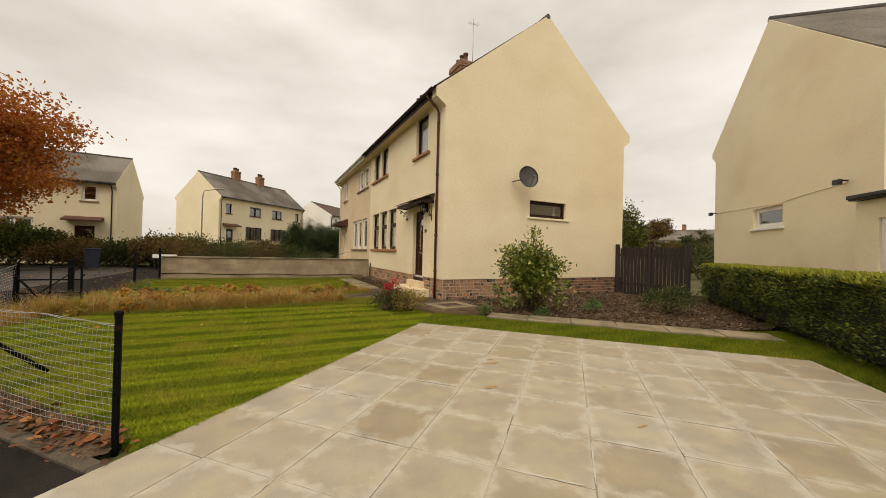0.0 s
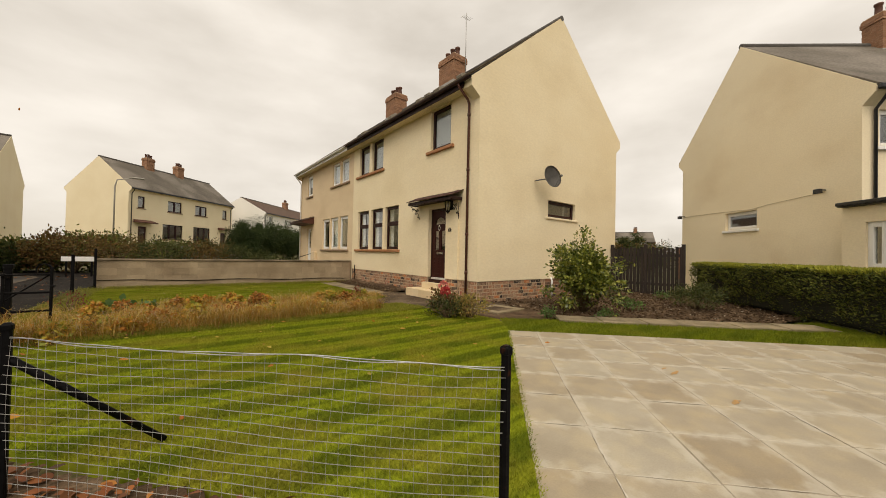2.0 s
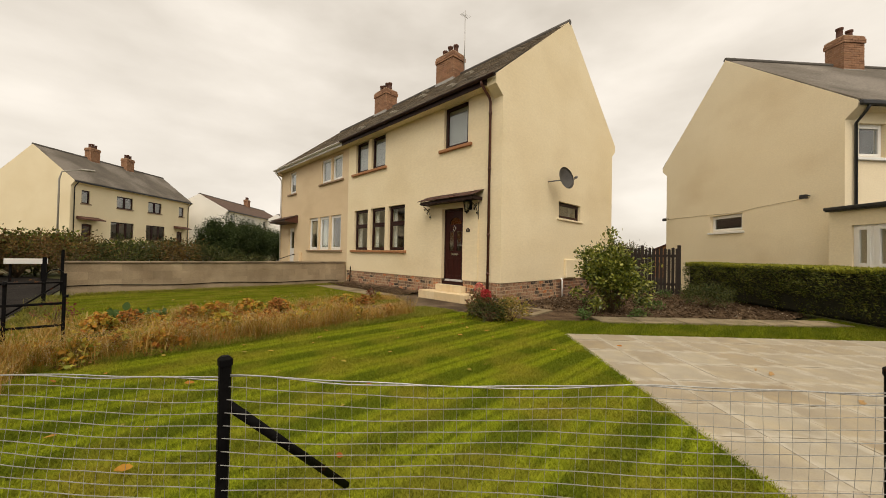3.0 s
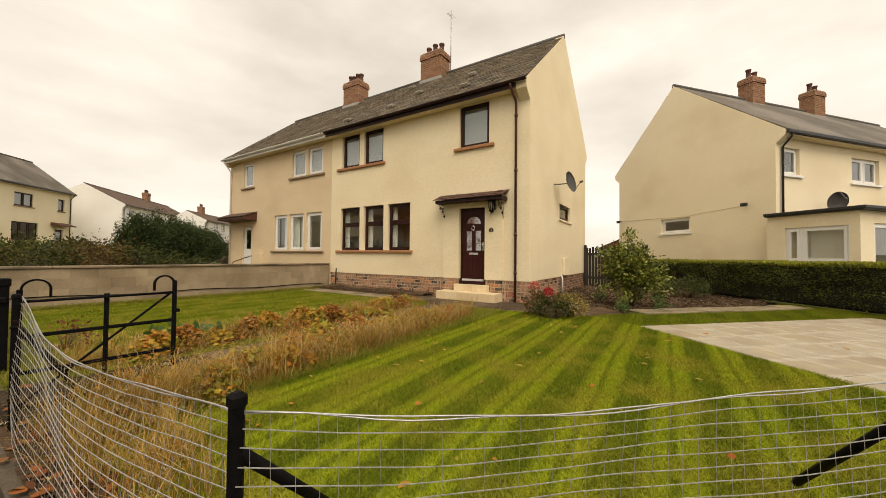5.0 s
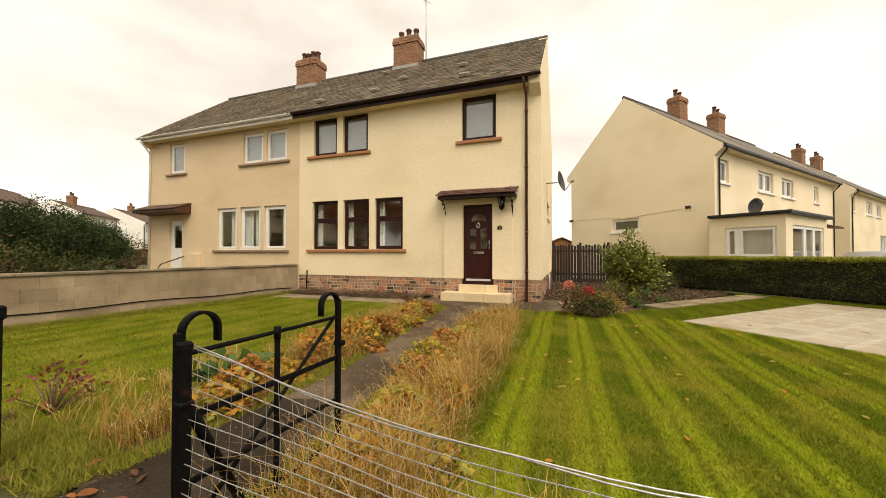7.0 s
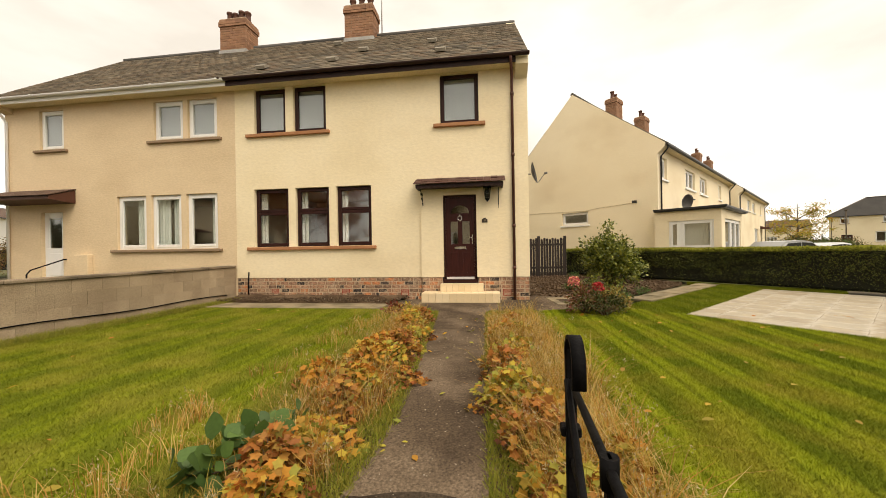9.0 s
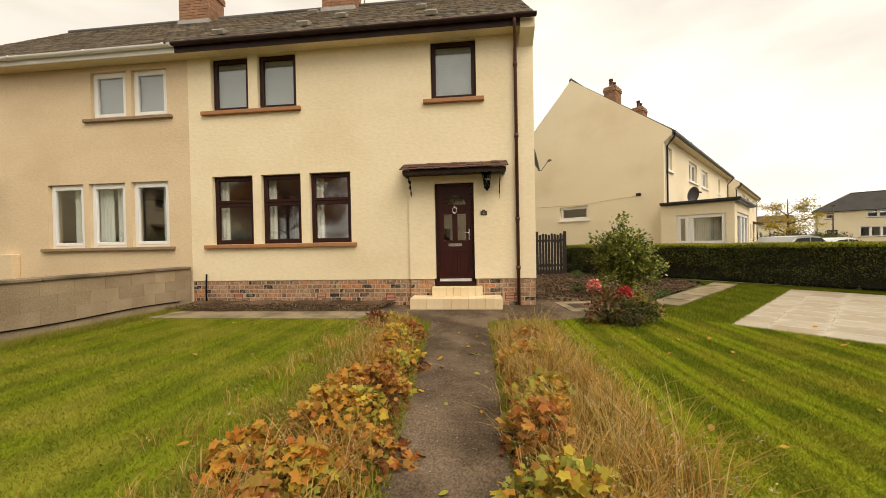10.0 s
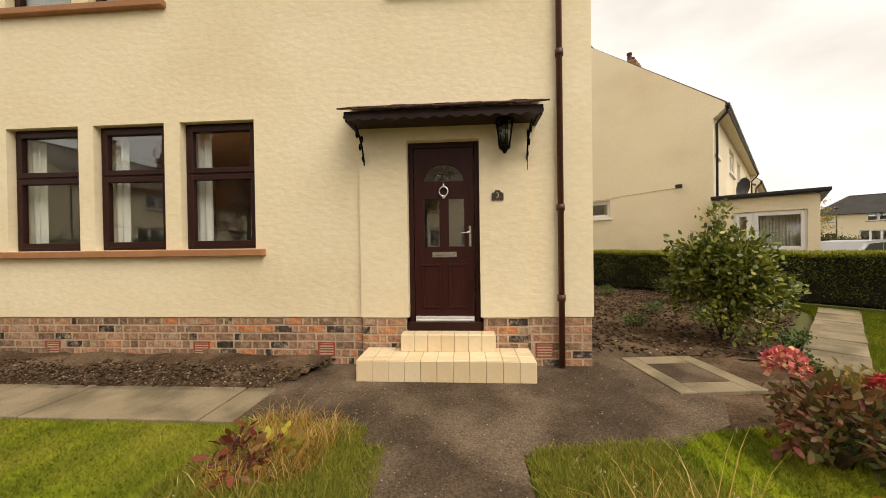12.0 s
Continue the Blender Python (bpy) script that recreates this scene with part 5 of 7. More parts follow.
# fence: iron posts, braces and galvanised wire mesh
P = [Vector((-1.0, 3.2)), Vector((-2.71, 4.92)), Vector((-4.20, 6.62)), Vector((-4.23, 9.38))]
fence = empty("wire_fence", pose(0, 0, 0), "galvanised wire mesh fence on black iron posts", "fence")


def iron_post(x, y, h, s=.032, parent=None):
    bm = boxes(((x - s, y - s, -.1), (x + s, y + s, h)), bevel=.008)
    add_box(bm, (x - s - .003, y - s - .003, h - .04), (x + s + .003, y + s + .003, h - .005), None, .006)
    return part("post", bm, M_IRON, parent, "black painted iron post")


iron_post(P[0].x, P[0].y, .885, .018, fence)
iron_post(P[1].x, P[1].y, .87, .019, fence)
iron_post(P[2].x, P[2].y, .85, .017, fence)


def brace(a, b, t, parent):
    d = (b - a).normalized()
    e = a + d * t
    part("brace", tube([(a.x, a.y, .70), (e.x, e.y, .02)], r=.020, seg=6), M_IRON, parent, "slanting iron brace")


brace(P[1], Vector((-2.10, 5.12)), .66, fence)
brace(P[2], Vector((-3.55, 6.86)), .70, fence)
brace(P[3], Vector((-3.8, 9.59)), .46, fence)
frng = random.Random(9)


def wire_bay(a, b, top_a, top_b, sag, rows, bow=0.0, col=.055, slump=0.0):
    d = b - a
    L = d.length
    n = Vector((d.y, -d.x)) / L

    def at(s, k):
        f = s / L
        top = top_a + (top_b - top_a) * f - sag * 4 * f * (1 - f)
        z = top * (1 - k) + .03 * k
        wob = .004 * math.sin(s * 5 + k * 9) + .002 * math.sin(s * 13 + k * 23)
        off = bow * math.sin(math.pi * f) * (.4 + k) + .02 * math.sin(s * 3 + 4 * k)
        return Vector((a.x + d.x * f + n.x * off, a.y + d.y * f + n.y * off, z + wob))
    for r in range(rows + 1):
        k = r / rows
        pts = [at(L * i / 26, k) for i in range(27)]
        if r == 0:
            t2 = [p + Vector((0, 0, .006 * math.sin(i * .9) - .006)) for i, p in enumerate(pts)]
            part("top_wire", tube(pts, t2, r=.0026, seg=5), M_WIRE, fence)
        else:
            part("wire", tube(pts, r=.0017, seg=4), M_WIRE, fence)
    bm = bmesh.new()
    s = .03
    while s < L:
        j = frng.uniform(-.006, .006)
        add_tube(bm, [at(min(L, max(0, s + j + .01 * math.sin(k * 5 + s))), k) for k in (0, .25, .5, .75, 1)], .0008, 3, False)
        s += col
    o = part("wire_mesh", bm, M_WIRE, fence)
    o["kind"] = "stuff"


wire_bay(P[1], P[0], .80, .80, .015, 17)
wire_bay(P[2], P[1], .80, .80, .05, 17)
wire_bay(P[2], P[3], .80, .90, .12, 17, -.05)

# gate: flat iron bars with hooped tops, standing open along the path
gate = empty("garden_gate", pose(-4.23, 9.44, -.02, 0, 0, -3.8), "black iron garden gate standing open, rust spots", "gate")
GL = .91
part("hinge_post", boxes(((-.020, -.076, -.1), (.020, -.036, .925)), ((-.023, -.079, .90), (.023, -.033, .935)), ((-.026, -.082, .70), (.026, -.030, .725)), ((-.026, -.082, .22), (.026, -.030, .245)), bevel=.008), M_IRON, gate)


def bar(lo, hi, name="bar"):
    return part(name, boxes((lo, hi), bevel=.005), M_IRON, gate)


bar((0, -.018, .08), (.03, .018, .96), "upright")
bar((GL - .03, -.016, .08), (GL, .016, .98), "upright")
bar((GL / 2 - .015, -.008, .10), (GL / 2 + .015, .008, .90), "upright")
part("top_rail", tube([(.015, 0, .875), (GL - .015, 0, .875)], r=.010, seg=10), M_IRON, gate)
part("collar", tube([(GL / 2, 0, .84), (GL / 2, 0, .90)], r=.017, seg=10), M_IRON, gate)
for z in (.13, .37, .62):
    bar((.03, -.006, z), (GL - .03, .006, z + .028), "rail")
part("diagonal", tube([(.03, .012, .16), (GL - .03, .012, .88)], r=.010, seg=6), M_IRON, gate)
for x, s in ((.015, 1), (GL - .015, -1)):
    hp = bmesh.new()
    line = [(x + s * .075 - s * .075 * math.cos(a), .955 + .075 * math.sin(a)) for a in [math.pi * i / 14 for i in range(15)]] + [(x + s * .15, .90)]
    inner = [(x + s * .075 - s * .063 * math.cos(a), .955 + .063 * math.sin(a)) for a in [math.pi * i / 14 for i in range(15)]] + [(x + s * .138, .90)]
    rows = [[hp.verts.new((px, wy, pz)) for wy in (-.018, .018)] for px, pz in line]
    rows2 = [[hp.verts.new((px, wy, pz)) for wy in (-.018, .018)] for px, pz in inner]
    for i in range(len(rows) - 1):
        hp.faces.new((rows[i][0], rows[i][1], rows[i + 1][1], rows[i + 1][0])).smooth = True
        hp.faces.new((rows2[i][0], rows2[i + 1][0], rows2[i + 1][1], rows2[i][1])).smooth = True
        for k in (0, 1):
            hp.faces.new((rows[i][k], rows[i + 1][k], rows2[i + 1][k], rows2[i][k]))
    hp.faces.new((rows[0][0], rows[0][1], rows2[0][1], rows2[0][0]))
    hp.faces.new((rows[-1][0], rows[-1][1], rows2[-1][1], rows2[-1][0]))
    bmesh.ops.recalc_face_normals(hp, faces=hp.faces)
    part("hoop", hp, M_IRON, gate, "hooped iron top")
part("latch", boxes(((GL - .02, -.03, .70), (GL + .02, .03, .73)), bevel=.004), M_IRON, gate)

post_l = empty("gate_post", pose(-4.12, 11.12, 0), "black iron gate post beside the path", "gate post")
part("post", boxes(((-.045, -.045, -.1), (.045, .045, .93)), ((-.055, -.055, .86), (.055, .055, .94)), ((-.03, -.07, .70), (.03, .045, .76)), bevel=.01), M_IRON, post_l)
for i, (x, y, h) in enumerate(((-3.88, 14.5, 1.05), (-3.74, 16.72, 1.2))):
    pp = empty("fence_post", pose(x, y, 0), "thin dark iron fence post by the street", "fence post", "street fence posts")
    part("post", boxes(((-.03, -.03, -.1), (.03, .03, h)), bevel=.006), M_IRON, pp)

# paved drive: buff slabs in rows, laid at an angle to the house
drive = empty("paved_drive", pose(0, 0, 0), "buff concrete slab drive with pale mortar smears", "driveway", kind="structure")
us, vs_ = [0.0, .39] + [.39 + .566 * i for i in range(1, 9)], [0.0, .45] + [.45 + .57 * i for i in range(1, 10)]
us[-1] = 4.92


def pat(u, v):
    q = PAT_O + PAT_U * u + PAT_V * v
    return (q.x, q.y)


bm = bmesh.new()
add_prism(bm, [pat(.004, .004), pat(us[-1] - .004, .004), pat(us[-1] - .004, vs_[-1] - .004), pat(.004, vs_[-1] - .004)], 2, -.06, .006)
part("bedding", bm, M_JOINT, drive)
slab_m = {}
ang = math.atan2(PAT_U.y, PAT_U.x)
for i in range(len(us) - 1):
    for j in range(len(vs_) - 1):
        w, h = us[i + 1] - us[i] - .008, vs_[j + 1] - vs_[j] - .008
        key = (round(w, 3), round(h, 3))
        if key not in slab_m:
            sb = bmesh.new()
            add_box(sb, (-w / 2, -h / 2, -.04), (w / 2, h / 2, 0), None, .003)
            slab_m[key] = bpy.data.meshes.new("slab")
            sb.to_mesh(slab_m[key])
            sb.free()
            slab_m[key].materials.append(M_SLAB)
        c = pat((us[i] + us[i + 1]) / 2, (vs_[j] + vs_[j + 1]) / 2)
        o = new("slab", slab_m[key])
        o.parent = drive
        o.matrix_local = pose(c[0], c[1], .010 + random.uniform(-.0015, .002), random.uniform(-.15, .15), random.uniform(-.15, .15), math.degrees(ang) + random.uniform(-.2, .2) + (180 if random.random() < .5 else 0))
smr = random.Random(31)


def smear(u0, v0, u1, v1, w):
    """An uneven pale streak of mortar left along a joint."""
    bm = bmesh.new()
    n = 14
    A, B = Vector(pat(u0, v0)), Vector(pat(u1, v1))
    d = (B - A).normalized()
    q = Vector((-d.y, d.x))
    lo, hi = [], []
    for i in range(n + 1):
        c = A + (B - A) * (i / n)
        t = math.sin(math.pi * i / n) ** .5
        a, b = w * t * smr.uniform(.2, 1), w * t * smr.uniform(.2, 1)
        lo.append(bm.verts.new((c.x - q.x * a, c.y - q.y * a, .0135)))
        hi.append(bm.verts.new((c.x + q.x * b, c.y + q.y * b, .0135)))
    for i in range(n):
        bm.faces.new((lo[i], lo[i + 1], hi[i + 1], hi[i]))
    part("mortar_smear", bm, M_SMEAR, drive)


for i in range(1, len(us) - 1):
    for j in range(len(vs_) - 1):
        if smr.random() < .55:
            smear(us[i], vs_[j] + smr.uniform(0, .15), us[i], vs_[j + 1] - smr.uniform(0, .15), smr.uniform(.004, .015))
for j in range(1, len(vs_) - 1):
    for i in range(len(us) - 1):
        if smr.random() < .55:
            smear(us[i] + smr.uniform(0, .15), vs_[j], us[i + 1] - smr.uniform(0, .15), vs_[j], smr.uniform(.004, .015))
for x, y, r in ((2.26, 3.65, .05), (1.84, 3.04, .045), (2.33, 3.78, .03), (2.47, 1.92, .03)):
    bm = bmesh.new()
    vv = [bm.verts.new((x + r * smr.uniform(.4, 1.2) * math.cos(a) * 2.2, y + r * smr.uniform(.2, .9) * math.sin(a) * .7, .0142)) for a in [k * math.tau / 29 for k in range(29)]]
    bm.faces.new(vv)
    part("rust_stain", bm, M_RUST, drive, "orange rust stain")
edge_k = empty("drive_edging", pose(0, 0, 0), "concrete edging kerb between pavement and garden", "kerb", kind="structure")
E2 = EDGE[:8]
for a, b in zip(E2, E2[1:]):
    A, B = Vector(a), Vector(b)
    L = (B - A).length
    n = max(1, round(L / .9))
    for k in range(n):
        q = A + (B - A) * ((k + .5) / n)
        part("kerb_stone", boxes(((-L / n / 2 + .003, -.05, -.12), (L / n / 2 - .003, .05, -.002)), bevel=.008, m=pose(q.x - .03, q.y - .06, 0, 0, 0, math.degrees(math.atan2(B.y - A.y, B.x - A.x)))), M_KERB, edge_k)

# slabs along the front bed, the manhole and the slab path by the side bed
front_slabs = empty("slab_path", pose(0, 0, 0), "old concrete slabs along the front soil bed", "path", kind="structure")
y = 11.93
for k, ln in enumerate((.30, .78, .80, .80, .82, .80)):
    part("slab", boxes(((2.74, y + .006, -.04), (3.39, y + ln - .006, .014 + .004 * (k % 2))), bevel=.006), M_OLDSLAB, front_slabs)
    y += ln
side_slabs = empty("slab_path", pose(0, 0, 0), "worn concrete slabs between grass strip and soil bed", "path", kind="structure")
d = Vector((6.96 - 3.75, 2.93 - 6.15)).normalized()
nn = Vector((-d.y, d.x))
for k in range(6):
    q = Vector((3.82, 6.08)) + d * (.40 + .80 * k) + nn * .27
    part("slab", boxes(((-.395, -.27, -.04), (.395, .27, .012)), bevel=.008, m=pose(q.x, q.y, .03 + .004 * (k % 3), .6 * (k % 2), .4, math.degrees(math.atan2(d.y, d.x)) + (k % 3 - 1) * 1.2)), M_OLDSLAB, side_slabs)
mh = empty("manhole", pose(3.93, 7.80, .004, 0, 0, 6), "concrete manhole surround with a dark iron lid", "manhole", kind="structure")
part("surround", boxes(((-.50, -.42, -.05), (.50, -.25, .02)), ((-.50, .25, -.05), (.50, .42, .02)), ((-.50, -.25, -.05), (-.28, .25, .02)), ((.28, -.25, -.05), (.50, .25, .02)), bevel=.006), M_OLDSLAB, mh)
part("lid", boxes(((-.275, -.245, -.05), (.275, .245, .014)), bevel=.006), M_ASPHALT, mh, "dark iron lid")

# timber palisade gate at the back corner of the gable
tg = empty("timber_fence", pose(11.30, 6.36, 0.02, 0, 0, 6), "dark stained timber palisade fence and gate", "fence")
for k in range(19):
    x = .01 + k * .118
    h = 1.62 + .03 * math.sin(k * 2.1)
    bm = bmesh.new()
    add_prism(bm, [(x, 0), (x + .095, 0), (x + .095, h - .03), (x + .0475, h), (x, h - .03)], 0, -.012, .012)
    part("picket", bm, M_TIMBER, tg)
for z in (.3, 1.3):
    part("rail", boxes(((.013, 0, z), (.055, 2.2, z + .09)), bevel=.005), M_TIMBER, tg)
for y in (-.05, 1.08, 2.2):
    part("post", boxes(((-.02, y, -.2), (.09, y + .1, 1.72)), bevel=.008), M_TIMBER, tg)

# ---- neighbouring houses ----
NA, NU, NV = Vector((11.265, 2.576)), Vector((.652, .758)), Vector((.758, -.652))
NL = 15.1
no = NA + NV * NL
nrot = math.degrees(math.atan2(NU.y, NU.x))


def fl(v0, z0, v1, z1, n=1):
    return (NL - v1, z0, NL - v0, z1, n)


n_front = [fl(.40, 4.12, 1.22, 5.06), fl(4.15, 4.1, 5.85, 5.04, 2), fl(6.9, 4.08, 8.45, 5.0, 2), fl(11.6, 4.12, 12.35, 5.04), fl(8.0, 1.3, 10.4, 2.7, 3)]
n_doors = [(NL - 12.9, .3, NL - 12.05, 2.4, M_DOOR)]
nh = box_house("house", "cream rendered semi-detached house with dark gutters and a porch", pose(no.x, no.y, 0, 0, 0, nrot), NL, 6.85, 5.42, 8.85, M_CREAM2, M_ROOFGREY, M_WHITE, n_front, n_doors, [(NL - 4.75, 2), (NL - 9.2, 2)], M_WHITE, (1, 3.0, 2.32, 4.38, 2.95), rx=3.74)
copy_thing(nh, pose(no.x + NV.x * 18.6, no.y + NV.y * 18.6, 0, 0, 0, nrot))

# glazed flat-roofed porch on its front
porch = empty("porch", pose(NA.x - NV.x * .49, NA.y - NV.y * .49, 0, 0, 0, nrot), "cream flat-roofed glazed porch with white frames", "porch")
# local x runs into the house, y away along minus NV
PW, PD = 4.25, 2.18
bm = bmesh.new()
pierced_wall(bm, 1, -.02, -.2, (-PD, -.2), (-.003, 2.585), [(-PD + .22, 1.12, -.50, 2.20)])
part("side_wall", bm, M_CREAM2, porch)
bm = bmesh.new()
pierced_wall(bm, 0, -PD, .2, (-PW, -.2), (-.221, 2.585), [(-PW + .35, .4, -.65, 2.25)])
part("front_wall", bm, M_CREAM2, porch)
part("end_wall", boxes(((-PD + .2, -PW, -.2), (-.003, -PW + .2, 2.585))), M_CREAM2, porch)
part("flat_roof", boxes(((-PD - .15, -PW - .15, 2.59), (-.003, .12, 2.66)), ((-PD - .19, -PW - .19, 2.62), (-.003, .16, 2.70)), bevel=.01), M_BLACK, porch, "flat roof with black edge trim")
window(porch, -PD + .22, 1.12, -.90, 2.20, M_WHITE, "plain", .05, 1, -1, -.02)
window(porch, -.90, 1.12, -.50, 2.20, M_WHITE, "plain", .05, 1, -1, -.02)
for a, b in ((-PW + .35, -PW + 1.35), (-PW + 1.35, -PW + 2.3), (-PW + 2.3, -.65)):
    window(porch, a, .4, b, 2.25, M_WHITE, "plain", .05, 0, 1, -PD)
for k in range(14):
    x = -PD + .32 + k * .066
    part("blind_slat", boxes(((-.03, -.001, 1.1), (.03, .001, 2.2)), m=pose(x, -.34, 0, 0, 0, 38 + 6 * (k % 3))), M_CURTAIN, porch)
nd = dish("satellite_dish", look((NA.x - NU.x * .45 + NV.x * 2.2, NA.y - NU.y * .45 + NV.y * 2.2, 3.22), (NA.x - NU.x * 9 - NV.x * 3, NA.y - NU.y * 9 - NV.y * 3, 1.0)) @ pose(0, 0, 0, 180, 0, 0), "small grey satellite dish above the porch roof")
# lamps, cable and pipe on that gable
for s, z in ((.85, 3.2), (6.7, 3.1)):
    q = NA + NU * s - NV * .06
    fl_ = empty("flood_light", pose(q.x, q.y, z, 0, 0, nrot), "small dark security light on the gable", "wall lamp", "security lights")
    part("arm", tube([(0, -.06, 0), (0, .05, 0), (.0, .12, -.03)], r=.018, seg=6), M_BLACK, fl_)
    part("head", boxes(((-.09, .10, -.10), (.09, .20, .02)), bevel=.012), M_BLACK, fl_)
q0 = [NA + NU * s - NV * .015 for s in (.85, 2.6, 3.2, 4.8, 6.7)]
tagged(finish("wall_cable", tube([(p.x, p.y, z) for p, z in zip(q0, (3.15, 3.05, 2.98, 3.04, 3.08))], r=.006, seg=5), M_CABLE), "thin cable clipped along the gable wall", "cable")


def far_house(label, corner, along, length, wall_mat, roof_mat, frame_mat, door_mat, eave=5.4, ridge=8.7, depth=7.4, name="house", z=0.0, canopy=True, stacks=None, hip=False):
    """Front wall from corner towards `along` (to the right when seen from the front)."""
    a = Vector(along).normalized()
    inw = Vector((-a.y, a.x))
    o = Vector(corner) + a * length
    L = length

    def g(v0, z0, v1, z1, n=1):
        return (L - v1 * L / 15, z0, L - v0 * L / 15, z1, n)
    fr = [g(1.0, 4.1, 1.8, 5.2), g(4.6, 4.1, 6.5, 5.2, 2), g(8.5, 4.1, 10.4, 5.2, 2), g(13.2, 4.1, 14.0, 5.2), g(4.0, 1.3, 6.7, 2.8, 3), g(8.3, 1.3, 11.0, 2.8, 3)]
    do = [(*g(1.1, .3, 2.1, 2.4)[:4], door_mat), (*g(12.9, .3, 13.9, 2.4)[:4], door_mat)]
    return box_house(name, label, pose(o.x, o.y, z, 0, 0, math.degrees(math.atan2(inw.y, inw.x))), L, depth, eave, ridge, wall_mat, roof_mat, M_SILLB, fr, do, [(L * .36, 3), (L * .64, 3)] if stacks is None else stacks, frame_mat, bonnet=canopy, hip=hip)


bm = bmesh.new()
rise = [[bm.verts.new((x, y + 2.0 * math.sin(x * .11), z)) for x in np.arange(-60, 66, 6.0)] for y, z in ((36, -.10), (40, .35), (44, .72), (50, .8), (80, .8), (110, .7), (130, -.1))]
for r0, r1 in zip(rise, rise[1:]):
    for k in range(len(r0) - 1):
        bm.faces.new((r0[k], r0[k + 1], r1[k + 1], r1[k])).smooth = True
tagged(finish("ground_rise", bm, M_GROUND), "gently rising grass under the houses across the street", "ground", kind="structure")
far_house("cream semi-detached house with grey slate roof across the street", (-4.9, 44.5), (.71, .704), 12.9, M_CREAMFAR, M_ROOFGREY, M_FRAME, M_DOOR, eave=5.75, ridge=8.75, z=.85, depth=6.5)
far_house("cream house with slate roof behind the orange tree", (-24.6, 31.4), (1, .06), 15.0, M_CREAMFAR, M_ROOFGREY, M_WHITE, M_DOOR, eave=5.3, ridge=7.95, z=.1)
far_house("white rendered house with a brown tiled roof", (8.2, 54.7), (.656, .755), 18.5, M_WHITEFAR, M_ROOFBROWN, M_WHITE, M_WHITE, eave=5.45, ridge=7.6, depth=6.6, z=.85, stacks=[(6.6, 3)], canopy=False)
far_house("white rendered house with a brown tiled roof", (18.5, 60.3), (.76, .65), 8.6, M_WHITEFAR, M_ROOFBROWN, M_WHITE, M_WHITE, eave=5.2, ridge=6.6, depth=4.6, z=.6, stacks=[(5.2, 2)], canopy=False)
far_house("white rendered house with a brown tiled roof", (30.0, 69.0), (.80, .60), 13.0, M_WHITEFAR, M_ROOFBROWN, M_WHITE, M_WHITE, eave=5.3, ridge=7.4, z=.6, stacks=[(8.5, 2)], canopy=False)
M_ROOFRED = surf("red_tile_roof", (0.24, 0.075, 0.045), (0.31, 0.105, 0.065), 1.5, 0.9, 0.5, 30, 0.25)
far_house("cream house with a red tiled roof far off", (45.0, 92.0), (.90, -.43), 14.0, M_CREAMFAR, M_ROOFRED, M_WHITE, M_WHITE, eave=5.0, ridge=8.0, z=.3, stacks=[(7.0, 2)], canopy=False)
far_house("cream house with a dark hipped roof down the street", (57.2, -42.7), (-.67, -.74), 17.0, M_CREAMFAR, M_ROOFDARK, M_WHITE, M_DOOR, eave=5.15, ridge=8.1, depth=7.6, canopy=False, stacks=[], hip=True)
far_house("low brown-roofed house at the end of the street", (88.0, -52.5), (-.55, -.83), 10.0, M_CREAMFAR, M_ROOFBROWN, M_WHITE, M_DOOR, eave=4.95, ridge=6.6, canopy=False, stacks=[(9.0, 2)])
far_house("cream house across the road, seen in the windows", (-21.0, 4.0), (.16, 1.0), 15.0, M_CREAMFAR, M_ROOFGREY, M_WHITE, M_DOOR)
# houses that close the street behind the walker
far_house("cream house across the road, seen in the windows", (-8.0, -21.0), (-.7, .72), 15.0, M_CREAMFAR, M_ROOFGREY, M_WHITE, M_DOOR)


# ---- plants ----
LEAF_Q = np.array([[0, 0, 0], [.5, .5, .10], [1, 0, 0], [.5, -.5, .10]])
OVAL = np.array([[0, 0, 0], [.22, .32, .05], [.55, .46, .07], [.84, .26, .03], [1, 0, -.03], [.84, -.26, .03], [.55, -.46, .07], [.22, -.32, .05]])
PALMATE = np.array([[0, 0, 0]] + [[.42 + r * math.cos(a), r * math.sin(a), .10 * r * (k % 2) - .04 * r] for k, (a, r) in enumerate((radians(-138 + 34.5 * i), .36 if i % 2 else .60) for i in range(9))])


def leaves(name, pts, out, size, material, parent=None, seed=1, width=.5, spread=.8, shape=LEAF_Q, droop=0.0, vary=.35, flat=0.0):
    """Leaves at the points, each pointing outwards with a random turn; flat: how far their faces turn up."""
    rng = np.random.default_rng(seed)
    pts, out = np.asarray(pts, float), np.asarray(out, float)
    n = len(pts)
    d = out + rng.normal(0, spread, (n, 3)) + np.array([0, 0, -droop])
    d /= np.linalg.norm(d, axis=1, keepdims=True) + 1e-9
    r = rng.normal(0, 1, (n, 3)) + np.array([0, 0, flat])
    s = np.cross(d, r)
    s /= np.linalg.norm(s, axis=1, keepdims=True) + 1e-9
    u = np.cross(s, d)
    L = size * rng.uniform(1 - vary, 1 + vary, n)
    k = len(shape)
    v = pts[:, None, :] + L[:, None, None] * (shape[None, :, 0, None] * d[:, None, :] + width * shape[None, :, 1, None] * s[:, None, :] + shape[None, :, 2, None] * u[:, None, :])
    return soup(name, v.reshape(-1, 3), np.arange(n * k).reshape(n, k), material, parent)


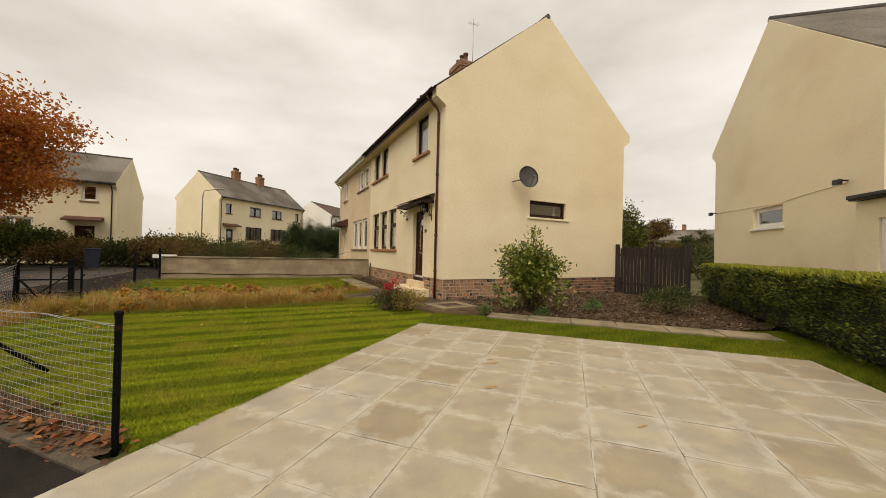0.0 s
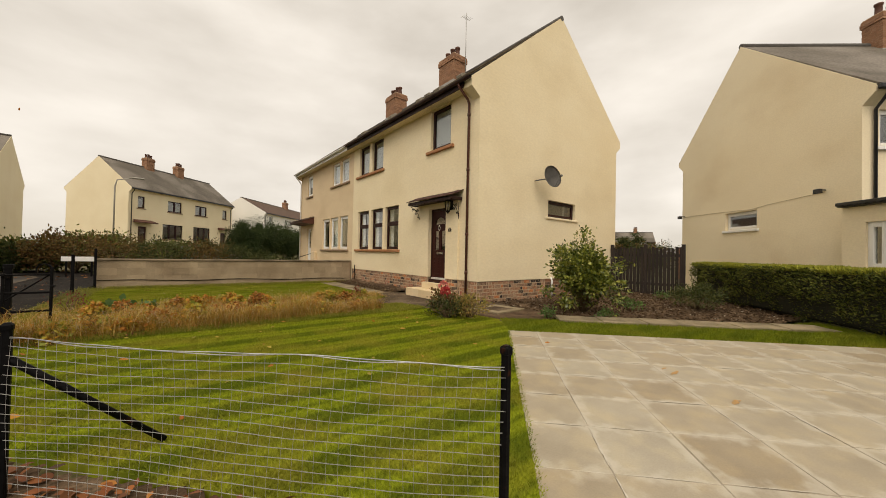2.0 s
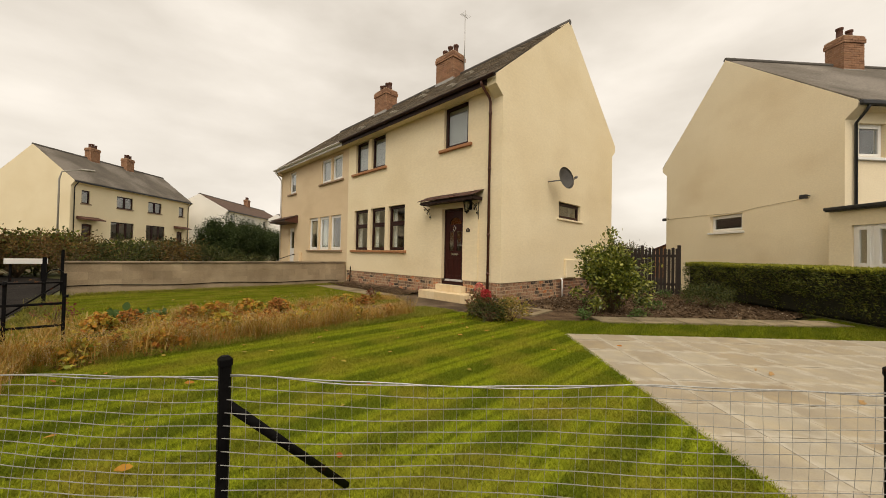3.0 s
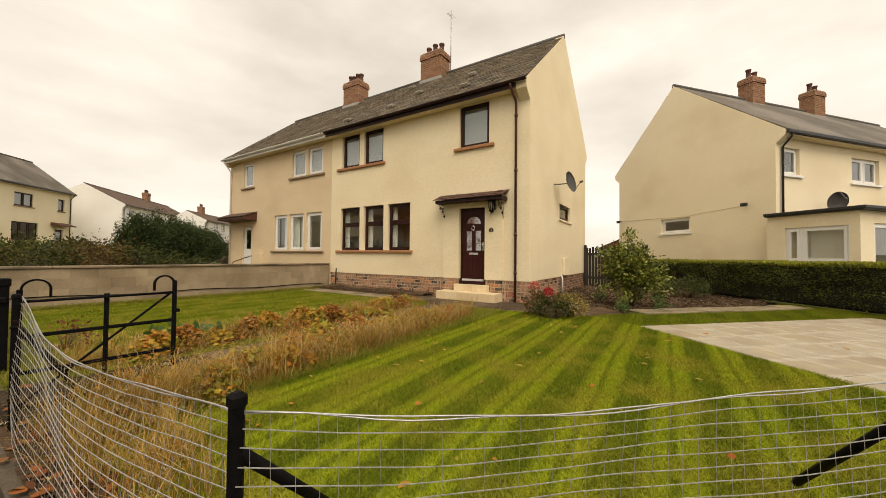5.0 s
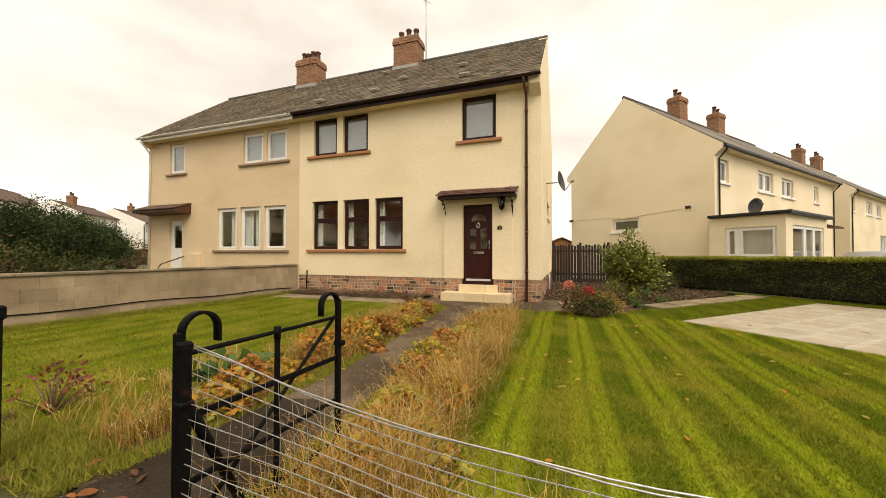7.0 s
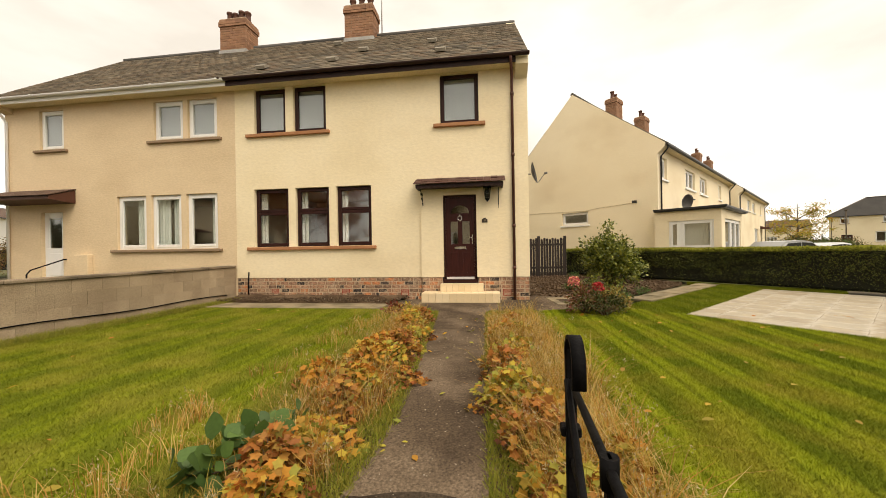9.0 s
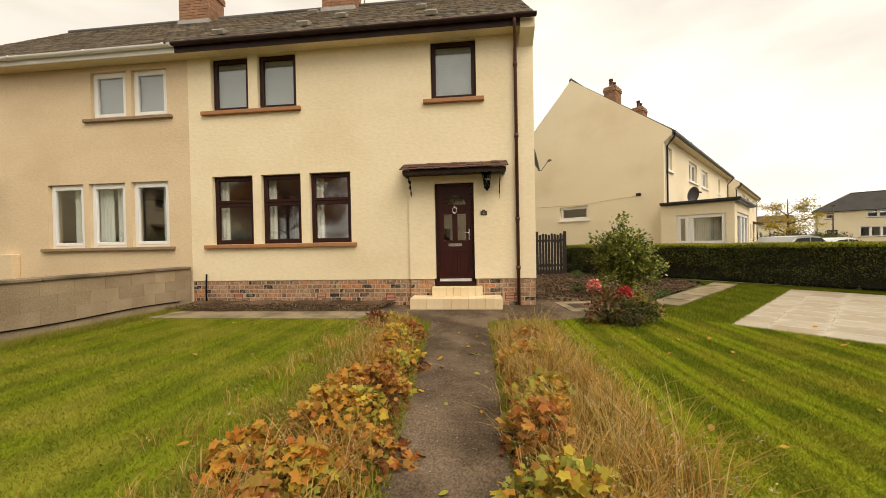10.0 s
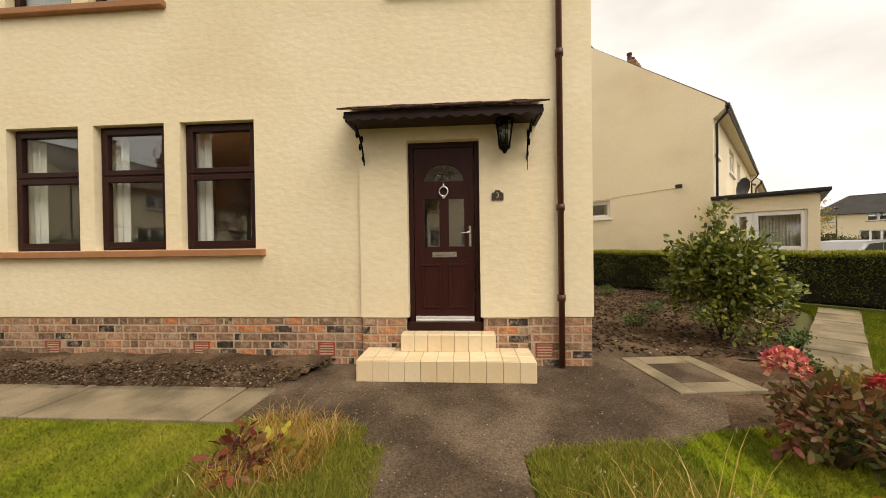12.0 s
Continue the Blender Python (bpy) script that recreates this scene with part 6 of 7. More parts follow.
def clumps(rng, centre, radii, n_clump, per, clump_r, shell=.55, lump=.25, flat_base=True):
    """Points in clumps over an uneven rounded body, and the ways outward."""
    c, R = np.array(centre, float), np.array(radii, float)
    d = rng.normal(0, 1, (n_clump, 3))
    if flat_base:
        d[:, 2] = np.abs(d[:, 2]) * 1.0 - .35
    d /= np.linalg.norm(d, axis=1, keepdims=True)
    rad = shell + (1 - shell) * rng.random(n_clump) ** .5
    rad *= 1 + rng.normal(0, lump, n_clump) * .62
    cc = c + d * rad[:, None] * R
    p = np.repeat(cc, per, 0) + rng.normal(0, 1, (n_clump * per, 3)) * clump_r
    o = (p - c) / R
    o /= np.linalg.norm(o, axis=1, keepdims=True) + 1e-9
    return p, o, cc


M_LEAFDARK = pieces("glossy_dark_leaf", ((0.034, 0.050, 0.008), (0.085, 0.112, 0.013), (0.14, 0.165, 0.02), (0.22, 0.235, 0.03), (0.34, 0.33, 0.07)), 0.38, "island", 0, fine=.2, spec=.5, through_light=.15)
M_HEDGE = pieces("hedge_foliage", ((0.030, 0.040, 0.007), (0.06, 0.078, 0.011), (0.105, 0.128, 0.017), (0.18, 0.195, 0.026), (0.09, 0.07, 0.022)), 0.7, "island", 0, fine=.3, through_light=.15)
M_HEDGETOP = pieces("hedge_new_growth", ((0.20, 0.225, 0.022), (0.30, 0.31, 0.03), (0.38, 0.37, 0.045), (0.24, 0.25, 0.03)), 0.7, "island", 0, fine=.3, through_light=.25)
M_CONIFER = pieces("dark_conifer_sprays", ((0.016, 0.028, 0.007), (0.028, 0.048, 0.010), (0.042, 0.066, 0.013), (0.065, 0.088, 0.018)), 0.75, "island", 0, fine=.3, through_light=.08)
M_CORE = surf("hedge_inner_shade", (0.012, 0.014, 0.006), (0.022, 0.022, 0.01), 8, .95, .6, 30, .4)
M_STRAW = pieces("dry_grass", ((0.36, 0.17, 0.03), (0.44, 0.25, 0.05), (0.56, 0.40, 0.13), (0.40, 0.19, 0.035), (0.26, 0.24, 0.03), (0.45, 0.20, 0.035), (0.19, 0.21, 0.025), (0.50, 0.31, 0.07), (0.56, 0.42, 0.17), (0.27, 0.13, 0.03)), 0.8, "island", 0, fine=.2, through_light=.3)
M_ROUGH = pieces("rough_green_grass", ((0.10, 0.11, 0.02), (0.16, 0.16, 0.03), (0.22, 0.18, 0.045), (0.08, 0.09, 0.02), (0.13, 0.10, 0.03)), 0.85, "island", 0, fine=.2, through_light=.2)
M_LITTER = pieces("brown_leaf_litter", ((0.16, 0.05, 0.015), (0.28, 0.09, 0.018), (0.07, 0.032, 0.014), (0.38, 0.15, 0.025), (0.05, 0.026, 0.013), (0.20, 0.06, 0.015), (0.09, 0.04, 0.018)), 0.75, "island", 0, fine=.2)
M_SEED = pieces("pale_seed_heads", ((0.45, 0.36, 0.19), (0.55, 0.46, 0.27), (0.38, 0.27, 0.13)), 0.9, "island", 0, fine=.2, through_light=.3)
M_AUTUMN = pieces("autumn_leaves", ((0.46, 0.17, 0.025), (0.54, 0.27, 0.035), (0.40, 0.12, 0.022), (0.56, 0.37, 0.05), (0.34, 0.28, 0.045), (0.50, 0.22, 0.03), (0.32, 0.27, 0.04), (0.36, 0.13, 0.025)), 0.75, "island", 0, fine=.2, through_light=.35)
M_YELLOW = pieces("yellowing_leaves", ((0.55, 0.40, 0.045), (0.46, 0.38, 0.05), (0.32, 0.31, 0.05), (0.22, 0.25, 0.04), (0.56, 0.30, 0.03), (0.40, 0.18, 0.03)), 0.75, "island", 0, fine=.2, through_light=.35)
M_ORANGETREE = pieces("orange_tree_leaves", ((0.46, 0.13, 0.022), (0.54, 0.19, 0.03), (0.38, 0.09, 0.02), (0.56, 0.27, 0.045), (0.32, 0.12, 0.03), (0.50, 0.15, 0.025)), 0.8, "island", 0, fine=.25, through_light=.35)
M_BUSHA = pieces("mixed_bush_leaves", ((0.026, 0.042, 0.009), (0.046, 0.064, 0.013), (0.075, 0.088, 0.018), (0.034, 0.038, 0.012), (0.12, 0.11, 0.024)), 0.8, "island", 0, fine=.3, through_light=.15)
M_BUSHO = pieces("rusty_bush_leaves", ((0.10, 0.058, 0.018), (0.17, 0.08, 0.022), (0.08, 0.076, 0.02), (0.21, 0.13, 0.03), (0.055, 0.042, 0.015)), 0.8, "island", 0, fine=.3, through_light=.15)
M_GREENLOW = pieces("broad_green_leaves", ((0.05, 0.10, 0.02), (0.08, 0.14, 0.03), (0.10, 0.17, 0.035), (0.06, 0.10, 0.035)), 0.6, "island", 0, fine=.2, through_light=.2)
M_BARK = surf("grey_brown_bark", (0.055, 0.04, 0.028), (0.085, 0.065, 0.045), 8, .9, .7, 40, .35, stretch=(1, 1, .3))
M_STEM = surf("brown_stems", (0.10, 0.065, 0.03), (0.15, 0.10, 0.05), 8, .9, .3, 40, .3)
M_PETAL = pieces("pink_petals", ((0.56, 0.10, 0.13), (0.68, 0.22, 0.18), (0.50, 0.06, 0.10), (0.74, 0.46, 0.20), (0.62, 0.16, 0.17)), 0.7, "island", 0, fine=.2, through_light=.2)
M_PETALR = pieces("red_petals", ((0.42, 0.03, 0.035), (0.50, 0.06, 0.05), (0.30, 0.02, 0.03)), 0.7, "island", 0, fine=.2, through_light=.2)
M_HYD = pieces("fading_hydrangea_leaves", ((0.13, 0.12, 0.03), (0.17, 0.045, 0.03), (0.16, 0.13, 0.035), (0.21, 0.05, 0.035), (0.09, 0.11, 0.025), (0.24, 0.13, 0.04), (0.12, 0.03, 0.022), (0.10, 0.12, 0.03)), 0.6, "island", 0, fine=.2, through_light=.2)
M_REDLEAF = pieces("red_purple_leaves", ((0.16, 0.03, 0.025), (0.24, 0.055, 0.03), (0.10, 0.03, 0.02), (0.20, 0.10, 0.03)), 0.6, "island", 0, fine=.2, through_light=.2)


def bush(name, at, radii, label, material, n=60, per=70, size=.05, clump=.09, seed=1, category="bush", group="", stems=6, shell=.5, shape=LEAF_Q, width=.5, shoots=0, stem_r=.016, lump=.25, flat=0.0):
    rng = np.random.default_rng(seed)
    b = empty(name, pose(*at), label, category, group)
    p, o, cc = clumps(rng, (0, 0, radii[2]), radii, n, per, clump, shell, lump)
    p[:, 2] = np.abs(p[:, 2]) + .02
    st = bmesh.new()
    for c in cc[:: max(1, n // max(1, stems * 3))]:
        add_tube(st, [(c[0] * .05, c[1] * .05, -.02), (c[0] * .4, c[1] * .4, c[2] * .45), tuple(c * .96)], stem_r, 5, True, .004)
    part("branchwork", st, M_STEM, b)["kind"] = "stuff"
    if shoots:
        sp, so = [], []
        sh = bmesh.new()
        for _ in range(shoots):
            a, r = rng.uniform(0, math.tau), rng.uniform(.1, .8)
            x, y = radii[0] * r * math.cos(a), radii[1] * r * math.sin(a)
            z0, h = radii[2] * (1 + .9 * math.sqrt(max(.05, 1 - r * r))), rng.uniform(.15, .34)
            add_tube(sh, [(x, y, z0 - .2), (x + .02, y, z0 + h)], .004, 4, True, .002)
            for k in range(14):
                sp.append((x, y, z0 - .05 + h * k / 13))
                so.append((math.cos(k * 2.4), math.sin(k * 2.4), .6))
        part("shoot_growth", sh, M_STEM, b)["kind"] = "stuff"
        p, o = np.vstack([p, sp]), np.vstack([o, so])
    leaves("crown", p, o, size, material, b, seed + 7, width, .75, shape, 0.0, .35, flat)
    return b


# the evergreen shrub by the gable
bush("evergreen_shrub", (5.28, 6.45, 0), (.52, .50, .78), "dense glossy evergreen shrub in the side bed", M_LEAFDARK, 150, 80, .072, .085, 21, "shrub", "", 12, .34, OVAL, .58, 14, lump=.45, flat=.8)
bush("low_shrub", (8.35, 5.15, 0), (.62, .55, .27), "low grey-green sprawling shrub in the side bed", M_BUSHA, 45, 60, .05, .08, 22, "shrub")
for i, (x, y, r) in enumerate(((6.6, 5.9, .16), (7.3, 6.4, .13), (6.1, 7.3, .12), (9.6, 6.4, .18), (5.0, 5.75, .12), (4.1, 6.55, .10))):
    bush("garden_weed", (x, y, .0), (r, r, r * .6), "small green weed in bare soil", M_GREENLOW, 14, 16, .05, .04, 40 + i, "weed", "weeds in the soil", 3)


def hedge(name, a, b, depth, h, label, seed, side_mat, top_mat, dens=1.0, size=.045, top_tall=.07, rough=.06):
    """A clipped hedge from a to b, body to the right of the line; leaves over a solid core coloured as inner shade."""
    rng = np.random.default_rng(seed)
    A, B = np.array(a, float), np.array(b, float)
    d = B - A
    L = np.linalg.norm(d)
    d /= L
    n = np.array([d[1], -d[0]])
    hg = empty(name, pose(*a, 0, 0, 0, math.degrees(math.atan2(d[1], d[0]))), label, "hedge")
    # plain near-black box: the shade between the leaves, put into its colour
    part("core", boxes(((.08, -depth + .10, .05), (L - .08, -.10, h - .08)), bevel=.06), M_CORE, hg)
    ns = int(L * h * 1500 * dens)
    pts, out = [], []
    for side, m in ((0, ns), (1, int(ns * .7))):
        u, z = rng.uniform(0, L, m), h * rng.uniform(.02, 1, m) ** .85
        y = (0 if side == 0 else -depth) + rng.normal(0, rough * .5, m)
        wob = np.array([noise.noise((float(x) * 1.3, float(q) * 1.9, seed)) for x, q in zip(u, z)]) * rough * 2
        y = y + (wob if side == 0 else -wob) - (.05 if side == 0 else -.05) * (z < .25)
        hollow = np.array([noise.noise((float(x) * 2.6, float(q) * 4.2, seed + 3.0)) for x, q in zip(u, z)])
        keep = rng.random(m) < np.clip(.30 + .85 * z / h + .9 * hollow, .06, 1.0)
        y = y - (hollow < -.12) * (.05 if side == 0 else -.05)
        pts.append(np.stack([u, y, z], 1)[keep])
        out.append(np.tile([0, 1 if side == 0 else -1, .45], (int(keep.sum()), 1)))
    for x in (0, L):
        m = int(depth * h * 1200 * dens)
        pts.append(np.stack([np.full(m, x) + rng.normal(0, .03, m), -rng.uniform(0, depth, m), rng.uniform(0, h, m)], 1))
        out.append(np.tile([-1 if x == 0 else 1, 0, .3], (m, 1)))
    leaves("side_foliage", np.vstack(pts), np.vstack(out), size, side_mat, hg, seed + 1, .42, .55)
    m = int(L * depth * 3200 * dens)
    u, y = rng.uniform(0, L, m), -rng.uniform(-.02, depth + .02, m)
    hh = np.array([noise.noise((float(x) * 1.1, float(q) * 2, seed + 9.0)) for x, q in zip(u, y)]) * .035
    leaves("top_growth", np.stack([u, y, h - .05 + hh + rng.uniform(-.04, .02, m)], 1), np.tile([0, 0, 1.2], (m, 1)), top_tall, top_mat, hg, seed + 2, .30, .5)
    return hg


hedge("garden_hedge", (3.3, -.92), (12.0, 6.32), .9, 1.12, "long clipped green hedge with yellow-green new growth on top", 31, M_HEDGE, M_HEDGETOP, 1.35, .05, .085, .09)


def tall_grass(name, outline, n, seed, label, hmin=.25, hmax=.65, seeds=True, material=None):
    """Long dry blades in tufts, bent over, some with seed heads."""
    rng = np.random.default_rng(seed)
    xs0, ys0 = [p[0] for p in outline], [p[1] for p in outline]
    m = n // 22
    cx, cy = rng.uniform(min(xs0), max(xs0), m * 3), rng.uniform(min(ys0), max(ys0), m * 3)
    ok = inside(outline, cx, cy)
    cx, cy = cx[ok][:m], cy[ok][:m]
    m = len(cx)
    tall = rng.uniform(hmin, hmax, m) * (0.75 + .5 * np.array([noise.noise((float(a) * .9, float(b) * .9, seed)) for a, b in zip(cx, cy)]))
    k = 22
    x, y = np.repeat(cx, k) + rng.normal(0, .05, m * k), np.repeat(cy, k) + rng.normal(0, .05, m * k)
    h = np.repeat(tall, k) * rng.uniform(.45, 1.15, m * k)
    lean = np.repeat(rng.uniform(0, math.tau, m), k) + rng.normal(0, 1.0, m * k)
    amount = rng.uniform(.2, 1.15, m * k) * h
    w = rng.uniform(.0012, .003, m * k)
    px, py = -np.sin(lean) * w, np.cos(lean) * w
    rows = []
    for f, g, ww in ((0, 0, 1), (.5, .22, .9), (.85, .62, .6), (1.0, 1.0, .12)):
        bx, by, bz = x + np.cos(lean) * amount * g, y + np.sin(lean) * amount * g, h * f * (1 - .12 * g)
        rows.append(np.stack([bx - px * ww, by - py * ww, bz], 1))
        rows.append(np.stack([bx + px * ww, by + py * ww, bz], 1))
    N = m * k
    v = np.stack(rows, 1).reshape(-1, 3)
    base = np.arange(N)[:, None] * 8
    f = np.concatenate([base + np.array([0, 1, 3, 2]), base + np.array([2, 3, 5, 4]), base + np.array([4, 5, 7, 6])], 0)
    g = tagged(soup(name, v, f, material or M_STRAW), label, "grass", kind="stuff")
    if seeds:
        pick = rng.random(N) < .07
        tx, ty, tz = (x + np.cos(lean) * amount)[pick], (y + np.sin(lean) * amount)[pick], (h * .88)[pick]
        t = np.stack([tx, ty, tz], 1)
        r = np.repeat(t, 6, 0) + rng.normal(0, .012, (len(t) * 6, 3))
        tagged(leaves("seed_heads", r, np.tile([0, 0, .7], (len(r), 1)), .018, M_SEED, None, seed + 3, .3, .6), "pale drooping grass seed heads", "grass", kind="stuff")
    return g


GR_L = [(-3.7, 10.60), (-1.6, 10.46), (1.5, 10.74), (1.6, 11.3), (-.5, 11.15), (-3.7, 11.0)]
GR_R = [(-3.9, 8.75), (-1.0, 8.8), (1.6, 8.95), (1.55, 9.60), (-1.5, 9.55), (-3.2, 9.30), (-3.9, 9.3)]
tall_grass("dry_grass", GR_L, 8000, 51, "tall dry straw-coloured grass along the path", .14, .44)
tall_grass("dry_grass", GR_R, 16000, 52, "tall dry straw-coloured grass along the path", .2, .60)
tall_grass("stray_grass", [(-3.7, 11.0), (-.5, 11.15), (1.8, 11.3), (1.6, 11.9), (-1.5, 12.1), (-3.7, 12.3)], 2000, 58, "thin pale grass straying onto the lawn", .10, .30)
tall_grass("fence_grass", [(-4.1, 7.6), (-3.75, 7.6), (-3.5, 9.2), (-4.15, 9.25)], 2200, 53, "dry grass grown through the wire fence", .2, .5)
tall_grass("wall_grass", [(-3.5, 16.45), (4.0, 15.98), (4.0, 16.25), (-3.5, 16.72)], 1800, 54, "uncut grass at the foot of the block wall", .06, .16, False, M_ROUGH)
tall_grass("path_tuft", [(2.1, 11.0), (2.7, 11.0), (2.8, 11.6), (1.9, 11.65)], 3000, 55, "straw-coloured grass tufts at the path end", .12, .3, False)
tall_grass("street_grass", [(-4.1, 11.3), (-3.8, 11.3), (-3.55, 16.4), (-4.0, 16.4)], 3000, 56, "rough dark grass by the street fence", .12, .34, False, M_ROUGH)


def ground_plants(name, spots, label, seed, size, material):
    """Low sprawling plants: leaf stalks from one crown, each with a lobed leaf turned up to the light, dead leaves below."""
    for i, (x, y, r, h) in enumerate(spots):
        if i % 4 == 2:
            continue
        rng = np.random.default_rng(seed + i)
        b = empty(name, pose(x, y, 0), label, "plant", "autumn plants along the path")
        n = int(460 * r / .25)
        a = rng.uniform(0, math.tau, n)
        q = r * rng.random(n) ** .6 * (1 + .45 * np.sin(a * 2 + i) + .25 * np.sin(a * 5 + 2 * i))
        top = h * (1.0 - .75 * np.clip(q / (1.5 * r), 0, 1) ** 1.5)
        p = np.stack([q * np.cos(a), q * np.sin(a), np.maximum(.015, top * rng.beta(2.2, 1.1, n) * 1.1)], 1)
        st = bmesh.new()
        for k in range(0, n, 5):
            add_tube(st, [(p[k][0] * .25, p[k][1] * .25, -.02), (p[k][0] * .75, p[k][1] * .75, p[k][2] * .7), tuple(p[k])], .0022, 3, False)
        part("branchwork", st, M_STEM, b)["kind"] = "stuff"
        o = np.stack([p[:, 0] / r, p[:, 1] / r, np.full(n, -.15)], 1)
        leaves("foliage", p, o, size, (material, M_YELLOW, material, M_RUSSET)[i % 4], b, seed + 50 + i, 1.0, .55, PALMATE, .1, .45, 1.6)
        low = int(n * .45)
        a2, q2 = rng.uniform(0, math.tau, low), r * 1.25 * np.sqrt(rng.random(low))
        leaves("dead_leaves", np.stack([q2 * np.cos(a2), q2 * np.sin(a2), rng.uniform(.01, .05, low)], 1), np.stack([np.cos(a2), np.sin(a2), np.zeros(low)], 1), size * .9, M_LITTER, b, seed + 90 + i, .9, .7, PALMATE, .1, .4, 1.2)


M_RUSSET = pieces("russet_leaves", ((0.46, 0.19, 0.035), (0.38, 0.12, 0.03), (0.52, 0.28, 0.05), (0.28, 0.10, 0.03), (0.44, 0.24, 0.05), (0.20, 0.17, 0.03)), 0.75, "island", 0, fine=.2, through_light=.35)
prng = random.Random(77)
spots_l = [(x + prng.uniform(-.1, .1), 10.58 + .035 * (x + 3.2) + prng.uniform(-.03, .20), prng.uniform(.14, .27), prng.uniform(.12, .34)) for x in np.arange(-3.1, 1.6, .17)]
spots_r = [(x + prng.uniform(-.1, .1), 9.42 + .02 * (x + 3) + prng.uniform(-.25, .04), prng.uniform(.14, .26), prng.uniform(.14, .36) - .05 * max(0, x)) for x in np.arange(-3.0, 1.4, .27)]
ground_plants("autumn_plant", spots_l, "low plant with lobed orange and yellow autumn leaves", 300, .047, M_AUTUMN)
ground_plants("autumn_plant", spots_r, "low plant with lobed orange and yellow autumn leaves", 400, .047, M_AUTUMN)
spots_b = [(x, prng.uniform(11.0, 11.35), prng.uniform(.16, .24), prng.uniform(.15, .26)) for x in (-1.4, -.5, .3, 1.2)] + [(x, y, .2, .24) for x, y in ((-3.55, 9.12), (-3.2, 8.95), (-3.62, 8.85), (-2.85, 9.2), (-2.5, 8.98))]
ground_plants("autumn_plant", spots_b, "low plant with lobed orange and yellow autumn leaves", 450, .047, M_AUTUMN)
bush("broad_leaf_plant", (-2.52, 11.04, 0), (.26, .24, .06), "green broad-leaved plant beside the path", M_GREENLOW, 14, 10, .125, .05, 61, "plant", "", 3, .5, OVAL, .8, flat=2.0)
bush("red_leaf_plant", (2.16, 11.46, 0), (.13, .12, .085), "small plant with dark red leaves at the path end", M_REDLEAF, 14, 8, .085, .045, 62, "plant", "", 3, .5, OVAL, .4, stem_r=.005, flat=.8)
bush("yellow_leaf_plant", (2.22, 11.30, 0), (.11, .10, .07), "small plant with yellow and orange leaves among grass", M_YELLOW, 10, 8, .075, .04, 67, "plant", "", 3, .5, OVAL, .5, stem_r=.004, flat=.8)
bush("bare_rose_bush", (-3.55, 11.86, 0), (.26, .25, .16), "thin rose bush with few brown leaves", M_REDLEAF, 26, 5, .05, .05, 63, "bush", "", 5, stem_r=.005)

# hydrangea with two fading flower heads
hyd = bush("hydrangea", (2.38, 7.85, 0), (.28, .28, .22), "hydrangea with fading leaves and two pink flower heads", M_HYD, 40, 16, .066, .06, 64, "shrub", "", 6, .5, OVAL, .52, flat=.6)
for (x, y, z, r), mt in (((.13, .17, .57, .10), M_PETAL), ((-.11, -.19, .50, .085), M_PETALR)):
    rng = np.random.default_rng(int(z * 100))
    d = rng.normal(0, 1, (240, 3))
    d /= np.linalg.norm(d, axis=1, keepdims=True)
    d[:, 2] = np.where(d[:, 2] < -.5, -d[:, 2], d[:, 2])
    fh = part("flower_stem", tube([(x * .3, y * .3, 0), (x, y, z)], r=.006, seg=5), M_STEM, hyd)
    leaves("flower_head", np.array([x, y, z]) + d * r, d * .3 + rng.normal(0, .5, d.shape), .035, mt, hyd, 5, .9, .4)
M_DULLYEL = pieces("dull_yellow_leaves", ((0.22, 0.18, 0.04), (0.32, 0.23, 0.055), (0.15, 0.15, 0.03), (0.26, 0.14, 0.04), (0.36, 0.28, 0.06)), 0.8, "island", 0, fine=.2, through_light=.2)
bush("yellow_bush", (2.62, 7.32, 0), (.32, .29, .18), "low yellowing bush beside the hydrangea", M_DULLYEL, 40, 34, .05, .06, 65, "bush")
bush("green_bush", (2.25, 7.55, 0), (.30, .34, .17), "low dark green bush under the hydrangea", M_BUSHA, 30, 34, .05, .06, 66, "bush")

# stones, twigs and fallen leaves
rng = np.random.default_rng(81)


def pebbles(name, outline, n, seed, material, label, z=.02, smin=.006, smax=.02):
    rng = np.random.default_rng(seed)
    xs0, ys0 = [p[0] for p in outline], [p[1] for p in outline]
    x, y = rng.uniform(min(xs0), max(xs0), n * 3), rng.uniform(min(ys0), max(ys0), n * 3)
    ok = inside(outline, x, y)
    x, y = x[ok][:n], y[ok][:n]
    k = len(x)
    oct_v = np.array([[1, 0, 0], [0, 1, 0], [-1, 0, 0], [0, -1, 0], [0, 0, .6], [0, 0, -.6]])
    oct_f = np.array([[0, 1, 4], [1, 2, 4], [2, 3, 4], [3, 0, 4], [1, 0, 5], [2, 1, 5], [3, 2, 5], [0, 3, 5]])
    s = rng.uniform(smin, smax, k)[:, None, None] * rng.uniform(.6, 1.3, (k, 6, 1))
    v = np.stack([x, y, z + rng.uniform(-.004, .03, k) * (smax > .015)], 1)[:, None, :] + oct_v[None] * s
    f = (np.arange(k)[:, None, None] * 6 + oct_f[None]).reshape(-1, 3)
    return tagged(soup(name, v.reshape(-1, 3), f, material), label, "stones", kind="stuff")


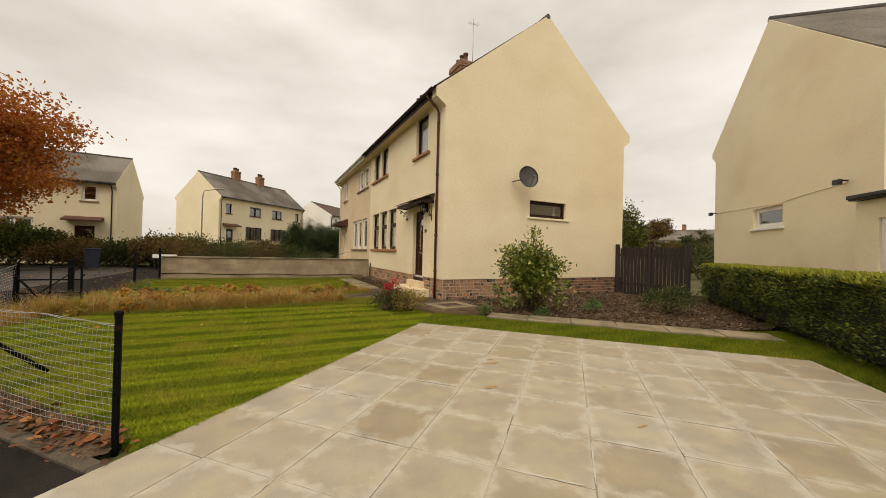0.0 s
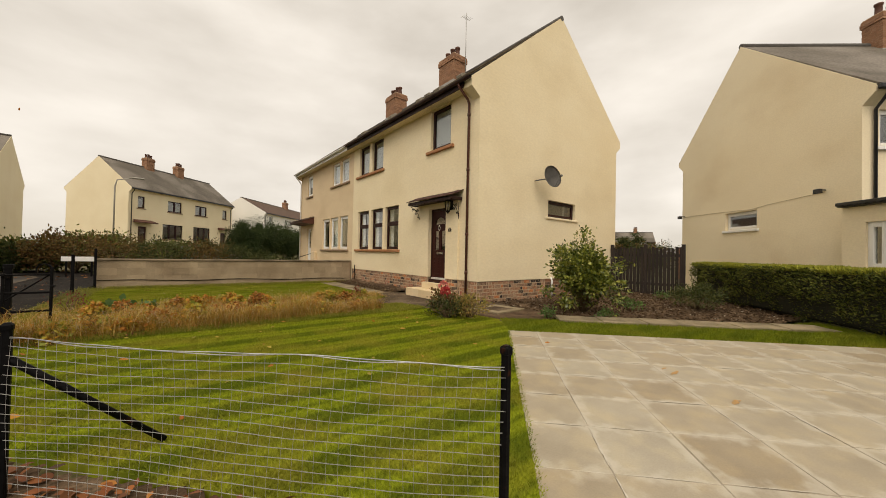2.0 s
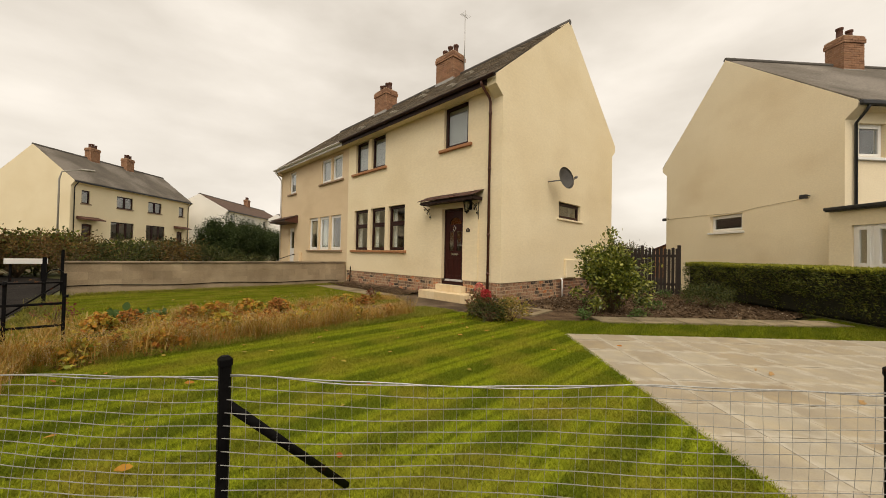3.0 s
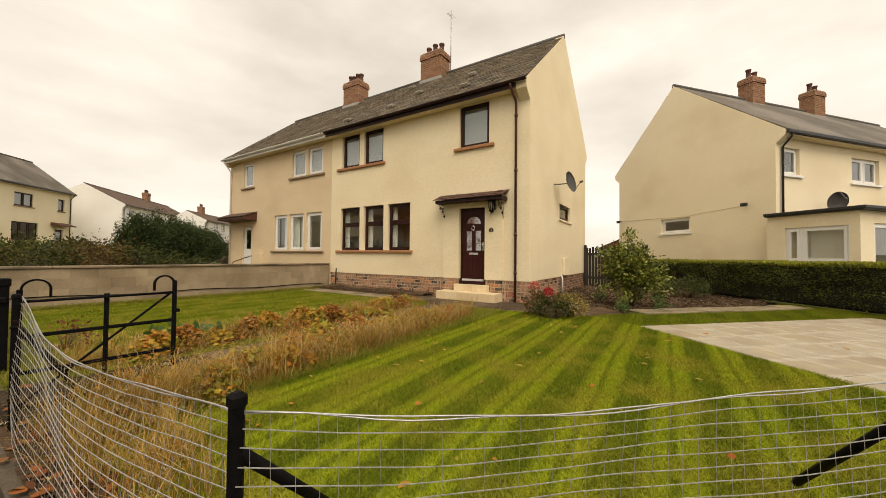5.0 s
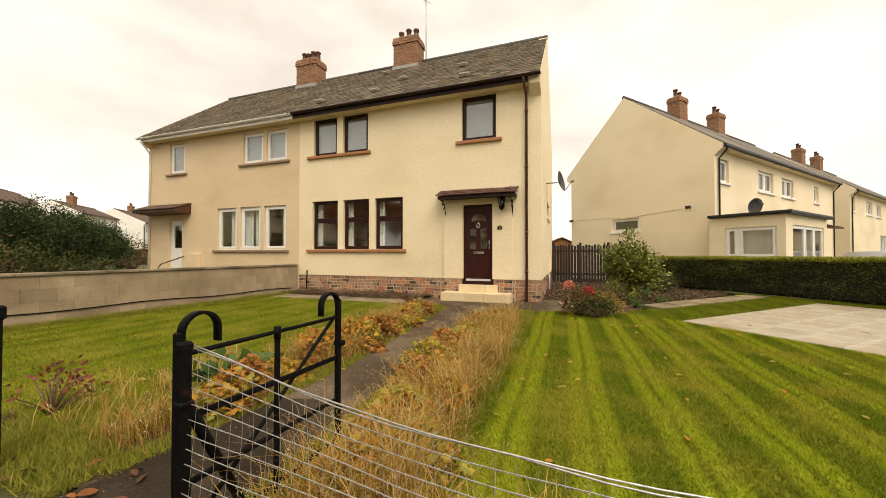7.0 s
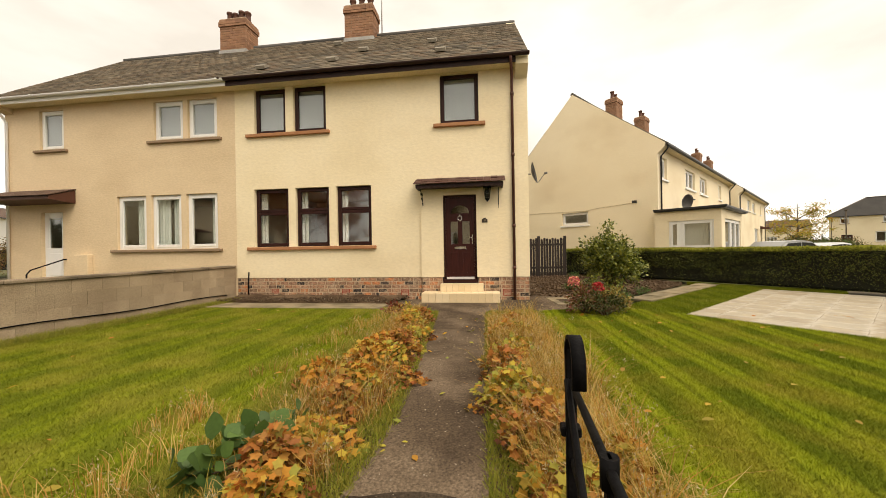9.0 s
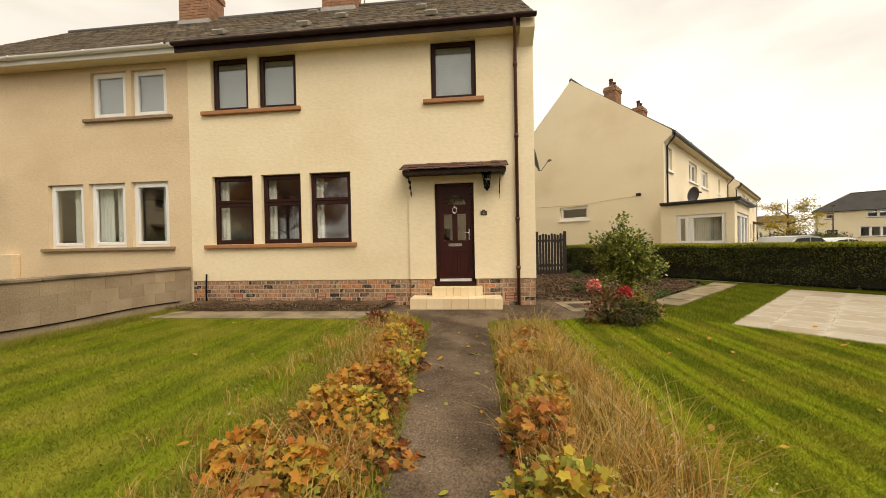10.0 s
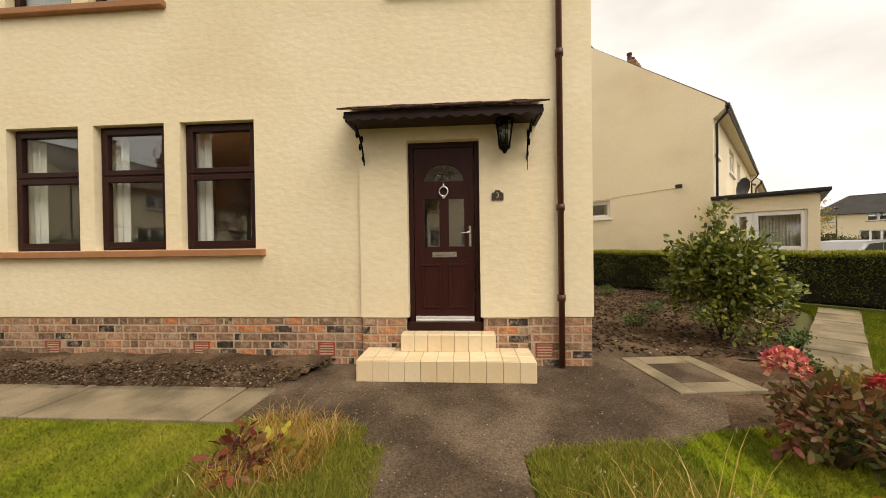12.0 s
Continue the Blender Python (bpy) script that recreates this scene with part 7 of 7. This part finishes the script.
M_STONE = pieces("pale_stones", ((0.27, 0.215, 0.15), (0.17, 0.125, 0.085), (0.40, 0.34, 0.26), (0.11, 0.078, 0.052)), .9, "island", 0, fine=.2, spec=.1)
M_CLOD = pieces("soil_clods", ((0.045, 0.029, 0.017), (0.08, 0.052, 0.031), (0.13, 0.087, 0.053)), .95, "island", 0, fine=.3, spec=.05)
pebbles("soil_stones", SOIL_SIDE, 420, 91, M_STONE, "pale stones and chips in bare soil", .025, .008, .028)
pebbles("soil_clods", SOIL_SIDE, 5000, 92, M_CLOD, "clods of brown soil", .015, .012, .04)
pebbles("soil_stones", SOIL_FRONT, 500, 93, M_STONE, "pale stones and chips in bare soil", .06, .005, .018)
pebbles("soil_clods", SOIL_FRONT, 2200, 94, M_CLOD, "clods of brown soil", .06, .010, .03)
pebbles("path_grit", PATH_OUT, 1500, 95, M_STONE, "pale grit and chips on the asphalt path", .010, .003, .009)


def fallen(name, spots, material, label, size, seed, z=.03):
    spots = np.asarray(spots)
    p = np.column_stack([spots, np.full(len(spots), z)])
    return tagged(leaves(name, p, np.tile([.0, 0, .05], (len(p), 1)) + np.random.default_rng(seed).normal(0, .6, (len(p), 3)) * [1, 1, .10], size, material, None, seed, .62, .05, OVAL, 0.0, .5, 2.5), label, "fallen leaves", kind="stuff")


def along(a, b, n, spread, seed):
    r = np.random.default_rng(seed)
    t = r.random(n)[:, None]
    return np.array(a) * (1 - t) + np.array(b) * t + r.normal(0, spread, (n, 2))


fallen("fallen_leaves", np.vstack([along((-1.0, 3.12), (-2.7, 4.95), 230, .09, 1), along((-2.7, 4.95), (-3.95, 6.5), 200, .10, 2), along((-4.12, 6.5), (-4.18, 9.4), 260, .09, 3), along((-4.1, 9.9), (-3.9, 12.0), 60, .2, 4)]), M_LITTER, "orange and brown fallen leaves along the fence", .062, 5, .026)
lx = np.random.default_rng(6)
fallen("fallen_leaves", np.column_stack([lx.uniform(-3.6, 2.2, 46), lx.uniform(5.2, 8.6, 46)]), M_AUTUMN, "scattered orange leaves on the lawn", .06, 7, .035)
fallen("fallen_leaves", np.column_stack([lx.uniform(-3.6, 2.4, 26), lx.uniform(11.6, 16, 26)]), M_AUTUMN, "scattered orange leaves on the lawn", .06, 8, .035)
fallen("fallen_leaves", np.column_stack([lx.uniform(-3.8, 2.2, 22), lx.uniform(9.75, 10.35, 22)]), M_YELLOW, "yellow leaves on the garden path", .07, 9, .016)
fallen("fallen_leaves", np.column_stack([lx.uniform(-9, -4.6, 200), lx.uniform(12, 24, 200)]), M_LITTER, "orange fallen leaves on the pavement", .08, 10, -.008)

M_MOSS = pieces("green_edge_grass", ((0.13, 0.16, 0.012), (0.20, 0.22, 0.018), (0.33, 0.28, 0.04), (0.17, 0.185, 0.018), (0.28, 0.26, 0.03)), .85, "island", 0, fine=.2, through_light=.2)


def edge_grass(name, outline, n, seed, tall):
    mown(outline, n, M_MOSS, name, "green and straw grass creeping over the path edge", seed, tall, tall * .6)


edge_grass("edge_grass", [(-3.9, 10.42), (-1.9, 10.31), (2.45, 10.64), (2.5, 10.95), (-1.9, 10.56), (-3.9, 10.62)], 20000, 71, .05)
edge_grass("edge_grass", [(-3.9, 9.40), (2.3, 9.46), (2.4, 9.71), (-1.9, 9.67), (-3.9, 9.62)], 14000, 72, .05)
edge_grass("edge_grass", [(-4.0, 10.78), (2.0, 11.05), (2.0, 11.5), (-4.0, 11.5)], 34000, 77, .075)
edge_grass("edge_grass", [(-4.0, 8.72), (1.6, 8.72), (1.6, 9.05), (-4.0, 9.05)], 20000, 78, .075)
edge_grass("edge_grass", [(1.4, 8.7), (2.6, 8.75), (2.45, 9.65), (1.4, 9.62)], 16000, 73, .055)
edge_grass("edge_grass", [(1.9, 10.75), (2.7, 10.85), (2.75, 11.85), (1.9, 11.9)], 14000, 74, .055)
edge_grass("edge_grass", [(-4.15, 10.5), (-3.7, 10.6), (-3.6, 16.5), (-4.0, 16.6)], 16000, 75, .07)
edge_grass("edge_grass", [(-3.5, 16.4), (4.0, 15.95), (4.0, 16.3), (-3.5, 16.75)], 16000, 76, .09)


# ---- across the street ----
def tree(name, at, height, spread, label, material, seed, trunk=.17, n_limb=9, leaf=.16, per=85, n_clump=150):
    """A tapered trunk with limbs and a crown of leaf clumps, with gaps."""
    rng = np.random.default_rng(seed)
    t = empty(name, pose(*at), label, "tree")
    tr = bmesh.new()
    add_tube(tr, [(0, 0, -.1), (.05, .03, height * .25), (-.04, .05, height * .5), (.05, 0, height * .9)], trunk, 9, True, .03)
    part("trunk", tr, M_BARK, t)
    cl = []
    for k in range(n_limb):
        a = k * 2.4 + rng.uniform(-.3, .3)
        z0 = height * rng.uniform(.22, .7)
        r = spread * rng.uniform(.55, 1.0) * (1.15 - .5 * z0 / height)
        e = np.array([r * math.cos(a), r * math.sin(a), z0 + height * rng.uniform(.10, .26)])
        m = np.array([e[0] * .45, e[1] * .45, z0 + (e[2] - z0) * .6])
        lb = bmesh.new()
        add_tube(lb, [(0, 0, z0), tuple(m), tuple(e)], trunk * .4, 6, True, .012)
        for _ in range(4):
            f = rng.uniform(.4, 1)
            s = m * (1 - f) + e * f
            q = s + rng.normal(0, spread * .18, 3) + np.array([0, 0, spread * .1])
            add_tube(lb, [tuple(s), tuple(q)], .018, 4, True, .005)
            cl.append(q)
        part("limb", lb, M_BARK, t)
        for f in np.linspace(.35, 1, 6):
            cl.append(m * (1 - f) + e * f)
    cl = np.array(cl)
    pick = cl[rng.integers(0, len(cl), n_clump)] + rng.normal(0, spread * .13, (n_clump, 3))
    p = np.repeat(pick, per, 0) + rng.normal(0, 1, (n_clump * per, 3)) * [spread * .10, spread * .10, spread * .055]
    leaves("crown", p, np.tile([0, 0, -.1], (len(p), 1)), leaf, material, t, seed + 1, .55, .8)
    return t


tree("autumn_tree", (-13.3, 24.0, 0), 9.8, 4.3, "autumn tree with orange leaves beside the street", M_ORANGETREE, 101, n_limb=16, leaf=.19, per=80, n_clump=380)
tree("autumn_tree", (39.6, -24.7, 0), 6.3, 2.7, "small autumn tree with thin yellow-green leaves", M_YELLOW, 102, n_clump=90, per=50)
tree("street_tree", (-17.0, 13.0, 0), 8.5, 3.2, "half-bare tree across the road", M_BUSHO, 103, per=30)
tree("garden_tree", (34.0, 18.2, 0), 3.6, 1.8, "green tree behind the gardens", M_BUSHA, 104, n_clump=110)
tree("garden_tree", (30.2, 19.5, 0), 4.7, 1.9, "rusty autumn tree behind the gardens", M_BUSHO, 105, n_clump=120)
bush("conifer", (24.2, 17.6, 0), (1.0, 1.0, 2.45), "dark narrow conifer behind the garden", M_HEDGE, 120, 60, .16, .2, 106, "tree", "", 6, .5)
for i, (x, y, r, h) in enumerate(((1.75, 27.2, .95, 1.42), (3.0, 28.3, 1.1, 1.5), (4.3, 29.5, 1.15, 1.42), (5.5, 30.7, 1.15, 1.36), (6.6, 31.8, 1.0, 1.28))):
    bush("conifer", (x, y, 0), (r, r, h), "dense dark green garden conifer grown into its neighbours", M_CONIFER, 190, 95, .085, .15, 560 + i, "conifer", "row of garden conifers", 6, .62)

brnd = random.Random(12)
spots = []
for i in range(17):
    x = -15.5 + i * .98
    spots.append((x + brnd.uniform(-.5, .5), 28.6 + brnd.uniform(-1.4, 1.2) + max(0, -x - 9) * .1, brnd.uniform(.9, 1.5), brnd.uniform(.60, 1.15) * (.78 if x > -9 else 1.0)))
for i, (x, y, r, h) in enumerate(spots):
    bush("garden_bush", (x, y, 0), (r, r * .9, h), "rounded garden bush with mixed green and rusty leaves", (M_BUSHA, M_BUSHO, M_HEDGE, M_HEDGE)[i % 4], 60, 60, .17, .2, 500 + i, "bush", "bushes across the street", 4)
for i, (x, y, r, h) in enumerate(((-4.0, 24.6, 1.2, .95), (-2.2, 24.0, 1.0, .85), (-.6, 24.6, 1.1, .8), (.9, 25.2, .9, .7), (-5.5, 26, .9, .9), (2.2, 24.8, 1.0, .55), (-9.6, 27.0, .7, .9))):
    bush("rose_bush", (x, y, 0), (r, r * .8, h), "straggling garden bush with thin yellowing leaves", (M_BUSHO, M_BUSHA)[i % 2], 46, 40, .10, .17, 600 + i, "bush", "bushes beyond the wall", 8, .4)
for i in range(9):
    bush("garden_bush", (-25 + i * 1.4, 29.0 + .5 * math.sin(i * 3), 0), (1.1, .9, .8 + .25 * math.sin(i)), "rounded garden bush with mixed green and rusty leaves", (M_BUSHO, M_BUSHA)[i % 2], 34, 40, .13, .2, 700 + i, "bush", "bushes across the street", 4)
for i in range(8):
    bush("garden_bush", (24 + i * 1.9, -11.5 - i * 2.3, 0), (1.4, 1.2, .75), "rounded garden bush with mixed green and rusty leaves", (M_BUSHA, M_BUSHO, M_GREENLOW)[i % 3], 34, 40, .13, .2, 800 + i, "bush", "bushes down the street", 4)


M_CARW = surf("white_car_paint", (0.62, 0.63, 0.63), (0.66, 0.67, 0.67), 2, .25, 0, fine=.02, spec=.6)
M_CARS = surf("silver_car_paint", (0.36, 0.36, 0.35), (0.40, 0.40, 0.39), 2, .28, 0, fine=.02, metal=.5)
M_TYRE = surf("black_tyre_rubber", (0.012, 0.012, 0.012), (0.02, 0.02, 0.02), 8, .85, .2)
M_LAMP = surf("clear_lamp_plastic", (0.6, 0.6, 0.58), (0.7, 0.7, 0.68), 4, .15, 0, fine=.02)


def car(at, turn, paint, label):
    c = empty("car", pose(*at, 0, 0, turn), label, "car", "parked cars")
    low = [(-2.05, .32), (-2.1, .62), (-2.0, .88), (-.95, .96), (1.75, .98), (2.02, .82), (2.08, .5), (2.0, .3)]
    bm = bmesh.new()
    add_prism(bm, low, 1, -.84, .84)
    bmesh.ops.bevel(bm, geom=[e for e in bm.edges if abs(e.verts[0].co.y - e.verts[1].co.y) < .01], offset=.07, segments=2, affect="EDGES")
    part("body", bm, paint, c)
    bm = bmesh.new()
    add_prism(bm, [(-1.05, .95), (-.35, 1.40), (.2, 1.47), (1.2, 1.42), (1.85, .97)], 1, -.72, .72)
    bmesh.ops.bevel(bm, geom=[e for e in bm.edges if abs(e.verts[0].co.y - e.verts[1].co.y) < .01 and max(v.co.z for v in e.verts) > 1.2], offset=.08, segments=2, affect="EDGES")
    part("roof", bm, paint, c)
    for s in (-1, 1):
        bm = bmesh.new()
        add_prism(bm, [(-.82, 1.0), (-.28, 1.34), (.35, 1.38), (.35, 1.0)], 1, min(s * .715, s * .73), max(s * .715, s * .73))
        part("side_window", bm, M_GLASSDARK, c)
        bm = bmesh.new()
        add_prism(bm, [(.42, 1.0), (.42, 1.38), (1.15, 1.34), (1.6, 1.0)], 1, min(s * .715, s * .73), max(s * .715, s * .73))
        part("side_window", bm, M_GLASSDARK, c)
        for x in (-1.3, 1.28):
            w = part("wheel", tube([(x, s * .66, .31), (x, s * .85, .31)], r=.31, seg=20), M_TYRE, c)
            part("rim", tube([(x, s * .84, .31), (x, s * .862, .31)], r=.2, seg=16), M_CHROME, w)
        part("headlight", boxes(((-2.09, s * .55 - .15, .62), (-1.98, s * .55 + .15, .76)), bevel=.03), M_LAMP, c)
    bm = bmesh.new()
    add_prism(bm, [(-1.06, 1.0), (-.38, 1.41), (-.35, 1.40), (-1.02, .99)], 1, -.62, .62)
    part("windscreen", bm, M_GLASSDARK, c)
    return c


M_GLASSDARK = surf("tinted_car_glass", (0.012, 0.014, 0.015), (0.018, 0.02, 0.022), 2, .06, 0, fine=.02, spec=.7)
car((13.9, -4.3, -.08), 110, M_CARS, "silver car parked beyond the hedge")
car((16.2, -7.9, -.20), 112, M_CARW, "white car parked beyond the hedge")
car((-.1, 28.4, .0), 170, M_CARS, "silver car parked among bushes across the street")

M_CARB = surf("black_car_paint", (0.010, 0.010, 0.012), (0.016, 0.016, 0.018), 2, .25, 0, fine=.02, spec=.5)
car((12.4, 38.0, .12), 176, M_CARB, "black car parked behind a russet bush")
bush("russet_bush", (9.9, 35.4, 0), (1.5, 1.3, 1.15), "twiggy russet garden bush with thin leaves", M_BUSHO, 60, 50, .10, .2, 571, "bush", "", 14, .4)

# wheelie bin, street lamp and name sign across the street
M_LAMPPOST = surf("pale_grey_lamp_post", (0.30, 0.28, 0.24), (0.36, 0.34, 0.29), 4, .7, .1)
M_BINBLUE = surf("dark_blue_bin_plastic", (0.012, 0.016, 0.03), (0.02, 0.025, 0.042), 4, .5, .05)
wb = empty("wheelie_bin", pose(-8.2, 24.4, -.02, 0, 0, 20), "dark blue wheelie bin on the far pavement", "bin")
bb = bmesh.new()
for z0, z1, s0, s1 in ((.08, 1.0, .24, .30),):
    bmesh.ops.create_cone(bb, cap_ends=True, segments=4, radius1=s0 * 1.42, radius2=s1 * 1.42, depth=z1 - z0, matrix=Matrix.Translation((0, 0, (z0 + z1) / 2)) @ Matrix.Rotation(radians(45), 4, "Z"))
part("body", bb, M_BINBLUE, wb)
part("lid", boxes(((-.33, -.33, 1.0), (.33, .33, 1.07)), bevel=.025), M_BINBLUE, wb)
for s in (-1, 1):
    part("wheel", tube([(-.22, s * .2, .1), (-.22, s * .26, .1)], r=.1, seg=14), M_TYRE, wb)
sl = empty("street_lamp", pose(-4.9, 34.0, 0), "slim grey street lamp on a bent pole", "street lamp")
part("pole", tube([(0, 0, 0), (0, 0, 5.3), (.1, 0, 5.75), (.9, -.2, 5.95)], r=.05, seg=8, r_end=.03), M_LAMPPOST, sl)
part("lamp_head", boxes(((.85, -.32, 5.9), (1.5, -.12, 6.02)), bevel=.04), M_LAMPPOST, sl)
lp = empty("street_lamp", pose(47.0, -36.0, 0), "slim grey street lamp down the street", "street lamp")
part("pole", tube([(0, 0, 0), (0, 0, 5.4)], r=.07, seg=8), M_KERB, lp)
part("lamp_head", boxes(((-.3, -.1, 5.35), (.2, .1, 5.5)), bevel=.04), M_KERB, lp)
sg = empty("name_sign", pose(-5.0, 23.4, 0, 0, 0, -12), "white street name plate on two short posts", "sign")
part("plate", boxes(((-.55, -.02, .62), (.55, .02, .82)), bevel=.008), M_WHITE, sg)
for x in (-.4, .4):
    part("post", boxes(((x - .03, .021, -.1), (x + .03, .07, .72)), bevel=.005), M_IRON, sg)

# shed and stone terrace behind the gardens
shed = empty("garden_shed", pose(22.0, 8.5, .1, 0, 0, 10), "small timber shed with a red-brown roof", "shed")
M_SHED = surf("orange_timber", (0.26, 0.12, 0.05), (0.34, 0.17, 0.075), 5, .85, .3, 40, .2, stretch=(1, 8, .4))
bm = bmesh.new()
add_prism(bm, [(-1.2, 0), (1.2, 0), (1.2, 1.7), (0, 2.25), (-1.2, 1.7)], 0, -1.0, 1.0)
part("shed_body", bm, M_SHED, shed)
for s in (-1, 1):
    bm = bmesh.new()
    add_prism(bm, [(0, 2.34), (s * 1.35, 1.72), (s * 1.35, 1.66), (0, 2.27)], 0, -1.1, 1.1)
    part("roof", bm, M_POT, shed)
M_STONEFAR = surf("dark_stone_wall", (0.16, 0.13, 0.10), (0.22, 0.18, 0.14), 1.5, .9, .3)
far_house("dark stone terrace with slate roof behind the gardens", (80.0, 60.0), (.5, -.866), 26.0, M_STONEFAR, M_ROOFGREY, M_WHITE, M_DOOR, eave=5.2, ridge=8.0, stacks=[(4, 3), (12, 4), (20, 4)], canopy=False)
for i, (x, y, r, h) in enumerate(((28, 14.2, 1.8, 1.1), (33, 16, 2.0, 1.3), (40, 22.5, 2.2, 1.5), (24, 12.5, 1.2, .9), (45, 27, 3, 1.6), (50, 20, 3.0, 1.5))):
    bush("garden_bush", (x, y, 0), (r, r, h), "rounded garden bush with mixed green and rusty leaves", (M_BUSHA, M_BUSHO, M_HEDGE)[i % 3], 50, 40, .16, .25, 900 + i, "bush", "bushes behind the gardens", 4)
# low wooded rise on the horizon
M_HILL = surf("distant_wooded_hill", (0.07, 0.075, 0.04), (0.10, 0.10, 0.055), .02, .95, .0, 1, .3)
bm = bmesh.new()
ring = [[], [], []]
for k in range(73):
    a = k * math.tau / 72
    h = 4.5 + 4.5 * noise.noise((math.cos(a) * 2.2, math.sin(a) * 2.2, 4.0))
    for r, z, lst in ((330, -1, ring[0]), (380, max(1.2, h), ring[1]), (600, -1, ring[2])):
        lst.append(bm.verts.new((r * math.cos(a), r * math.sin(a), z)))
for lo, hi in ((ring[0], ring[1]), (ring[1], ring[2])):
    for k in range(72):
        bm.faces.new((lo[k], lo[k + 1], hi[k + 1], hi[k])).smooth = True
tagged(finish("backdrop_hill", bm, M_HILL), "low wooded hills on the horizon", "hills", kind="structure")

# ---- single bricks of the house base ----
BR_SIZES = {}


def brick_mesh(w, h, d=.02, axis=0):
    key = (round(w, 2), axis)
    if key not in BR_SIZES:
        bm = bmesh.new()
        ww = key[0]
        lo, hi = ((0, 0, 0), (d, ww, h)) if axis == 0 else ((0, 0, 0), (ww, d, h))
        add_box(bm, lo, hi, None, .004)
        me = bpy.data.meshes.new("brick")
        bm.to_mesh(me)
        bm.free()
        me.materials.append(M_BRICK)
        BR_SIZES[key] = me
    return BR_SIZES[key]


def brick_run(y0, y1, face, axis, seed, skip=(), top=BASE, courses=6):
    rng = random.Random(seed)
    pitch = .0935
    for c in range(courses):
        z = top - (c + 1) * pitch
        y = y0 - (0 if c % 2 else .0)
        first = True
        while y < y1 - .03:
            w = rng.choice((.23, .23, .23, .22, .11, .11, .08))
            if first and c % 2:
                w = .11
            first = False
            w = min(w, y1 - y)
            if w > .03 and not any(a < y + w / 2 < b and z0 < z + .04 < z1 for a, b, z0, z1 in skip):
                o = new("brick", brick_mesh(max(.03, w - .016), .077, .02, axis))
                o.parent = house
                j = rng.uniform(-.003, .003)
                o.location = (face + j, y + .006, z) if axis == 0 else (y + .006, face + j, z)
            y += w


vents = [(6.45, 6.68, .10, .28), (4.5, 4.73, .10, .28), (2.95, 3.18, .10, .28), (.42, .65, .10, .28)]
brick_run(2.62, HL, .010, 0, 1, vents)
brick_run(.012, .72, .010, 0, 2, vents)
brick_run(.725, DOOR[0] - .03, -.040, 0, 3)
brick_run(DOOR[2] + .03, 2.615, -.040, 0, 4)
brick_run(.03, 2.9, .010, 1, 5)
rest = bmesh.new()
rr = random.Random(8)
for c in range(6):
    x = 2.91 - (.11 if c % 2 else 0)
    while x < HD:
        w = rr.choice((.23, .23, .22, .11, .09))
        a, b = max(2.905, x) + .006, min(HD, x + w) - .006
        if b - a > .02:
            add_box(rest, (a, .010 + rr.uniform(-.003, .003), BASE - (c + 1) * .0935), (b, .03, BASE - (c + 1) * .0935 + .08))
        x += w
M_BRICKI = pieces("mixed_brick_far", ((0.035, 0.03, 0.03), (0.12, 0.075, 0.05), (0.20, 0.12, 0.075), (0.24, 0.13, 0.08), (0.30, 0.125, 0.06), (0.17, 0.11, 0.075)), 0.9, by="island")
part("brick_rest", rest, M_BRICKI, house)["kind"] = "stuff"
M_AIRBRICK = surf("red_air_brick", (0.26, 0.055, 0.03), (0.32, 0.075, 0.04), 8, .85, .3)
for a, b, z0, z1 in vents:
    vb = boxes(((.012, a + .01, z0), (.03, b - .01, z0 + .015)), ((.012, a + .01, z1 - .03), (.03, b - .01, z1 - .015)), ((.012, a + .01, z0 + .015), (.03, a + .03, z1 - .03)), ((.012, b - .03, z0 + .015), (.03, b - .01, z1 - .03)))
    for k in range(4):
        add_box(vb, (.014, a + .03, z0 + .035 + k * .03), (.026, b - .03, z0 + .05 + k * .03))
    part("air_brick", vb, M_AIRBRICK, house, "red terracotta air brick")
tagged(finish("cable_stub", tube([(HX - .03, 15.97, -.02), (HX - .03, 15.98, .35), (HX - .02, 15.97, .72)], r=.018, seg=6), M_IRON), "black cable pipe rising up the front wall", "pipe")
